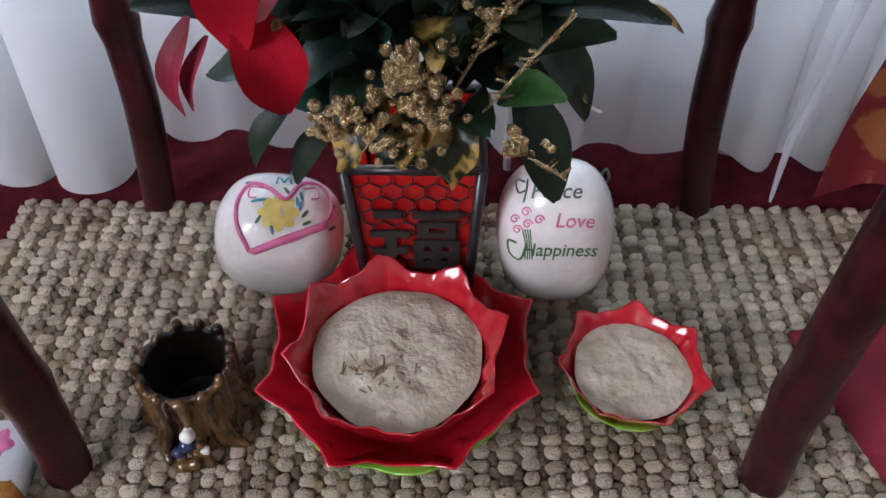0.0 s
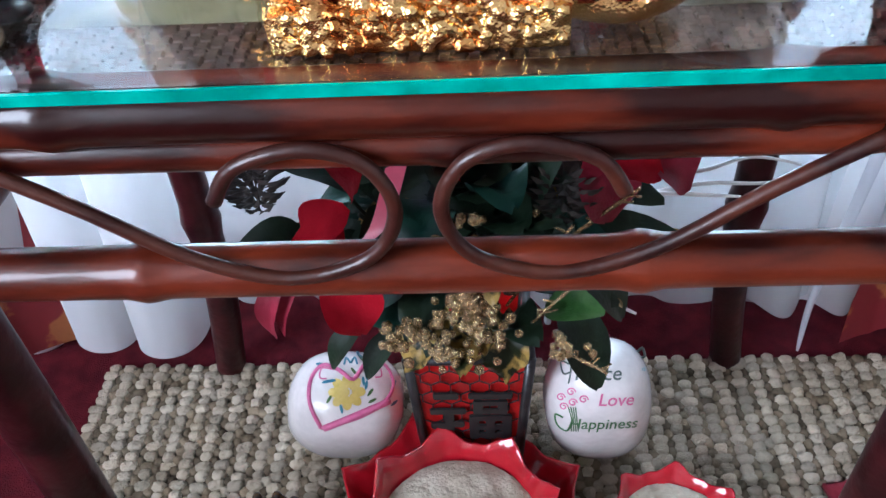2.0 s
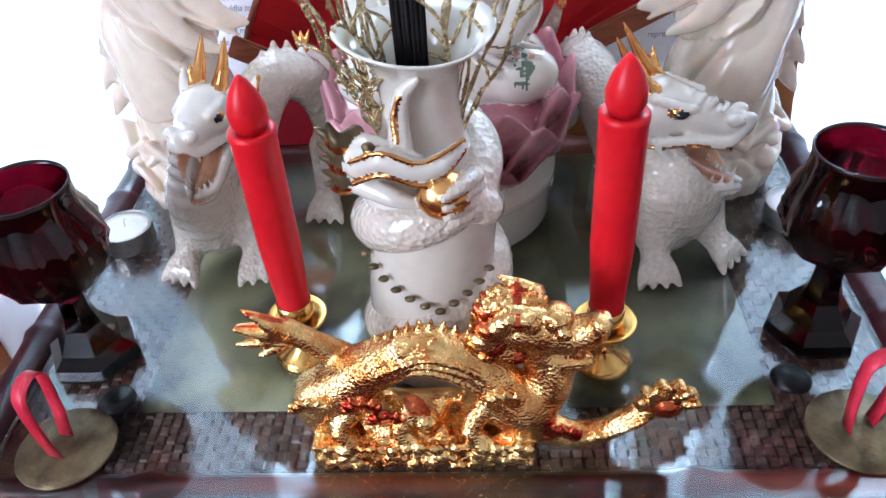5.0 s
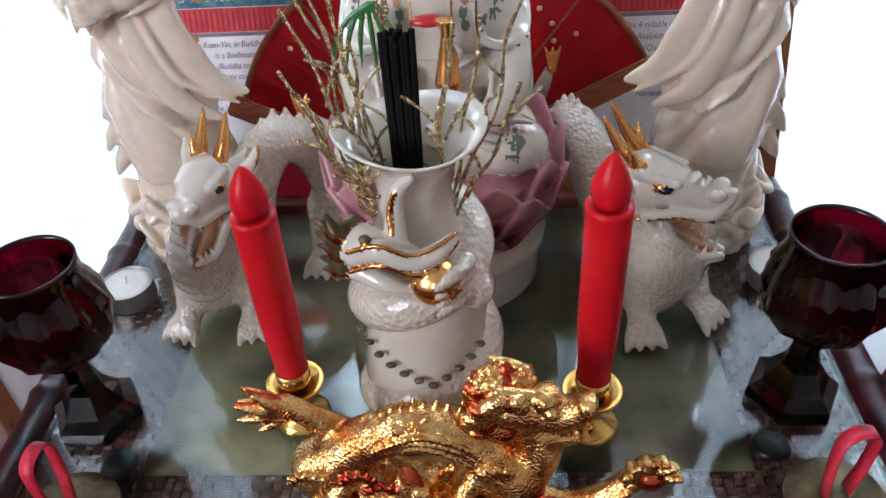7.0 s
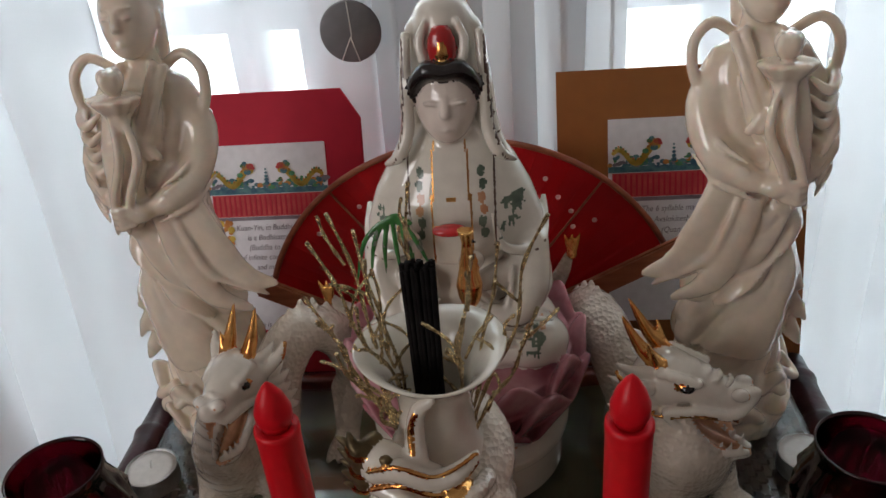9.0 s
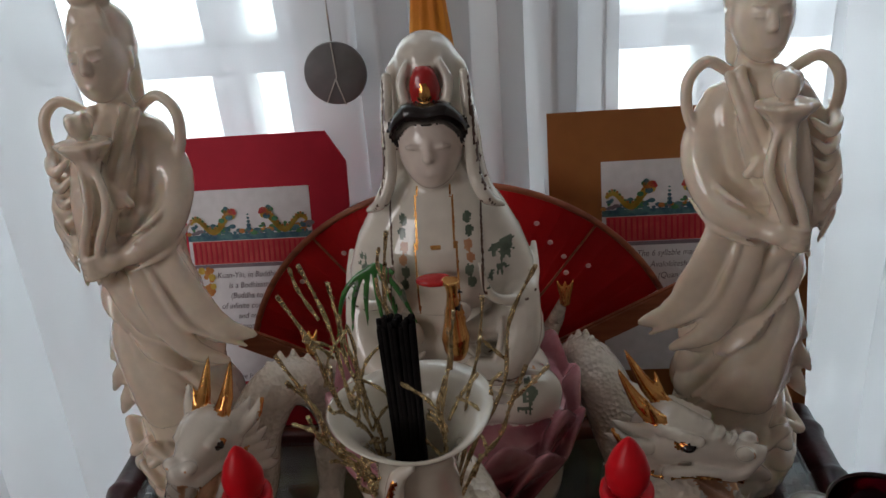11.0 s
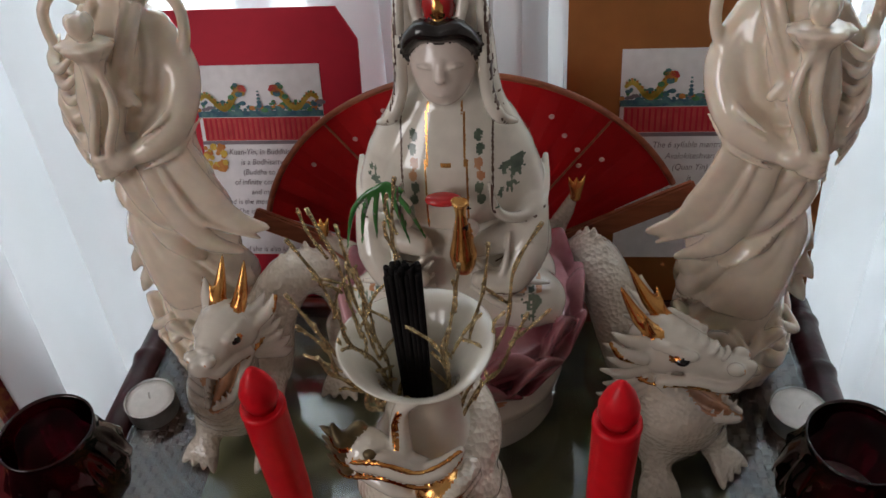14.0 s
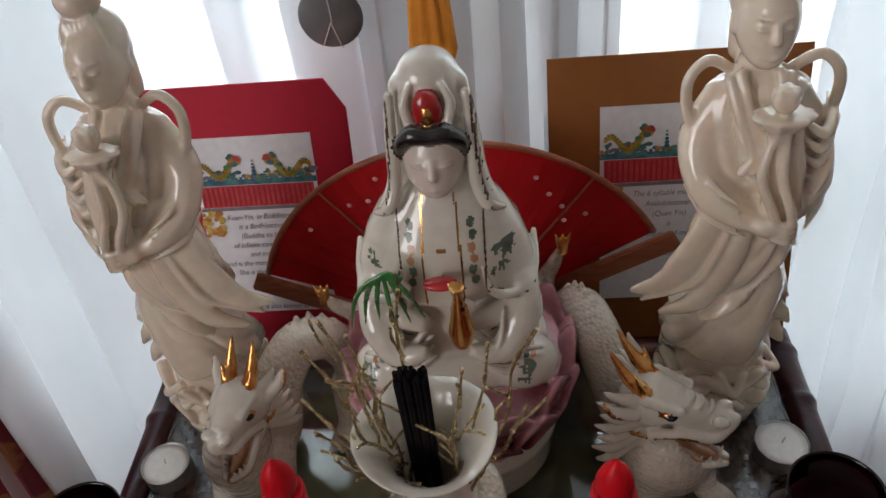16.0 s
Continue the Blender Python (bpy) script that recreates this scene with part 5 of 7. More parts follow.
def twig(base, tip, rnd, side):
    bm = bmesh.new()
    a, b = Vector(base), Vector(tip)
    pts = [a.lerp(b, u) + Vector((rnd.uniform(-.004, .004), rnd.uniform(-.004, .004), rnd.uniform(-.002, .002))) * (1 if 0 < u < 1 else 0) for u in (0, .2, .4, .6, .8, 1)]
    tube(pts, lambda u: .0012 - .0003 * u + .0003 * math.sin(40 * u), 6, bm, 5)
    for k in range(side):
        u = rnd.uniform(.3, .85)
        p = a.lerp(b, u)
        q = p + Vector((rnd.uniform(-.02, .02), rnd.uniform(-.012, .012), rnd.uniform(.008, .026)))
        tube([p, p.lerp(q, .5) + Vector((rnd.uniform(-.003, .003), 0, .002)), q], lambda u: .0009 + .0003 * math.sin(30 * u), 6, bm, 4)
    # glitter flakes
    for k in range(46):
        u = rnd.uniform(.08, 1)
        i = min(4, int(u * 5))
        p = pts[i].lerp(pts[i + 1], u * 5 - i)
        n = Vector((rnd.uniform(-1, 1), rnd.uniform(-1, 1), rnd.uniform(-1, 1))).normalized()
        t1 = n.orthogonal().normalized() * .0013
        t2 = n.cross(t1).normalized() * .0010
        c = p + n * .0011
        bm.faces.new([bm.verts.new(c + t1), bm.verts.new(c + t2), bm.verts.new(c - t1 + n * .0008)])
    ob = part("glitter_twig", bm, GLITTER, smooth=False)
    return tagged(ob, "thin twig covered in gold glitter standing in vase", "twig", "glitter twigs in the vase")


rnd = random.Random(21)
for (tx, tz, ty) in ((-.082, .80, .40), (-.079, .825, .41), (-.070, .835, .42), (-.058, .825, .42), (-.050, .82, .40), (-.072, .80, .38), (-.064, .785, .375), (-.030, .845, .43),
                     (.012, .815, .42), (.036, .835, .41), (.000, .82, .40), (.030, .79, .40), (-.004, .80, .38), (-.055, .80, .39)):
    twig((VX + .012 * (1 if tx > -.024 else -1) + rnd.uniform(-.002, .002), VY + rnd.uniform(-.004, .006), T + .135), (tx, ty, tz), rnd, 3)


def goblet(at, label):
    g = tagged(empty("ruby_goblet", (*at, T)), label, "goblet", "pair of red goblets")
    hexa = [(0, .0), (.0285, .0), (.0295, .003), (.0285, .010), (.021, .016), (.012, .030)]
    bm = lathe(hexa, 6)
    part("foot", bm, RUBY, g, smooth=False)
    part("stem", lathe([(.0122, .0295), (.0095, .040), (.0088, .052), (.0115, .060), (.012, .0625)], 6), RUBY, g, smooth=False)
    out = [(.008, .0600), (.019, .0630), (.0285, .0720), (.0335, .0850), (.0335, .0985), (.0300, .1100), (.0272, .1180), (.0268, .1270), (.0274, .1315), (.0266, .1325), (.0256, .1300), (.0256, .1180), (.0280, .1050), (.0290, .0920), (.0240, .0760), (.014, .0670), (0, .0650)]
    bump = lambda a, i: (1 + (.075 * max(0, math.sin(9 * a + 1.57 * (i % 2))) ** 1.5 + .02 * math.sin(18 * a + i) if 1 < i < 6 else 0), 0)
    cup = part("bowl", lathe(out, 108, petal=bump), RUBY, g)
    part("wax_fill", lathe([(0, .068), (.0140, .0690), (.0220, .0780), (.0230, .0800), (0, .081)], 32), WAX, cup, "white wax filling")
    return g


goblet((0.205, 0.410), "dark ruby red glass goblet with moulded bowl on table")
goblet((-0.247, 0.400), "dark ruby red glass goblet with moulded bowl on table")


def tealight(at):
    t = tagged(empty("tealight", (*at, T)), "white tealight candle in a metal cup on glass", "candle", "tealights")
    part("cup", lathe([(0, 0), (.0188, 0), (.0195, .002), (.0197, .0155), (.0201, .0160), (.0193, .0160), (.0190, .0135), (0, .0134)], 40, petal=lambda a, i: (1 + .008 * math.sin(26 * a), 0)), ALUMINIUM, t)
    wax = part("wax", lathe([(0, .0136), (.0187, .0136), (.0188, .0150), (.014, .0146), (.003, .0150), (0, .0153)], 40), WAX, t)
    part("wick", tube([(0, 0, .015), (.0005, 0, .019), (.0015, 0, .0225)], .0006, 6), PALE, wax)


tealight((-0.265, 0.516))
tealight((0.226, 0.522))


def taper(at, top, label):
    c = tagged(empty("candlestick", (*at, T)), "small brass candlestick with round drip dish", "candlestick", "candlesticks")
    part("foot", lathe([(0, 0), (.0175, 0), (.0185, .002), (.016, .005), (.008, .009), (.0055, .016), (.0075, .020), (.0055, .024), (.009, .027), (0, .0275)], 32), BRASS, c)
    part("dish", lathe([(0, .0276), (.010, .028), (.0170, .030), (.0185, .034), (.0175, .0345), (.012, .0315), (0, .031)], 36), BRASS, c)
    part("socket", lathe([(.0, .0312), (.0085, .0315), (.0105, .036), (.0108, .046), (.0100, .0462), (.0095, .038), (0, .037)], 28), BRASS, c)
    k = tagged(empty("red_candle", (*at, T + .038)), label, "candle", "red candles")
    h = top - T - .038
    part("body", lathe([(0, 0), (.0092, 0), (.0096, .008), (.0118, .05), (.0121, h - .036), (.0125, h - .033), (.0123, h - .030), (.0108, h - .0295), (.0085, h - .0305), (0, h - .0305)], 36), WAX_RED, k)
    part("flame_tip", lathe([(0, h - .0304), (.0075, h - .0302), (.0100, h - .024), (.0101, h - .018), (.0075, h - .010), (.0035, h - .003), (.0008, h), (0, h)], 28), WAX_RED, k, "flame-shaped plastic tip")


taper((-0.110, 0.398), 0.750, "red electric taper candle with flame tip in a candlestick")
taper((0.074, 0.388), 0.758, "red electric taper candle with flame tip in a candlestick")


def ribbon_dish(at, turn):
    d = tagged(empty("bronze_dish", (*at, T)), "round tarnished bronze disc with raised rings", "dish", "bronze discs")
    part("disc", lathe([(0, 0), (.027, 0), (.0285, .0012), (.028, .0026), (.022, .0022), (.0205, .0032), (.015, .0026), (.013, .0038), (.006, .0034), (0, .0036)], 44), BRONZE, d)
    pts = [(-.0080, 0, 0), (-.0100, 0, .018), (-.0108, 0, .036)]
    pts += [(.0105 * math.cos(math.pi * (1 - k / 8)), .0004 * k, .046 + .0095 * math.sin(math.pi * k / 8)) for k in range(9)]
    pts += [(.0108, .004, .036), (.0095, .004, .018), (.0060, .004, 0)]
    bm = bmesh.new()
    L = []
    ct, st = math.cos(turn), math.sin(turn)
    for (x, y, z) in pts:
        L.append([bm.verts.new((ct * x - st * (y + s), st * x + ct * (y + s), max(z, .0) + .0040)) for s in (-.0045, .0045)])
    for a, b in zip(L, L[1:]):
        bm.faces.new((a[0], a[1], b[1], b[0]))
    r = part("ribbon_loop", bm, RIBBON)
    r.location = (*at, T)
    so = r.modifiers.new("thick", "SOLIDIFY")
    so.thickness = .0009
    tagged(r, "looped red ribbon standing on a bronze disc", "ribbon", "ribbon loops")


ribbon_dish((-0.237, 0.326), 1.35)
ribbon_dish((0.207, 0.332), 0.1)
for at in ((-0.2195, 0.360), (0.181, 0.369)):
    g = part("glass_pebble", lathe([(0, 0), (.0095, 0), (.0118, .002), (.0105, .0042), (.006, .0056), (0, .006)], 28), SEA_GLASS)
    g.location = (*at, T)
    tagged(g, "flat round pale green glass pebble on table", "pebble", "glass pebbles")


# ---- fan and pictures behind ----
def fan():
    y0, c, R = 0.645, (-0.018, 0.588), 0.181
    f = tagged(empty("folding_fan", (c[0], y0, c[1])), "open red cloth folding fan with brown wooden guards", "fan")
    a0, a1 = radians(27), radians(163)
    n = 28

    def P(r, a, k=0):
        return (r * math.cos(a), .018 * r / R + (.0020 if k % 2 else 0), r * math.sin(a))
    for k in range(n):
        b0, b1 = a0 + (a1 - a0) * k / n, a0 + (a1 - a0) * (k + 1) / n
        bm = bmesh.new()
        vs = [bm.verts.new(P(r, a, kk)) for r, a, kk in ((.06, b0, k), (R, b0, k), (R, b1, k + 1), (.06, b1, k + 1))]
        bm.faces.new(vs)
        bmesh.ops.solidify(bm, geom=bm.faces[:], thickness=.0006)
        part("pleat", bm, FAN_RED, f, smooth=False)
    part("edge_binding", tube([P(R, a0 + (a1 - a0) * k / 30) for k in range(31)], .0026, 8, n=2), FAN_WOOD, f, "brown edge binding")
    for ex, ez, a in ((-.172, .064, -27), (.170, .090, 208)):
        bm = box((-.006, -.003, -.0095), (.135, .003, .0095), .0015)
        bmesh.ops.rotate(bm, cent=(0, 0, 0), matrix=Matrix.Rotation(radians(-a), 3, "Y"), verts=bm.verts)
        bmesh.ops.translate(bm, vec=(ex, -.004, ez), verts=bm.verts)
        part("guard", bm, FAN_WOOD, f, "brown wooden guard", smooth=False)
    for a in (radians(52), radians(128)):
        part("rib", tube([P(.07, a), P(R - .002, a)], .0010, 6, n=1), FAN_WOOD, f)
    for r, a in ((.150, 118), (.155, 124), (.162, 140), (.150, 60), (.145, 54), (.160, 66), (.135, 50), (.120, 44), (.150, 46), (.165, 112)):
        q = P(r, radians(a))
        part("dot", lathe([(0, 0), (.0022, 0), (.0016, .0008), (0, .001)], 10, at=(0, 0, 0)), WHITE_DOT, f).matrix_local = Matrix.Translation((q[0], q[1] - .0006, q[2])) @ Matrix.Rotation(radians(90), 4, "X")


fan()


def text_mesh(body, size, bold=0.0):
    cu = bpy.data.curves.new("lettering", "FONT")
    cu.body, cu.size, cu.align_x, cu.align_y, cu.offset = body, size, "CENTER", "CENTER", bold
    cu.resolution_u, cu.shear = 3, 0.22
    ob = bpy.data.objects.new("lettering", cu)
    scene.collection.objects.link(ob)
    me = bpy.data.meshes.new_from_object(ob.evaluated_get(bpy.context.evaluated_depsgraph_get()))
    bpy.data.objects.remove(ob)
    return me


def board(name, x0, x1, top, m, chamfer, px0, px1, pz0, pz1, lines, tx, label):
    b = tagged(empty(name, ((x0 + x1) / 2, .6545, T - .008)), label, "picture")
    b.rotation_euler = (radians(-17), 0, 0)
    cx = (x0 + x1) / 2
    bm = bmesh.new()
    ol = [(x0, 0), (x1, 0), (x1, top - chamfer * 1.6), (x1 - chamfer, top), (x0, top)] if chamfer else [(x0, 0), (x1, 0), (x1, top), (x0, top)]
    fr = bm.faces.new([bm.verts.new((x - cx, -.0015, z)) for x, z in ol])
    ex = bmesh.ops.extrude_face_region(bm, geom=[fr])
    bmesh.ops.translate(bm, vec=(0, .003, 0), verts=[v for v in ex["geom"] if isinstance(v, bmesh.types.BMVert)])
    bmesh.ops.recalc_face_normals(bm, faces=bm.faces)
    part("mount", bm, m, b, smooth=False)
    w, h = px1 - px0, pz1 - pz0
    sheet_ob = part("print", box((px0 - cx, -.0024, pz0), (px1 - cx, -.0016, pz1)), PAPER, b, "white printed sheet", smooth=False)
    rnd = random.Random(5)

    def strip(n, u0, v0, u1, v1, mm, lay=.0028, lab=""):
        return part(n, box((px0 - cx + u0 * w, -lay, pz0 + v0 * h), (px0 - cx + u1 * w, -lay + .0003, pz0 + v1 * h)), mm, sheet_ob, lab, smooth=False)
    # printed roof with tile ridges
    strip("printed_ridge", .0, .745, 1, .775, PRINT_BLUE)
    strip("printed_roof", .03, .625, .97, .742, ROOF_RED)
    for k in range(22):
        strip("printed_tile", .04 + k * .0425, .632, .056 + k * .0425, .736, BOARD_RED, .0031)
    strip("printed_eave", .0, .605, 1, .623, INK)
    # coloured ornament along the ridge: two arched bodies, scrolls and waves in small dabs
    bm_of = {}

    def dab(u, v, rad, mm, wide=1.0, lay=None):
        bm2 = bm_of.setdefault(mm.name, (mm, bmesh.new()))[1]
        g = bmesh.ops.create_circle(bm2, cap_ends=True, segments=8, radius=rad)
        bmesh.ops.transform(bm2, matrix=Matrix.Translation((px0 - cx + u * w, -(lay or rnd.uniform(.0027, .0032)), pz0 + v * h)) @ Matrix.Rotation(radians(90), 4, "X") @ Matrix.Diagonal((wide, 1, 1, 1)), verts=g["verts"])
    for k in range(130):
        u = rnd.uniform(0.01, .99)
        v = .777 + (.016 if .42 < u < .58 else .045) * rnd.random()
        dab(u, v, rnd.uniform(.0010, .0022), rnd.choice([PRINT_BLUE, PRINT_BLUE, PRINT_GREEN, INK, PRINT_ORANGE]), rnd.uniform(.8, 2))
    for q in (-1, 1):
        for k in range(36):
            t_ = k / 35
            u = .5 + q * (.13 + .33 * t_)
            v = .835 + .036 * math.sin(t_ * 7.5 + 1.2) - .02 * t_
            dab(u, v, .0034 - .0016 * t_, PRINT_YELLOW, 1.0, .0034)
            if k % 2:
                dab(u, v + .021 - .006 * t_, .0010, PRINT_GREEN if k % 4 == 1 else PRINT_ORANGE, 1.0, .0035)
        for du, dv, rad, mm in ((.155, .885, .0036, PRINT_ORANGE), (.125, .890, .0026, ROOF_RED), (.105, .880, .0016, ROOF_RED), (.170, .905, .0018, PRINT_BLUE), (.185, .893, .0020, PRINT_GREEN), (.150, .860, .0026, PRINT_BLUE), (.215, .845, .0022, PRINT_GREEN)):
            dab(.5 + q * du, dv, rad, mm, 1.3, .0036)
    for k in range(5):
        dab(.5, .80 + .018 * k, .0020 - .0003 * k, PRINT_BLUE, 1.2, .0034)
    for k in range(70):
        u = rnd.choice([rnd.uniform(.0, .17), rnd.uniform(.80, 1.0)])
        v = .47 + .13 * rnd.random()
        mm = rnd.choice([PRINT_ORANGE, PRINT_YELLOW, PRINT_ORANGE])
        bm2 = bm_of.setdefault(mm.name, (mm, bmesh.new()))[1]
        g = bmesh.ops.create_circle(bm2, cap_ends=True, segments=7, radius=rnd.uniform(.0016, .0034))
        bmesh.ops.transform(bm2, matrix=Matrix.Translation((px0 - cx + u * w, -rnd.uniform(.0027, .0034), pz0 + v * h)) @ Matrix.Rotation(radians(90), 4, "X"), verts=g["verts"])
    for mm, bm2 in bm_of.values():
        tagged(part("printed_ornament", bm2, mm, sheet_ob, smooth=False), kind="stuff")
    for i, line in enumerate(lines):
        if line:
            me = text_mesh(line, .0072)
            me.materials.append(INK)
            o = new("text_line", me)
            o.parent = sheet_ob
            o.matrix_local = Matrix.Translation((tx - cx, -.0029, pz0 + h * (.565 - .0535 * i))) @ Matrix.Rotation(radians(90), 4, "X") @ Matrix.Shear("XZ", 4, (0, 0)) @ Matrix.Diagonal((.88, 1, 1, 1))
            if o.dimensions.x > w * 1.05:
                o.scale.x *= w / o.dimensions.x


board("red_picture", -.288, -.106, .258, BOARD_RED, .016, -.2465, -.139, .045, .214,
      ["Kuan-Yin, in Buddhism", "is a Bodhisattva", "(Buddha to be)", "of infinite compassion", "and mercy,", "and is the most popular of all.", "She is the Goddess of", "", "", "", "and she is also known as"], -.196,
      "printed temple picture and verse on a red mount board")
board("brown_picture", .060, .266, .261, BOARD_BROWN, 0, .102, .210, .044, .220,
      ["The 6 syllable mantra of", "Avalokiteshvara", "(Quan Yin)", "is", "Om-ma-ni-pad-me-hum", "", "represents the"], .160,
      "printed temple picture and verse on a brown mount board")


def hanging():
    o = part("orange_tassel", lathe([(0, 0), (.014, .002), (.018, .014), (.016, .040), (.0105, .085), (.007, .14), (.005, .30), (.004, 1.56), (0, 1.56)], 40, petal=lambda a, i: (1 + .16 * math.sin(9 * a), 0)), ORANGE)
    o.location, o.scale = (-.0215, .655, .838), (.82, .45, 1)
    tagged(o, "orange cloth tassel hanging before the white curtain", "tassel")
    d = tagged(empty("round_ornament", (-.1115, .757, .8345)), "round grey disc ornament with pale lines hanging", "ornament")
    part("disc", lathe([(0, -.003), (.0252, -.003), (.0265, 0), (.0252, .003), (0, .003)], 48), GREY_DISC, d).matrix_local = Matrix.Rotation(radians(90), 4, "X")
    part("line", tube([(0, -.0036, .026), (.001, -.0036, .0), (.0, -.0036, -.004)], .0006, 6), PALE, d)
    part("line", tube([(0, -.0036, -.004), (-.010, -.0036, -.024)], .0006, 6, n=1), PALE, d)
    part("line", tube([(0, -.0036, -.004), (.006, -.0036, -.026)], .0006, 6, n=1), PALE, d)
    part("cord", tube([(0, 0, .026), (0, 0, .4), (0, .01, 1.2)], .0008, 6), PALE, d)


hanging()

# ---- under the table ----
RUG_D = surf("brown_jute", (0.17, 0.13, 0.082), (0.28, 0.225, 0.15), 26, 0.95, bump=0.8, bscale=900, spec=0.1, rand=0.42, dist=0.004)
RUG_A = surf("beige_jute", (0.46, 0.385, 0.275), (0.62, 0.54, 0.42), 26, 0.95, bump=1.0, bscale=700, spec=0.05, rand=0.26, dist=0.006)
RUG_B = surf("jute_backing", (0.08, 0.058, 0.038), (0.14, 0.105, 0.07), 60, 0.95, bump=0.8, bscale=700, spec=0.1)
RED_CERAMIC = surf("red_ceramic", (0.36, 0.004, 0.012), (0.48, 0.010, 0.022), 14, 0.16, coat=0.8, bump=0.12, bscale=60)
RED_INNER = surf("pink_red_inner_glaze", (0.42, 0.012, 0.02), (0.54, 0.07, 0.07), 16, 0.18, coat=0.8)
LEAF_GLAZE = surf("leaf_green_glaze", (0.16, 0.36, 0.03), (0.25, 0.46, 0.05), 20, 0.2, coat=0.7)
SAND = surf("pale_ash_sand", (0.38, 0.33, 0.245), (0.54, 0.48, 0.385), 28, 0.95, bump=0.7, bscale=260, spec=0.1, dist=0.003)
ASH = surf("burnt_stick_ends", (0.10, 0.07, 0.03), (0.28, 0.20, 0.10), 90, 0.9)
ROCK_WHITE = surf("white_painted_stone", (0.72, 0.68, 0.66), (0.80, 0.76, 0.74), 20, 0.22, coat=0.6, bump=0.06, bscale=60)
INK_GREEN = surf("dark_green_paint", (0.03, 0.10, 0.03), (0.06, 0.17, 0.05), 60, 0.35)
INK_PINK = surf("pink_paint", (0.55, 0.10, 0.25), (0.65, 0.18, 0.34), 60, 0.35)
INK_GREY = surf("grey_green_paint", (0.06, 0.09, 0.08), (0.13, 0.16, 0.14), 60, 0.35)
INK_YELLOW = surf("yellow_paint", (0.60, 0.45, 0.10), (0.68, 0.54, 0.18), 60, 0.35)
INK_TEAL = surf("teal_paint", (0.04, 0.16, 0.26), (0.08, 0.26, 0.32), 60, 0.35)
PANEL_RED = surf("red_lacquer_panel", (0.62, 0.010, 0.012), (0.70, 0.022, 0.018), 30, 0.35, coat=0.3)
BLACK_METAL = surf("black_metal", (0.010, 0.009, 0.010), (0.02, 0.018, 0.018), 60, 0.4, coat=0.3)
LEAF = surf("dark_silk_leaf", (0.004, 0.013, 0.006), (0.014, 0.032, 0.013), 30, 0.55, bump=0.3, bscale=240)
LEAF_TEAL = surf("teal_silk_leaf", (0.004, 0.026, 0.020), (0.014, 0.055, 0.036), 40, 0.45, bump=0.3, bscale=240)
LEAF_LIGHT = surf("light_silk_leaf", (0.03, 0.085, 0.018), (0.08, 0.16, 0.045), 40, 0.4, bump=0.3, bscale=240)
LEAF_GILT = surf("variegated_gilt_leaf", (0.012, 0.018, 0.006), (0.38, 0.25, 0.06), 48, 0.35, bump=0.3, bscale=240, lo=0.46, hi=0.56)
PETAL = surf("red_silk_petal", (0.28, 0.002, 0.010), (0.42, 0.005, 0.018), 25, 0.8, bump=0.3, bscale=600, spec=0.15)
PETAL_DARK = surf("wine_red_petal", (0.16, 0.004, 0.016), (0.30, 0.012, 0.04), 25, 0.55, bump=0.3, bscale=600)
PINK_RIBBON = surf("pink_satin_ribbon", (0.55, 0.10, 0.16), (0.68, 0.2, 0.26), 20, 0.3)
CONE = surf("dark_pine_cone", (0.03, 0.022, 0.018), (0.09, 0.07, 0.055), 60, 0.8)
WHITE_TWIG = surf("white_painted_twig", (0.62, 0.60, 0.58), (0.74, 0.72, 0.7), 60, 0.7, bump=0.4, bscale=400)
STUMP = surf("brown_gold_glaze", (0.018, 0.008, 0.004), (0.16, 0.085, 0.025), 60, 0.2, coat=0.7, bump=0.5, bscale=110, stretch=(1, 1, .3), metal=0.2)
STUMP_IN = surf("black_brown_inside", (0.006, 0.004, 0.003), (0.014, 0.008, 0.006), 30, 0.35, coat=0.3)
BLUE_DAB = surf("dark_blue_glaze", (0.01, 0.015, 0.05), (0.03, 0.04, 0.12), 60, 0.2, coat=0.6)
VELVET = surf("crimson_velvet", (0.12, 0.003, 0.011), (0.19, 0.006, 0.02), 20, 0.8, bump=0.3, bscale=300)
RUGZ = 0.012


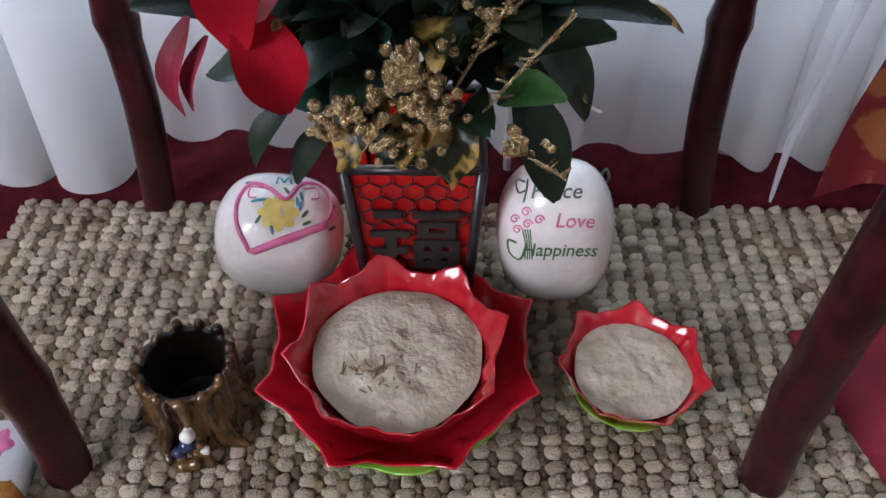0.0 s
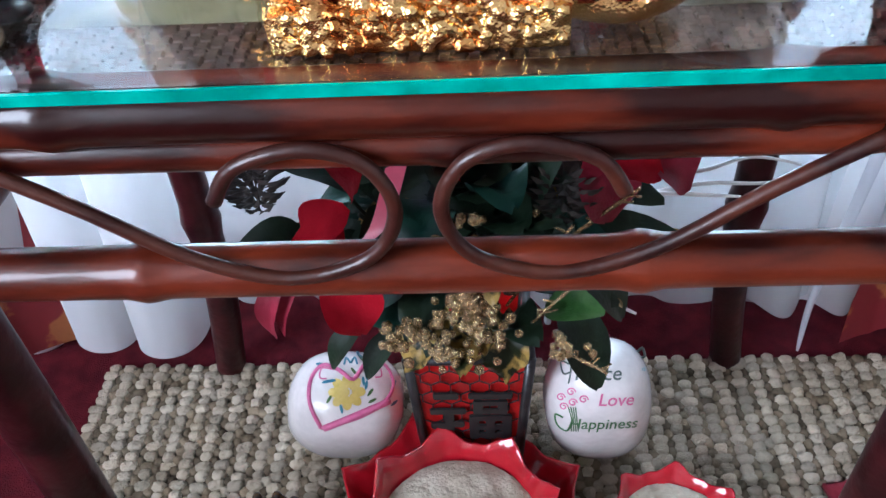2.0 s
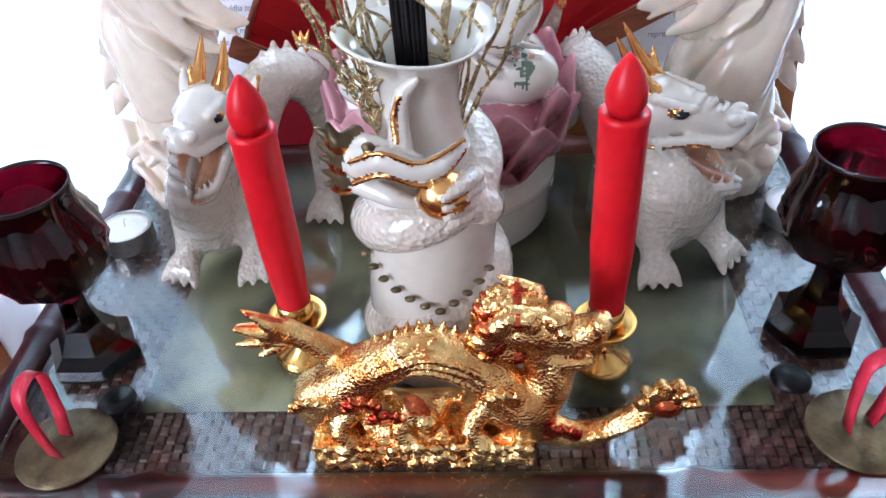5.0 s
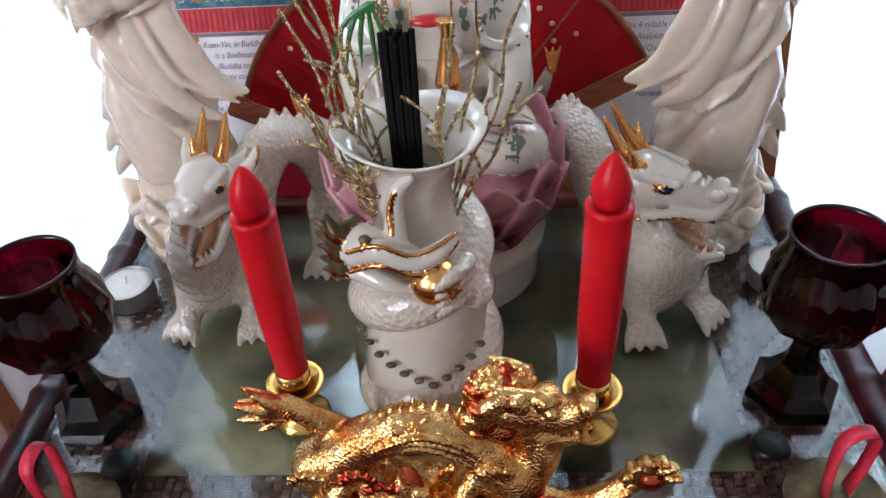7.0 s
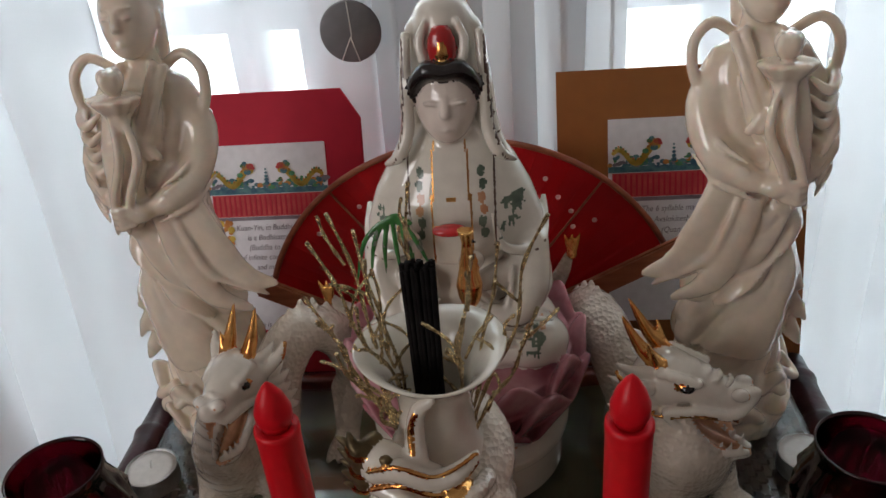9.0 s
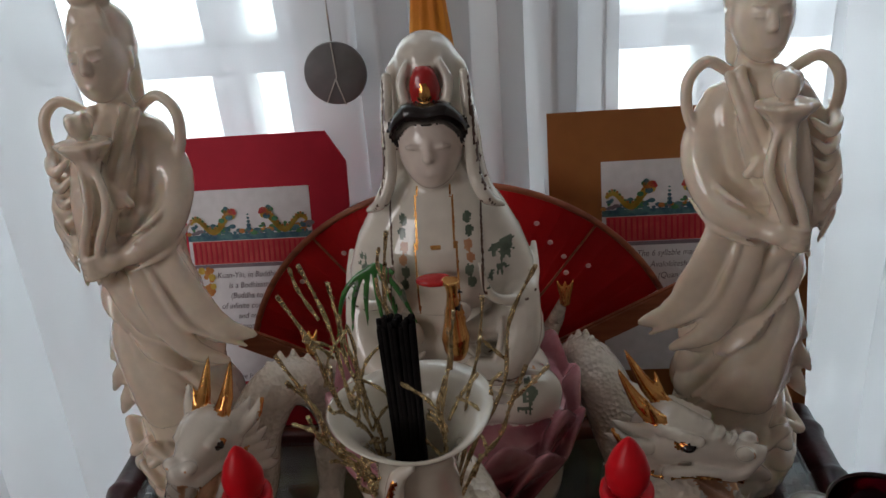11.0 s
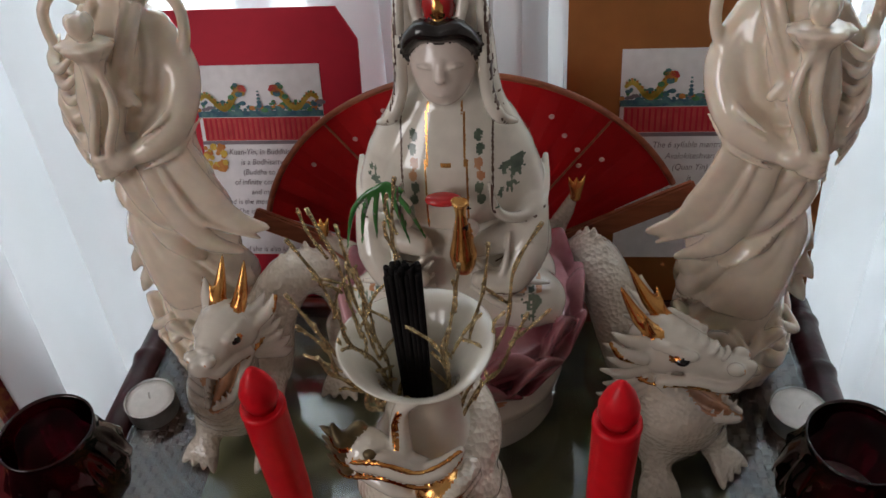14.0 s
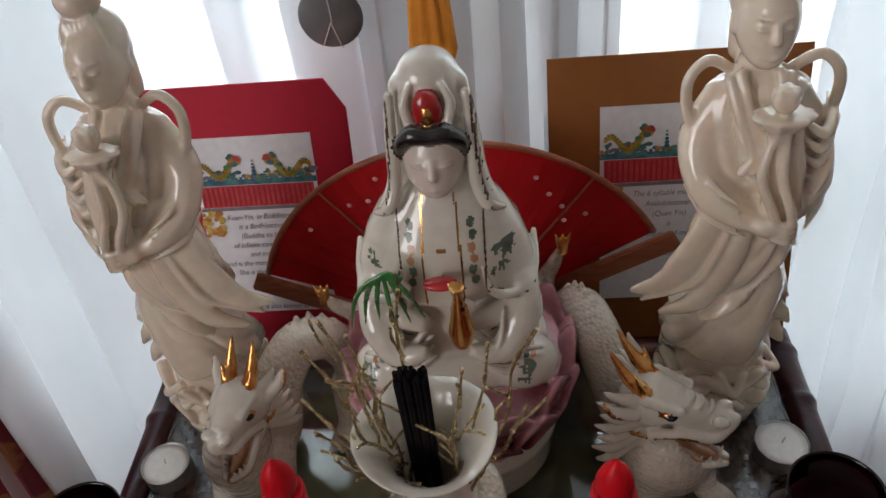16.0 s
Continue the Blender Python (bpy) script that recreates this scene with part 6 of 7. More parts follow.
def lotus_bowl(at, z0, R, H, n, label, turn=0.0, sand=0.0, green=True, group="lotus bowls"):
    b = tagged(empty("lotus_bowl", (*at, z0)), label, "bowl", group)

    def pet(w):
        def f(a, i):
            q = (n * (a - turn) / (2 * math.pi)) % 1.0
            c = abs(2 * q - 1)
            tip = c ** 2.2
            return 1 + w[i] * (.15 * tip - .04 + .012 * math.sin(2 * n * a + 1)), H * w[i] * (.17 * tip - .04 + .03 * math.sin(3 * a + 1) + .02 * math.sin(n * 3 * a))
        return f
    prof = [(0, .004), (R * .42, .0), (R * .46, H * .05), (R * .62, H * .22), (R * .80, H * .50), (R * .93, H * .80), (R * .995, H * .98), (R, H), (R * .975, H * .985), (R * .90, H * .82), (R * .77, H * .55), (R * .58, H * .30), (R * .3, H * .17), (0, H * .16)]
    w = [0, 0, .1, .35, .65, .9, 1, 1, 1, .9, .65, .35, .1, 0]
    bm = lathe(prof, n * 12, petal=pet(w))
    for f in bm.faces:
        c = f.calc_center_median()
        f.material_index = 1 if f.normal.z > .25 and math.hypot(c.x, c.y) < R * .8 and c.z > H * .2 else 0
    bm.normal_update()
    part("bowl", bm, [RED_CERAMIC, RED_INNER], b)
    if green:
        gp = [(0, .002), (R * .40, -.0005), (R * .55, H * .08), (R * .74, H * .30), (R * .86, H * .46), (R * .84, H * .47), (R * .66, H * .26)]
        gw = [0, 0, .1, .5, 1, 1, .5]
        part("leaf_base", lathe(gp, n * 10, petal=lambda a, i: (1 + gw[i] * .12 * (abs(math.cos(n * (a - turn) / 2 + .8)) - .4), H * .20 * gw[i] * (abs(math.cos(n * (a - turn) / 2 + .8)) - .5))), LEAF_GLAZE, b, "green leaf-shaped base")
    if sand:
        bm = bmesh.new()
        N = 72
        rr = [k / 22 for k in range(23)]
        rnd = random.Random(int(R * 1e4))
        ph = [rnd.uniform(0, 6) for _ in range(6)]
        rings = []
        for q in rr:
            ring = []
            for k in range(N if q else 1):
                a = 2 * math.pi * k / N
                edge_r = sand * (1 + .012 * math.sin(n * (a - turn)) + .02 * math.sin(3 * a + ph[3]))
                x, y = edge_r * q * math.cos(a), edge_r * q * math.sin(a)
                p = Vector((x, y, ph[0] * .1))
                lump = .0040 * noise.noise(p * 55) + .0032 * abs(noise.noise(p * 95 + Vector((3, 1, 0)))) + .0012 * noise.noise(p * 260)
                ring.append(bm.verts.new((x, y, H * .80 + lump * (1 - .5 * q ** 6) - .003 * q ** 5)))
            rings.append(ring)
        for p, q in zip(rings, rings[1:]):
            for k in range(N):
                l = (k + 1) % N
                bm.faces.new(list(dict.fromkeys([p[k % len(p)], q[k], q[l], p[l % len(p)]])))
        part("sand", bm, SAND, b, "pale grey sand filling")
    return b


lotus_bowl((-.031, .383), RUGZ + .004, .104, .062, 8, "large red lotus bowl with green leaf base on rug", turn=.39)
lotus_bowl((-.031, .366), RUGZ + .017, .078, .082, 8, "red lotus bowl of pale sand set in larger bowl", turn=.2, sand=.0655, green=False)
lotus_bowl((.157, .384), RUGZ + .004, .0565, .046, 7, "small red lotus bowl filled with sand on rug", turn=.5, sand=.0475)


def burnt_ends():
    rnd = random.Random(9)
    bm = bmesh.new()
    for k in range(60):
        a, r = rnd.uniform(0, 6.28), rnd.uniform(0, .022) ** 1
        p = Vector((-.045 + r * 1.3 * math.cos(a), .347 + r * .8 * math.sin(a), RUGZ + .083))
        d = Vector((rnd.uniform(-1, 1), rnd.uniform(-1, 1), rnd.uniform(.05, .5))).normalized() * rnd.uniform(.004, .009)
        tube([p, p + d], .0006, 5, bm, 1)
    tube([(-.040, .352, RUGZ + .08), (-.040, .352, RUGZ + .098)], .0008, 6, bm, 1)
    tagged(part("burnt_incense_ends", bm, ASH), "burnt incense stick ends in the sand", "incense", kind="stuff")


burnt_ends()


def stone(name, c, r, tilt, label):
    s = tagged(empty(name, (c[0], c[1], RUGZ)), label, "stone", "painted stones")
    bm = bmesh.new()
    bmesh.ops.create_icosphere(bm, subdivisions=4, radius=1)
    m = Matrix.Rotation(radians(tilt[0]), 3, "X") @ Matrix.Rotation(radians(tilt[1]), 3, "Y")
    for v in bm.verts:
        p = v.co.copy()
        k = (abs(p.x) ** 2.5 + abs(p.y) ** 2.5 + abs(p.z) ** 2.5) ** (-1 / 2.5)
        p = p * k * (1 + .03 * noise.noise(p * 1.7))
        v.co = m @ Vector((p.x * r[0], p.y * r[1], p.z * r[2]))
    lo = min(v.co.z for v in bm.verts)
    for v in bm.verts:
        v.co.z -= lo
    ctr = Vector((0, 0, -lo))
    bm.normal_update()
    tris = bm.copy()
    bmesh.ops.triangulate(tris, faces=tris.faces[:])
    part("stone", bm, ROCK_WHITE, s)
    n = Vector((-c[0], -.475, .515)).normalized()
    U = Vector((1, 0, 0))
    U = (U - n * U.dot(n)).normalized()
    V = n.cross(U)
    T3 = [[l.vert.co.copy() for l in f.loops] for f in tris.faces if f.normal.dot(n) > -.1]
    tris.free()
    from_poly = np.array([[tuple(q) for q in t] for t in T3])

    def drop(u, v, lift=.0005):
        """The point of the stone's front under (u, v)."""
        o = np.array(ctr + U * u + V * v + n * .5)
        d = -np.array(n)
        e1, e2 = from_poly[:, 1] - from_poly[:, 0], from_poly[:, 2] - from_poly[:, 0]
        h = np.cross(d, e2)
        a = (e1 * h).sum(1)
        a = np.where(np.abs(a) < 1e-12, 1e-12, a)
        w = o - from_poly[:, 0]
        uu = (w * h).sum(1) / a
        q = np.cross(w, e1)
        vv = (q @ d) / a
        t = (e2 * q).sum(1) / a
        ok = (uu >= -1e-6) & (vv >= -1e-6) & (uu + vv <= 1 + 1e-6)
        return Vector(o + d * (t[ok].min() if ok.any() else .45)) + n * lift

    def words(body, u, v, width, m_, name_="lettering"):
        me = text_mesh(body, .02, .0002)
        xs = [w.co.x for w in me.vertices]
        k = width / (max(xs) - min(xs))
        bm2 = bmesh.new()
        bm2.from_mesh(me)
        bmesh.ops.subdivide_edges(bm2, edges=[e for e in bm2.edges if e.calc_length() * k > .004], cuts=1)
        for w in bm2.verts:
            w.co = drop(u + w.co.x * k, v + w.co.y * k)
        part(name_, bm2, m_, s, smooth=False)

    def line(pts, wd, m_, name_="painted_line", closed=False):
        pts = [Vector((a, b, 0)) for a, b in pts]
        path = smooth_path(pts + ([pts[0]] if closed else []), 5)
        part(name_, tube([drop(p.x, p.y, wd * .1) for p in path], wd, 6, n=1), m_, s)

    def blob(u, v, ru, rv, m_, name_="painted_dab", lift=.0004, rot=0.0):
        bm2 = bmesh.new()
        cs, sn = math.cos(rot), math.sin(rot)
        ring = [bm2.verts.new(drop(u + ru * math.cos(a) * cs - rv * math.sin(a) * sn, v + ru * math.cos(a) * sn + rv * math.sin(a) * cs, lift)) for a in [6.2832 * k / 14 for k in range(14)]]
        cv = bm2.verts.new(drop(u, v, lift))
        for k in range(14):
            bm2.faces.new((cv, ring[k], ring[(k + 1) % 14]))
        part(name_, bm2, m_, s, smooth=False)
    return words, line, blob


words, line, blob = stone("painted_stone", (-.143, .500, .072), (.056, .048, .070), (24, 14), "white painted stone with pink heart and yellow flower")
heart = [(-.030, -.030), (-.041, -.004), (-.040, .020), (-.028, .035), (-.012, .030), (.002, .020), (.016, .036), (.034, .034), (.043, .016), (.036, -.002), (.010, -.018)]
hc = (.003, .012)
line([(hc[0] + a * .9, hc[1] + b * .85) for a, b in heart], .0021, INK_PINK, "painted_heart", True)
line([(hc[0] + .034, hc[1] - .004), (hc[0] + .006, hc[1] - .014), (hc[0] - .024, hc[1] - .026)], .0034, INK_PINK, "painted_heart")
for k in range(8):
    a = k * math.pi / 4
    blob(hc[0] - .004 + .0105 * math.cos(a), hc[1] + .006 + .0095 * math.sin(a), .0064, .0044, INK_YELLOW, "painted_petal", .0005, a)
blob(hc[0] - .006, hc[1] + .006, .0045, .0042, INK_YELLOW, "painted_flower_centre", .0009)
rnd = random.Random(31)
for k in range(22):
    a = rnd.uniform(0, 6.28)
    r = rnd.uniform(.016, .026) if k < 10 else rnd.uniform(.038, .042)
    if k >= 10 and math.sin(a) < -.3:
        continue
    blob(hc[0] + r * math.cos(a), hc[1] + .004 + r * .85 * math.sin(a), .0042, .0014, INK_TEAL if k % 3 else LEAF_LIGHT, "painted_leaf", .0006, a + .8)
for q in (-1, 1):
    line([(hc[0] + q * .016, hc[1] + .026), (hc[0] + q * .026, hc[1] + .027), (hc[0] + q * .028, hc[1] + .019), (hc[0] + q * .022, hc[1] + .018)], .0008, INK_PINK)
    line([(hc[0] + q * .006, hc[1] + .030), (hc[0] + q * .004, hc[1] + .036), (hc[0], hc[1] + .031)], .001, INK_TEAL)

words, line, blob = stone("lettered_stone", (.097, .484, .088), (.049, .044, .094), (18, -6), "white painted stone with coloured hand lettering on rug")
words("Peace", .001, .030, .038, INK_GREY)
words("Love", .0150, .008, .029, INK_PINK)
words("Happiness", .004, -.014, .058, INK_GREEN)
for a, b in ((-.030, .010), (-.021, .015), (-.020, .006), (-.011, .009), (-.028, .002)):
    line([(a + .0040 * math.cos(k * .9) * (1 - k / 12), b + .0036 * math.sin(k * .9) * (1 - k / 12)) for k in range(10)], .0007, INK_PINK, "painted_rose")
for k in range(4):
    line([(-.024 + .002 * k, .002), (-.022 + .0015 * k, -.009), (-.023 + .002 * k, -.021)], .0006, INK_GREEN, "painted_stem")
line([(-.029, -.008), (-.036, -.006), (-.035, -.016), (-.027, -.021), (-.022, -.012)], .0011, INK_GREEN, "painted_swirl")
line([(-.022, .038), (-.029, .040), (-.027, .030), (-.020, .032)], .0009, INK_GREY, "painted_swirl")
line([(-.020, .040), (-.021, .030), (-.023, .022)], .0009, INK_GREY, "painted_swirl")
line([(.036, .046), (.040, .050), (.042, .043), (.039, .041)], .001, INK_GREY, "painted_swirl")
blob(.041, .032, .003, .0014, INK_TEAL)


def planter():
    cx, y0, y1, zb, zt = -.0195, .446, .545, RUGZ, .212
    p = tagged(empty("lantern_planter", (cx, (y0 + y1) / 2, RUGZ)), "red panel planter with black frame and lucky character", "planter")
    wt, wb = .0505, .040
    W = lambda z: wb + (wt - wb) * (z / (zt - zb))
    H = zt - zb
    d = (y1 - y0) / 2
    front = None
    for (sx, sy) in ((0, -1), (0, 1), (-1, 0), (1, 0)):
        bm = bmesh.new()
        vs = []
        for z in (.010, H - .004):
            k = W(z) / wt
            for q in (-1, 1):
                vs.append(bm.verts.new((q * W(z) * .96 if sy else sx * W(z) * .97, sy * d * k * .97 if sy else q * d * k * .96, z)))
        bm.faces.new((vs[0], vs[1], vs[3], vs[2]))
        bmesh.ops.solidify(bm, geom=bm.faces[:], thickness=.002)
        face = part("panel", bm, PANEL_RED, p, smooth=False)
        front = face if sy == -1 else front
    for q in (-1, 1):
        for r in (-1, 1):
            part("corner_post", tube([(q * W(0), r * d * W(0) / wt, 0), (q * W(H), r * d, H)], .0045, 8, n=1), BLACK_METAL, p)
    for z in (.010, H - .002):
        k = W(z) / wt
        pts = [(-W(z), -d * k, z), (W(z), -d * k, z), (W(z), d * k, z), (-W(z), d * k, z), (-W(z), -d * k, z)]
        for a, b in zip(pts, pts[1:]):
            part("rim_bar", tube([a, b], .004, 8, n=1), BLACK_METAL, p)
    part("bottom", box((-wb, -d * .76, .004), (wb, d * .76, .008)), BLACK_METAL, p, smooth=False)
    # wire lattice over the front
    bm = bmesh.new()
    s = .0095
    fy = lambda z: -d * W(z) / wt - .001
    rows = int(H / (s * 1.5))
    for j in range(rows):
        for i in range(-5, 6):
            x = (i + (.5 if j % 2 else 0)) * s * 1.73
            z = .014 + j * s * 1.5
            if abs(x) > W(z) - .006 or z > H - .012:
                continue
            c = [(x, fy(z), z), (x, fy(z), min(H - .004, z + s)), (x + s * .866, fy(z), min(H - .004, z + 1.5 * s)), (x - s * .866, fy(z), min(H - .004, z + 1.5 * s))]
            tube([c[0], c[1]], .0007, 5, bm, 1), tube([c[1], c[2]], .0007, 5, bm, 1), tube([c[1], c[3]], .0007, 5, bm, 1)
    part("wire_lattice", bm, BLACK_METAL, front, "black wire lattice")
    # the painted character, stroke by stroke
    S = [(-.030, .150, -.012, .156), (-.034, .128, -.006, .133), (-.022, .085, -.017, .130), (-.034, .106, -.022, .112), (-.017, .108, -.008, .113),
         (.000, .150, .034, .155), (.004, .128, .030, .132), (.004, .140, .030, .144), (.004, .128, .009, .144), (.025, .128, .030, .144),
         (.000, .090, .005, .122), (.029, .090, .034, .122), (.000, .117, .034, .122), (.000, .103, .034, .108), (.000, .090, .034, .095), (.0145, .090, .0195, .120)]
    for x0, z0, x1, z1 in S:
        z = (z0 + z1) / 2
        part("brush_stroke", box((x0 - .002, fy(z) - .0030, z0 - .0020), (x1 + .002, fy(z) - .0008, z1 + .0020), .0010), BLACK_METAL, front, smooth=False)


planter()


def leaf(parent, base, tip, width, m, curl=.15, name="leaf", wave=0.0, up=(0, -.35, 1), n=9):
    base, tip = Vector(base), Vector(tip)
    d = tip - base
    L = d.length
    nrm = Vector(up)
    nrm = (nrm - d * nrm.dot(d) / (L * L)).normalized()
    side = d.cross(nrm).normalized()
    bm = bmesh.new()
    rows = []
    for i in range(n + 1):
        u = i / n
        w = width * math.sin(math.pi * min(1, u * .93 + .04)) ** .75 * (1 - .25 * u)
        c = base + d * u + nrm * (curl * L * math.sin(math.pi * u))
        rows.append([bm.verts.new(c + side * (w * s) + nrm * (abs(s) * w * .35 + wave * width * math.sin(9 * u + 3 * s))) for s in (-1, -.5, 0, .5, 1)])
    for a, b in zip(rows, rows[1:]):
        for k in range(4):
            bm.faces.new((a[k], a[k + 1], b[k + 1], b[k]))
    return part(name, bm, m, parent)


def arrangement():
    o = (-.02, .485, .205)
    g = tagged(empty("flower_arrangement", o), "silk arrangement of red petals, dark leaves, gold berries and twigs", "flowers")
    loc = lambda p: Vector(p) - Vector(o)
    rnd = random.Random(12)
    c = Vector((-.02, .47, .23))
    L = lambda b, t, w, m, **k: leaf(g, loc(b), loc(t), w, m, **k)
    # foam and stems
    part("foam", lathe([(0, -.05), (.030, -.05), (.032, -.02), (.025, -.008), (0, -.004)], 20), LEAF, g, "dark foam block")
    for k in range(16):
        a = rnd.uniform(0, 6.28)
        r = rnd.uniform(.05, .12)
        part("stem", tube([loc(c), loc(c + Vector((r * .5 * math.cos(a), r * .4 * math.sin(a), .08))), loc(c + Vector((r * math.cos(a), r * .7 * math.sin(a), .12 + .06 * rnd.random())))], .0016, 6), LEAF, g)
    # deep foliage
    for k in range(170):
        a = rnd.uniform(0, 6.28)
        r = rnd.uniform(.01, .075)
        b = c + Vector((r * math.cos(a), r * .6 * math.sin(a), rnd.uniform(.03, .17)))
        t = b + Vector((math.cos(a) * rnd.uniform(.03, .075), math.sin(a) * rnd.uniform(.02, .05), rnd.uniform(-.03, .05)))
        L(b, t, rnd.uniform(.013, .024), rnd.choice([LEAF, LEAF, LEAF, LEAF, LEAF, LEAF_TEAL, LEAF_GILT]), curl=rnd.uniform(.05, .25), wave=.12)
    # named large leaves
    L((.050, .440, .290), (.082, .418, .207), .022, LEAF, curl=.06)
    L((.052, .448, .330), (.098, .440, .262), .020, LEAF, curl=.12)
    L((.038, .430, .285), (.078, .41, .300), .017, LEAF_LIGHT, curl=.15)
    L((.040, .44, .31), (.105, .425, .335), .024, LEAF, curl=.2)
    L((.04, .45, .34), (.14, .44, .335), .018, LEAF, curl=.1, name="leaf")
    L((-.07, .44, .26), (-.10, .425, .215), .012, LEAF)
    L((-.092, .42, .290), (-.122, .412, .243), .011, LEAF)
    L((-.12, .43, .345), (-.175, .42, .355), .022, LEAF, curl=.2)
    L((.010, .430, .285), (.008, .412, .226), .020, LEAF_GILT, wave=.3, curl=.1)
    L((-.035, .430, .290), (-.066, .412, .240), .020, LEAF_GILT, wave=.3, curl=.1)
    L((.000, .43, .295), (-.020, .41, .250), .018, LEAF_GILT, wave=.3, curl=.1)
    L((-.05, .43, .33), (-.085, .42, .30), .016, LEAF_TEAL)
    L((-.05, .43, .35), (-.10, .42, .345), .014, LEAF_TEAL)
    L((-.03, .44, .40), (-.045, .43, .455), .018, LEAF_TEAL, curl=.1)
    L((.02, .44, .37), (.05, .43, .44), .024, LEAF, curl=.1)
    L((.00, .45, .36), (.01, .44, .43), .022, LEAF, curl=.1)
    # red petals
    for b, t, w, m in (((-.106, .405, .366), (-.090, .395, .300), .023, PETAL), ((-.100, .41, .40), (-.112, .395, .340), .022, PETAL), ((-.09, .41, .40), (-.118, .40, .375), .020, PETAL), ((-.085, .41, .41), (-.10, .40, .45), .018, PETAL),
                       ((-.136, .40, .362), (-.152, .395, .298), .010, PETAL_DARK), ((-.128, .40, .35), (-.144, .39, .305), .006, PETAL_DARK),
                       ((-.02, .43, .41), (-.005, .42, .46), .022, PETAL), ((-.015, .43, .42), (-.045, .42, .465), .022, PETAL), ((.06, .43, .42), (.075, .42, .375), .024, PETAL_DARK), ((.065, .43, .42), (.105, .42, .41), .024, PETAL), ((.06, .435, .42), (.05, .42, .47), .022, PETAL_DARK), ((.07, .43, .43), (.10, .42, .46), .020, PETAL),
                       ((.10, .44, .42), (.125, .43, .39), .022, PETAL_DARK), ((.10, .44, .425), (.145, .43, .425), .022, PETAL_DARK), ((.105, .44, .43), (.125, .43, .465), .020, PETAL_DARK)):
        L(b, t, w, m, curl=.18, name="petal", wave=.08)
    bm = bmesh.new()
    pth = smooth_path([loc(p) for p in ((-.055, .40, .44), (-.068, .395, .40), (-.082, .39, .385), (-.10, .395, .36))], 6)
    R = [[bm.verts.new(p + Vector((q * .007, 0, q * .003))) for q in (-1, 1)] for p in pth]
    for a, b in zip(R, R[1:]):
        bm.faces.new((a[0], a[1], b[1], b[0]))
    part("ribbon", bm, PINK_RIBBON, g, "pink satin ribbon")
    # gold berries
    for bx, by, bz, n, s in ((-.012, .398, .335, 26, .022), (-.014, .394, .322, 34, .024), (-.006, .392, .305, 30, .022), (-.042, .396, .296, 22, .017), (-.070, .400, .285, 16, .014), (-.060, .40, .300, 12, .013), (-.028, .394, .275, 20, .018), (.052, .408, .268, 10, .012), (-.10, .40, .36, 9, .012), (-.02, .40, .395, 12, .016), (.03, .405, .36, 10, .014)):
        bm = bmesh.new()
        for k in range(n):
            q = loc((bx + rnd.gauss(0, s * .5), by + rnd.gauss(0, s * .4), bz + rnd.gauss(0, s * .5)))
            w = bmesh.ops.create_icosphere(bm, subdivisions=1, radius=rnd.uniform(.0028, .0050))
            bmesh.ops.translate(bm, vec=q, verts=w["verts"])
        part("berry_spray", bm, GLITTER, g, "glittering gold berries", smooth=False)
    for b, t in (((.02, .42, .27), (.075, .40, .365)), ((.01, .42, .30), (.05, .40, .39)), ((.05, .42, .25), (.085, .41, .235)), ((.02, .42, .33), (.09, .41, .41))):
        bm = bmesh.new()
        tube([loc(b), loc((Vector(b) + Vector(t)) / 2 + Vector((0, -.004, .006))), loc(t)], .0012, 6, bm)
        for k in range(12):
            u = .15 + .07 * k
            p = loc(Vector(b).lerp(Vector(t), u))
            q = p + Vector((rnd.uniform(-.010, .010), rnd.uniform(-.006, .004), rnd.uniform(.0, .010)))
            tube([p, q], .0009, 5, bm, 1)
        part("glitter_spray", bm, GLITTER, g, "gold glitter spray", smooth=False)
    # pine cones
    for q in ((-.150, .43, .405), (.045, .425, .395)):
        bm = bmesh.new()
        for k in range(70):
            u = k / 70
            a = k * 2.4
            r = .016 * math.sin(math.pi * (u * .85 + .1)) + .004
            b = loc(Vector(q) + Vector((0, -.006, .018 - .036 * u)))
            d = Vector((math.cos(a), math.sin(a), .35))
            s_ = Vector((-math.sin(a), math.cos(a), 0))
            bm.faces.new([bm.verts.new(b + d * .2 * r), bm.verts.new(b + d * r + s_ * .0035), bm.verts.new(b + d * r * 1.25 + Vector((0, 0, .002))), bm.verts.new(b + d * r - s_ * .0035)])
        part("pine_cone", bm, CONE, g, "dark pine cone", smooth=False)
    # bare white twigs
    for pts in (((.08, .47, .37), (.15, .49, .362), (.19, .50, .366), (.226, .50, .358)), ((.08, .47, .35), (.15, .49, .350), (.20, .50, .342), (.232, .50, .345)), ((.10, .47, .36), (.16, .49, .340), (.188, .50, .330)), ((.12, .48, .385), (.17, .49, .392), (.20, .50, .385)),
                ((.05, .45, .30), (.095, .445, .272), (.108, .44, .268)), ((-.14, .46, .40), (-.19, .47, .395), (-.205, .475, .40)), ((-.15, .46, .41), (-.185, .47, .42), (-.20, .47, .43))):
        part("white_twig", tube([loc(p) for p in pts], lambda u: .0020 - .0011 * u, 6), WHITE_TWIG, g, "bare white twig")
    L((.075, .44, .295), (.097, .44, .275), .006, LEAF_GILT)
    L((.11, .45, .34), (.150, .445, .325), .006, LEAF_GILT)


arrangement()


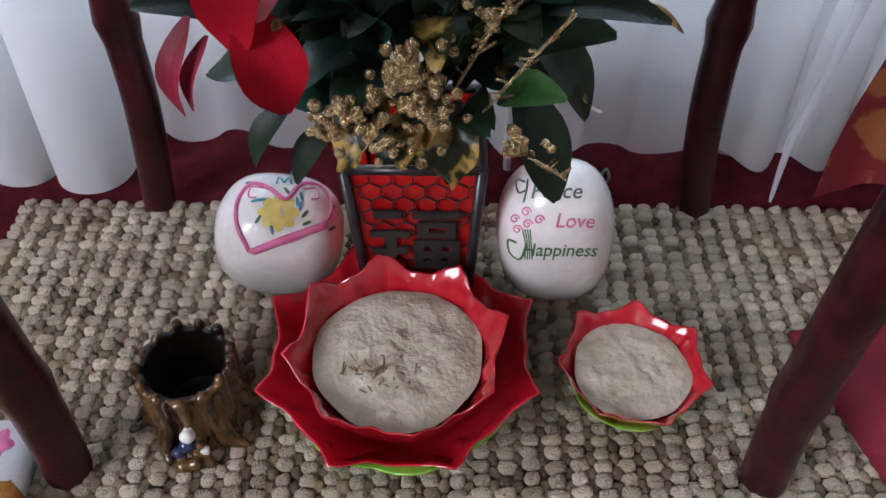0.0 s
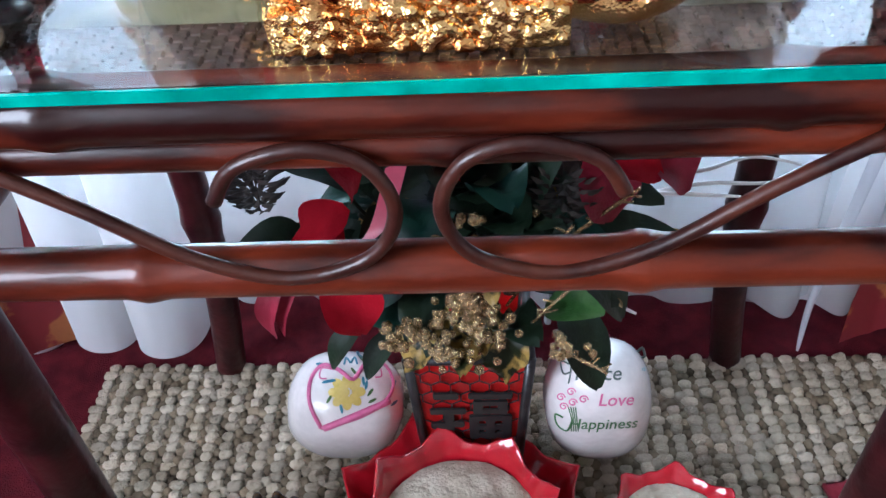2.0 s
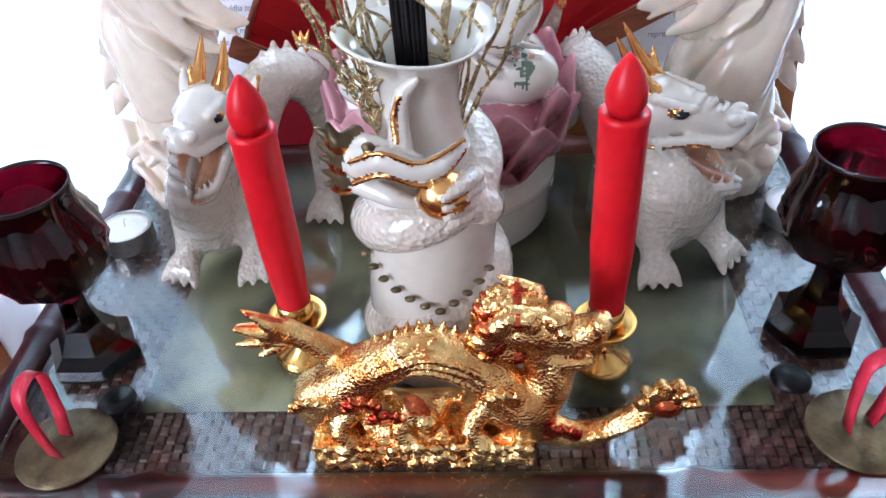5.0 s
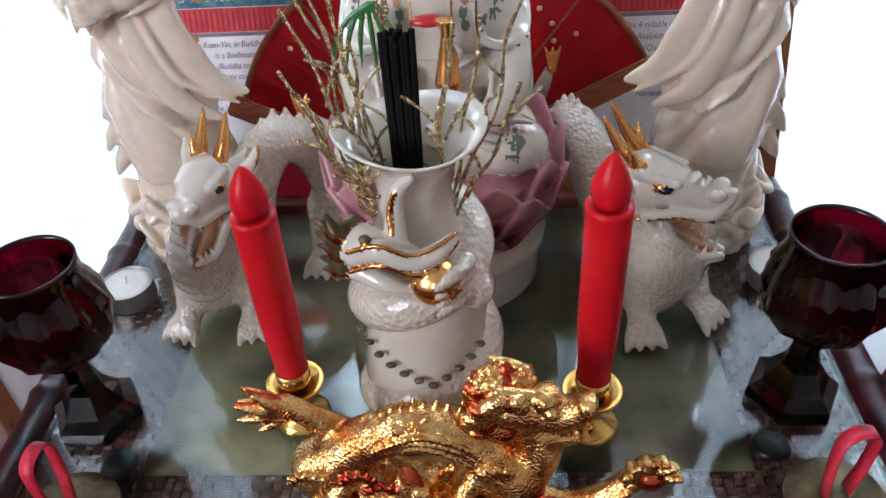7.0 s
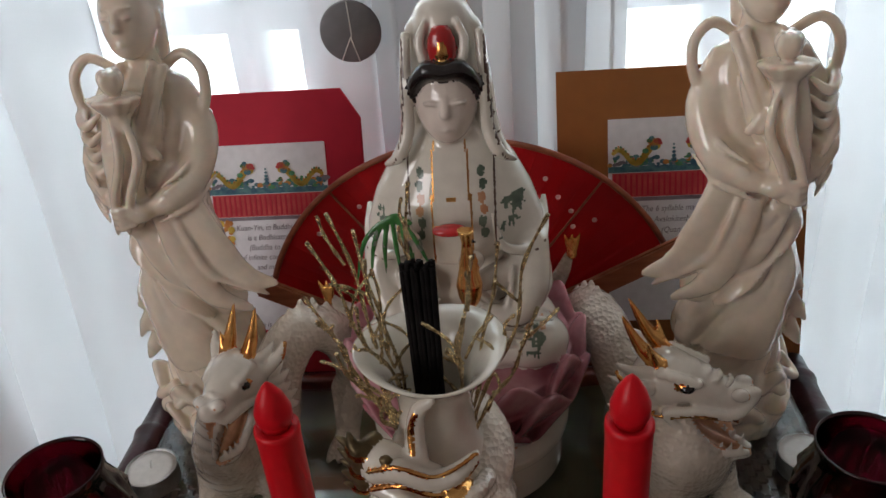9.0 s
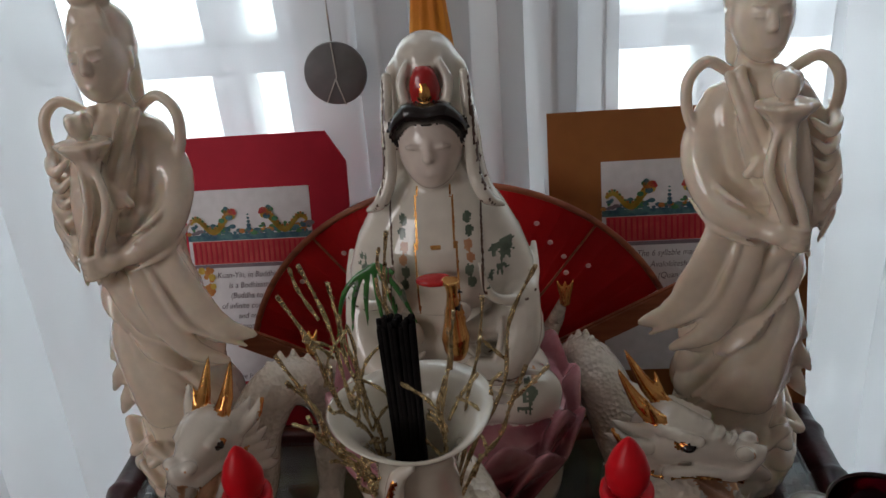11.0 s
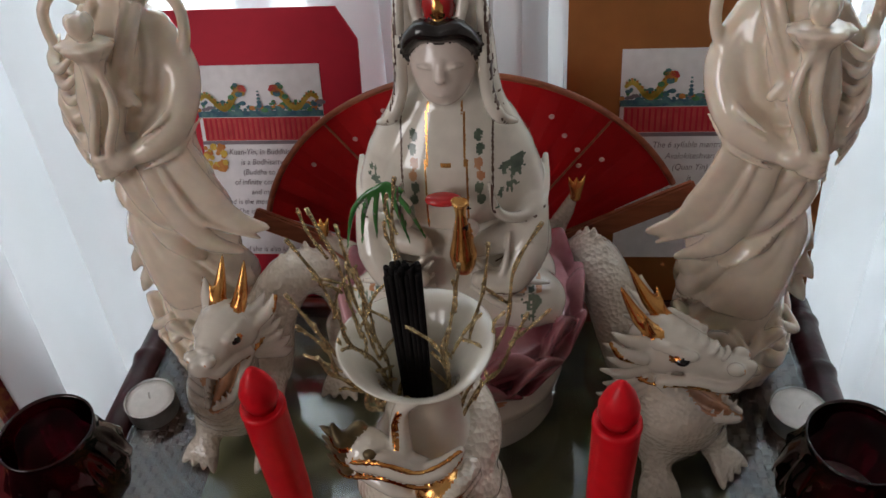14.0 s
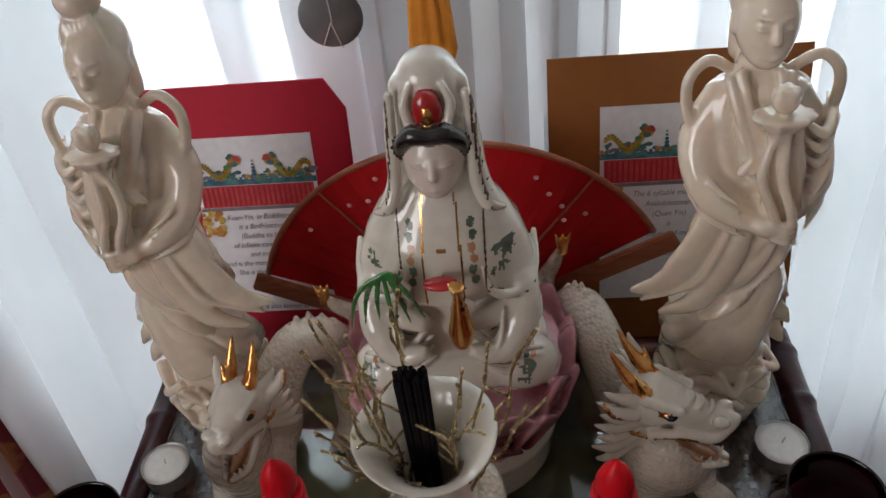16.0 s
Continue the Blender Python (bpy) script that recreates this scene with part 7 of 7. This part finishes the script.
def stump():
    cx, cy = -.198, .366
    z0, z1 = RUGZ, RUGZ + .068
    P = [(A, turned((cx, cy), [(.044, z0), (.038, z0 + .012), (.0345, z0 + .030), (.0345, z1 - .012), (.038, z1)], 1, 1, 9, .0016, 14), 0, 0)]
    rnd = random.Random(6)
    for k in range(9):
        a = 2 * math.pi * k / 9 + rnd.uniform(-.2, .2)
        r = rnd.uniform(.048, .060)
        P += [(A, chain([(cx + .030 * math.cos(a), cy + .030 * math.sin(a), z0 + .034), (cx + .042 * math.cos(a), cy + .042 * math.sin(a), z0 + .010), (cx + r * math.cos(a + .15), cy + r * math.sin(a + .15), z0 + .003)], [.007, .008, .003]), 0, .005)]
    for k in range(13):
        a = 2 * math.pi * k / 13
        P += [(A, chain([(cx + .036 * math.cos(a), cy + .036 * math.sin(a), z0 + .02), (cx + .036 * math.cos(a), cy + .036 * math.sin(a), z1 + rnd.uniform(-.003, .006))], [.004, .0045]), 0, .003)]
    # hollow, coloured near-black brown inside
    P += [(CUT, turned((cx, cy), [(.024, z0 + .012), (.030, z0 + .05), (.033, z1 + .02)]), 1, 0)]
    for dx, dy, dz, r, m in ((.004, -.044, .032, .0062, 2), (.002, -.046, .022, .007, 3), (-.006, -.047, .012, .006, 3), (.012, -.045, .020, .004, 0), (.014, -.045, .012, .004, 2), (-.002, -.055, .006, .007, 0), (.008, -.053, .006, .007, 0)):
        P += [(A, ell((cx + dx, cy + dy, z0 + dz), (r, r * .9, r * .9)), m, .001)]
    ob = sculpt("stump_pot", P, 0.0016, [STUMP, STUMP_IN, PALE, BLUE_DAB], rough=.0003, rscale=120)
    tagged(ob, "glazed brown ceramic tree stump pot with small ornament", "pot")


stump()


def cushion():
    bm = bmesh.new()
    bmesh.ops.create_grid(bm, x_segments=24, y_segments=24, size=1)
    for v in bm.verts:
        x, y = v.co.x, v.co.y
        e = max(0, (1 - x ** 4) * (1 - y ** 4))
        v.co = Vector((x * .062, y * .075, .004 + .026 * e ** .5 + .003 * math.sin(7 * x + 3 * y)))
    ex = bmesh.ops.extrude_face_region(bm, geom=bm.faces[:])
    for v in [q for q in ex["geom"] if isinstance(q, bmesh.types.BMVert)]:
        v.co.z = -.0
    bmesh.ops.recalc_face_normals(bm, faces=bm.faces)
    o = part("velvet_pouch", bm, VELVET)
    o.matrix_world = pose(.392, .392, RUGZ, 0, 0, 14)
    tagged(o, "crimson velvet pouch lying on the rug", "pouch")


cushion()


def packet():
    p = tagged(empty("printed_packet", (-.352, .292, RUGZ)), "small white printed packet with orange and pink shapes", "packet")
    part("carton", box((-.035, -.045, 0), (.035, .045, .030), .003), PAPER, p)
    part("orange_band", box((-.0355, -.0455, .002), (.0355, -.006, .0305), .002), PRINT_ORANGE, p, "orange printed band")
    part("pink_flower", lathe([(0, .0304), (.012, .0304), (.012, .0309), (0, .0309)], 24, at=(.012, .022, 0), petal=lambda a, i: (1 + .2 * math.cos(5 * a), 0)), INK_PINK, p)
    for k in range(3):
        part("print_bar", box((-.026, -.016 - .009 * k, .0305), (.026 - .008 * k, -.012 - .009 * k, .0309)), PRINT_YELLOW, p, smooth=False)


packet()
o = part("white_tassel", tube([(.372, .655, .26), (.362, .648, .16), (.350, .640, .075), (.340, .615, .0190)], lambda u: .0055 * (1 - u) ** .6 + .0012, 8), SHEER)
tagged(o, "thin white cloth strand hanging down to the rug", "strand")


# ---- the rug, stitch by stitch ----
def rug():
    r = tagged(empty("woven_rug", (0, 0, 0)), "chunky woven beige jute rug on red carpet", "rug")
    x0, x1, y0, y1 = -.445, .505, .02, .619
    part("backing", box((x0, y0, .001), (x1, y1, .006), .002), RUG_B, r, smooth=False)
    px, py = .0098, .0118
    rnd = random.Random(44)

    def knot(seed):
        q = random.Random(seed)
        vs, fs, j_ph = [], [], seed * 1.3
        S, rings = 10, ((.92, -.5), (1.0, .1), (.86, .66), (.45, .96))
        for rr, zz in rings:
            for k in range(S):
                a = 2 * math.pi * k / S
                c, d = math.cos(a), math.sin(a)
                x = .0072 * rr * math.copysign(abs(c) ** .8, c) * q.uniform(.90, 1.08)
                y = .0050 * rr * math.copysign(abs(d) ** .8, d) * q.uniform(.88, 1.10) + .0016 * math.cos(a * .5)
                vs.append((x, y, .0052 * zz * q.uniform(.86, 1.12) + .0005 * math.sin(2 * a + j_ph)))
        vs.append((0, 0, .0050))
        for j in range(3):
            for k in range(S):
                fs.append((j * S + k, j * S + (k + 1) % S, (j + 1) * S + (k + 1) % S, (j + 1) * S + k))
        for k in range(S):
            fs.append((3 * S + k, 3 * S + (k + 1) % S, 4 * S))
        return vs, fs
    kinds = [knot(k) for k in range(6)]
    meshes = {}
    for m_ in (RUG_A, RUG_D):
        for k, (vs, fs) in enumerate(kinds):
            me = bpy.data.meshes.new("knot")
            me.from_pydata(vs, [], fs)
            me.materials.append(m_)
            me.polygons.foreach_set("use_smooth", [True] * len(me.polygons))
            meshes[m_.name, k] = me
    V, F, FM, left = [], [], [], 300
    for j in range(int((y1 - y0) / py)):
        for i in range(int((x1 - x0) / px)):
            pale = i % 2 == 0
            wide = (1.26 if j % 2 else 1.02) if pale else .80
            x = x0 + .009 + i * px + rnd.uniform(-.0012, .0012)
            y = y1 - .006 - j * py - (0 if pale else .5 * py) - (.16 * py if i % 4 == 2 else 0) + rnd.uniform(-.0010, .0010) + .002 * math.sin(x * 9)
            if x > x1 - .006 or y < y0 + .004:
                continue
            if rnd.random() < .05:
                pale = not pale
            m = Matrix.Translation((x, y, (.0085 if pale else .0064) + rnd.uniform(-.0010, .0008))) @ Matrix.Rotation(rnd.uniform(-.16, .16), 4, "Z") @ Matrix.Rotation(rnd.uniform(-.14, .14), 4, "X") @ Matrix.Diagonal((wide * rnd.uniform(.86, 1.1), rnd.uniform(.88, 1.08), rnd.uniform(.75, 1.05), 1))
            k = rnd.randrange(6)
            if left and .22 < y < .40 and -.33 < x < .12:
                left -= 1
                ob = new("knot", meshes[(RUG_A if pale else RUG_D).name, k])
                ob.parent = r
                ob.matrix_local = m
                continue
            b = len(V)
            V += [tuple(m @ Vector(v)) for v in kinds[k][0]]
            F += [tuple(b + q for q in f) for f in kinds[k][1]]
            FM += [0 if pale else 1] * len(kinds[k][1])
    me = bpy.data.meshes.new("knot_field")
    me.from_pydata(V, [], F)
    me.materials.append(RUG_A)
    me.materials.append(RUG_D)
    me.polygons.foreach_set("material_index", FM)
    me.polygons.foreach_set("use_smooth", [True] * len(me.polygons))
    ob = tagged(new("knot_field", me), kind="stuff")
    ob.parent = r


rug()
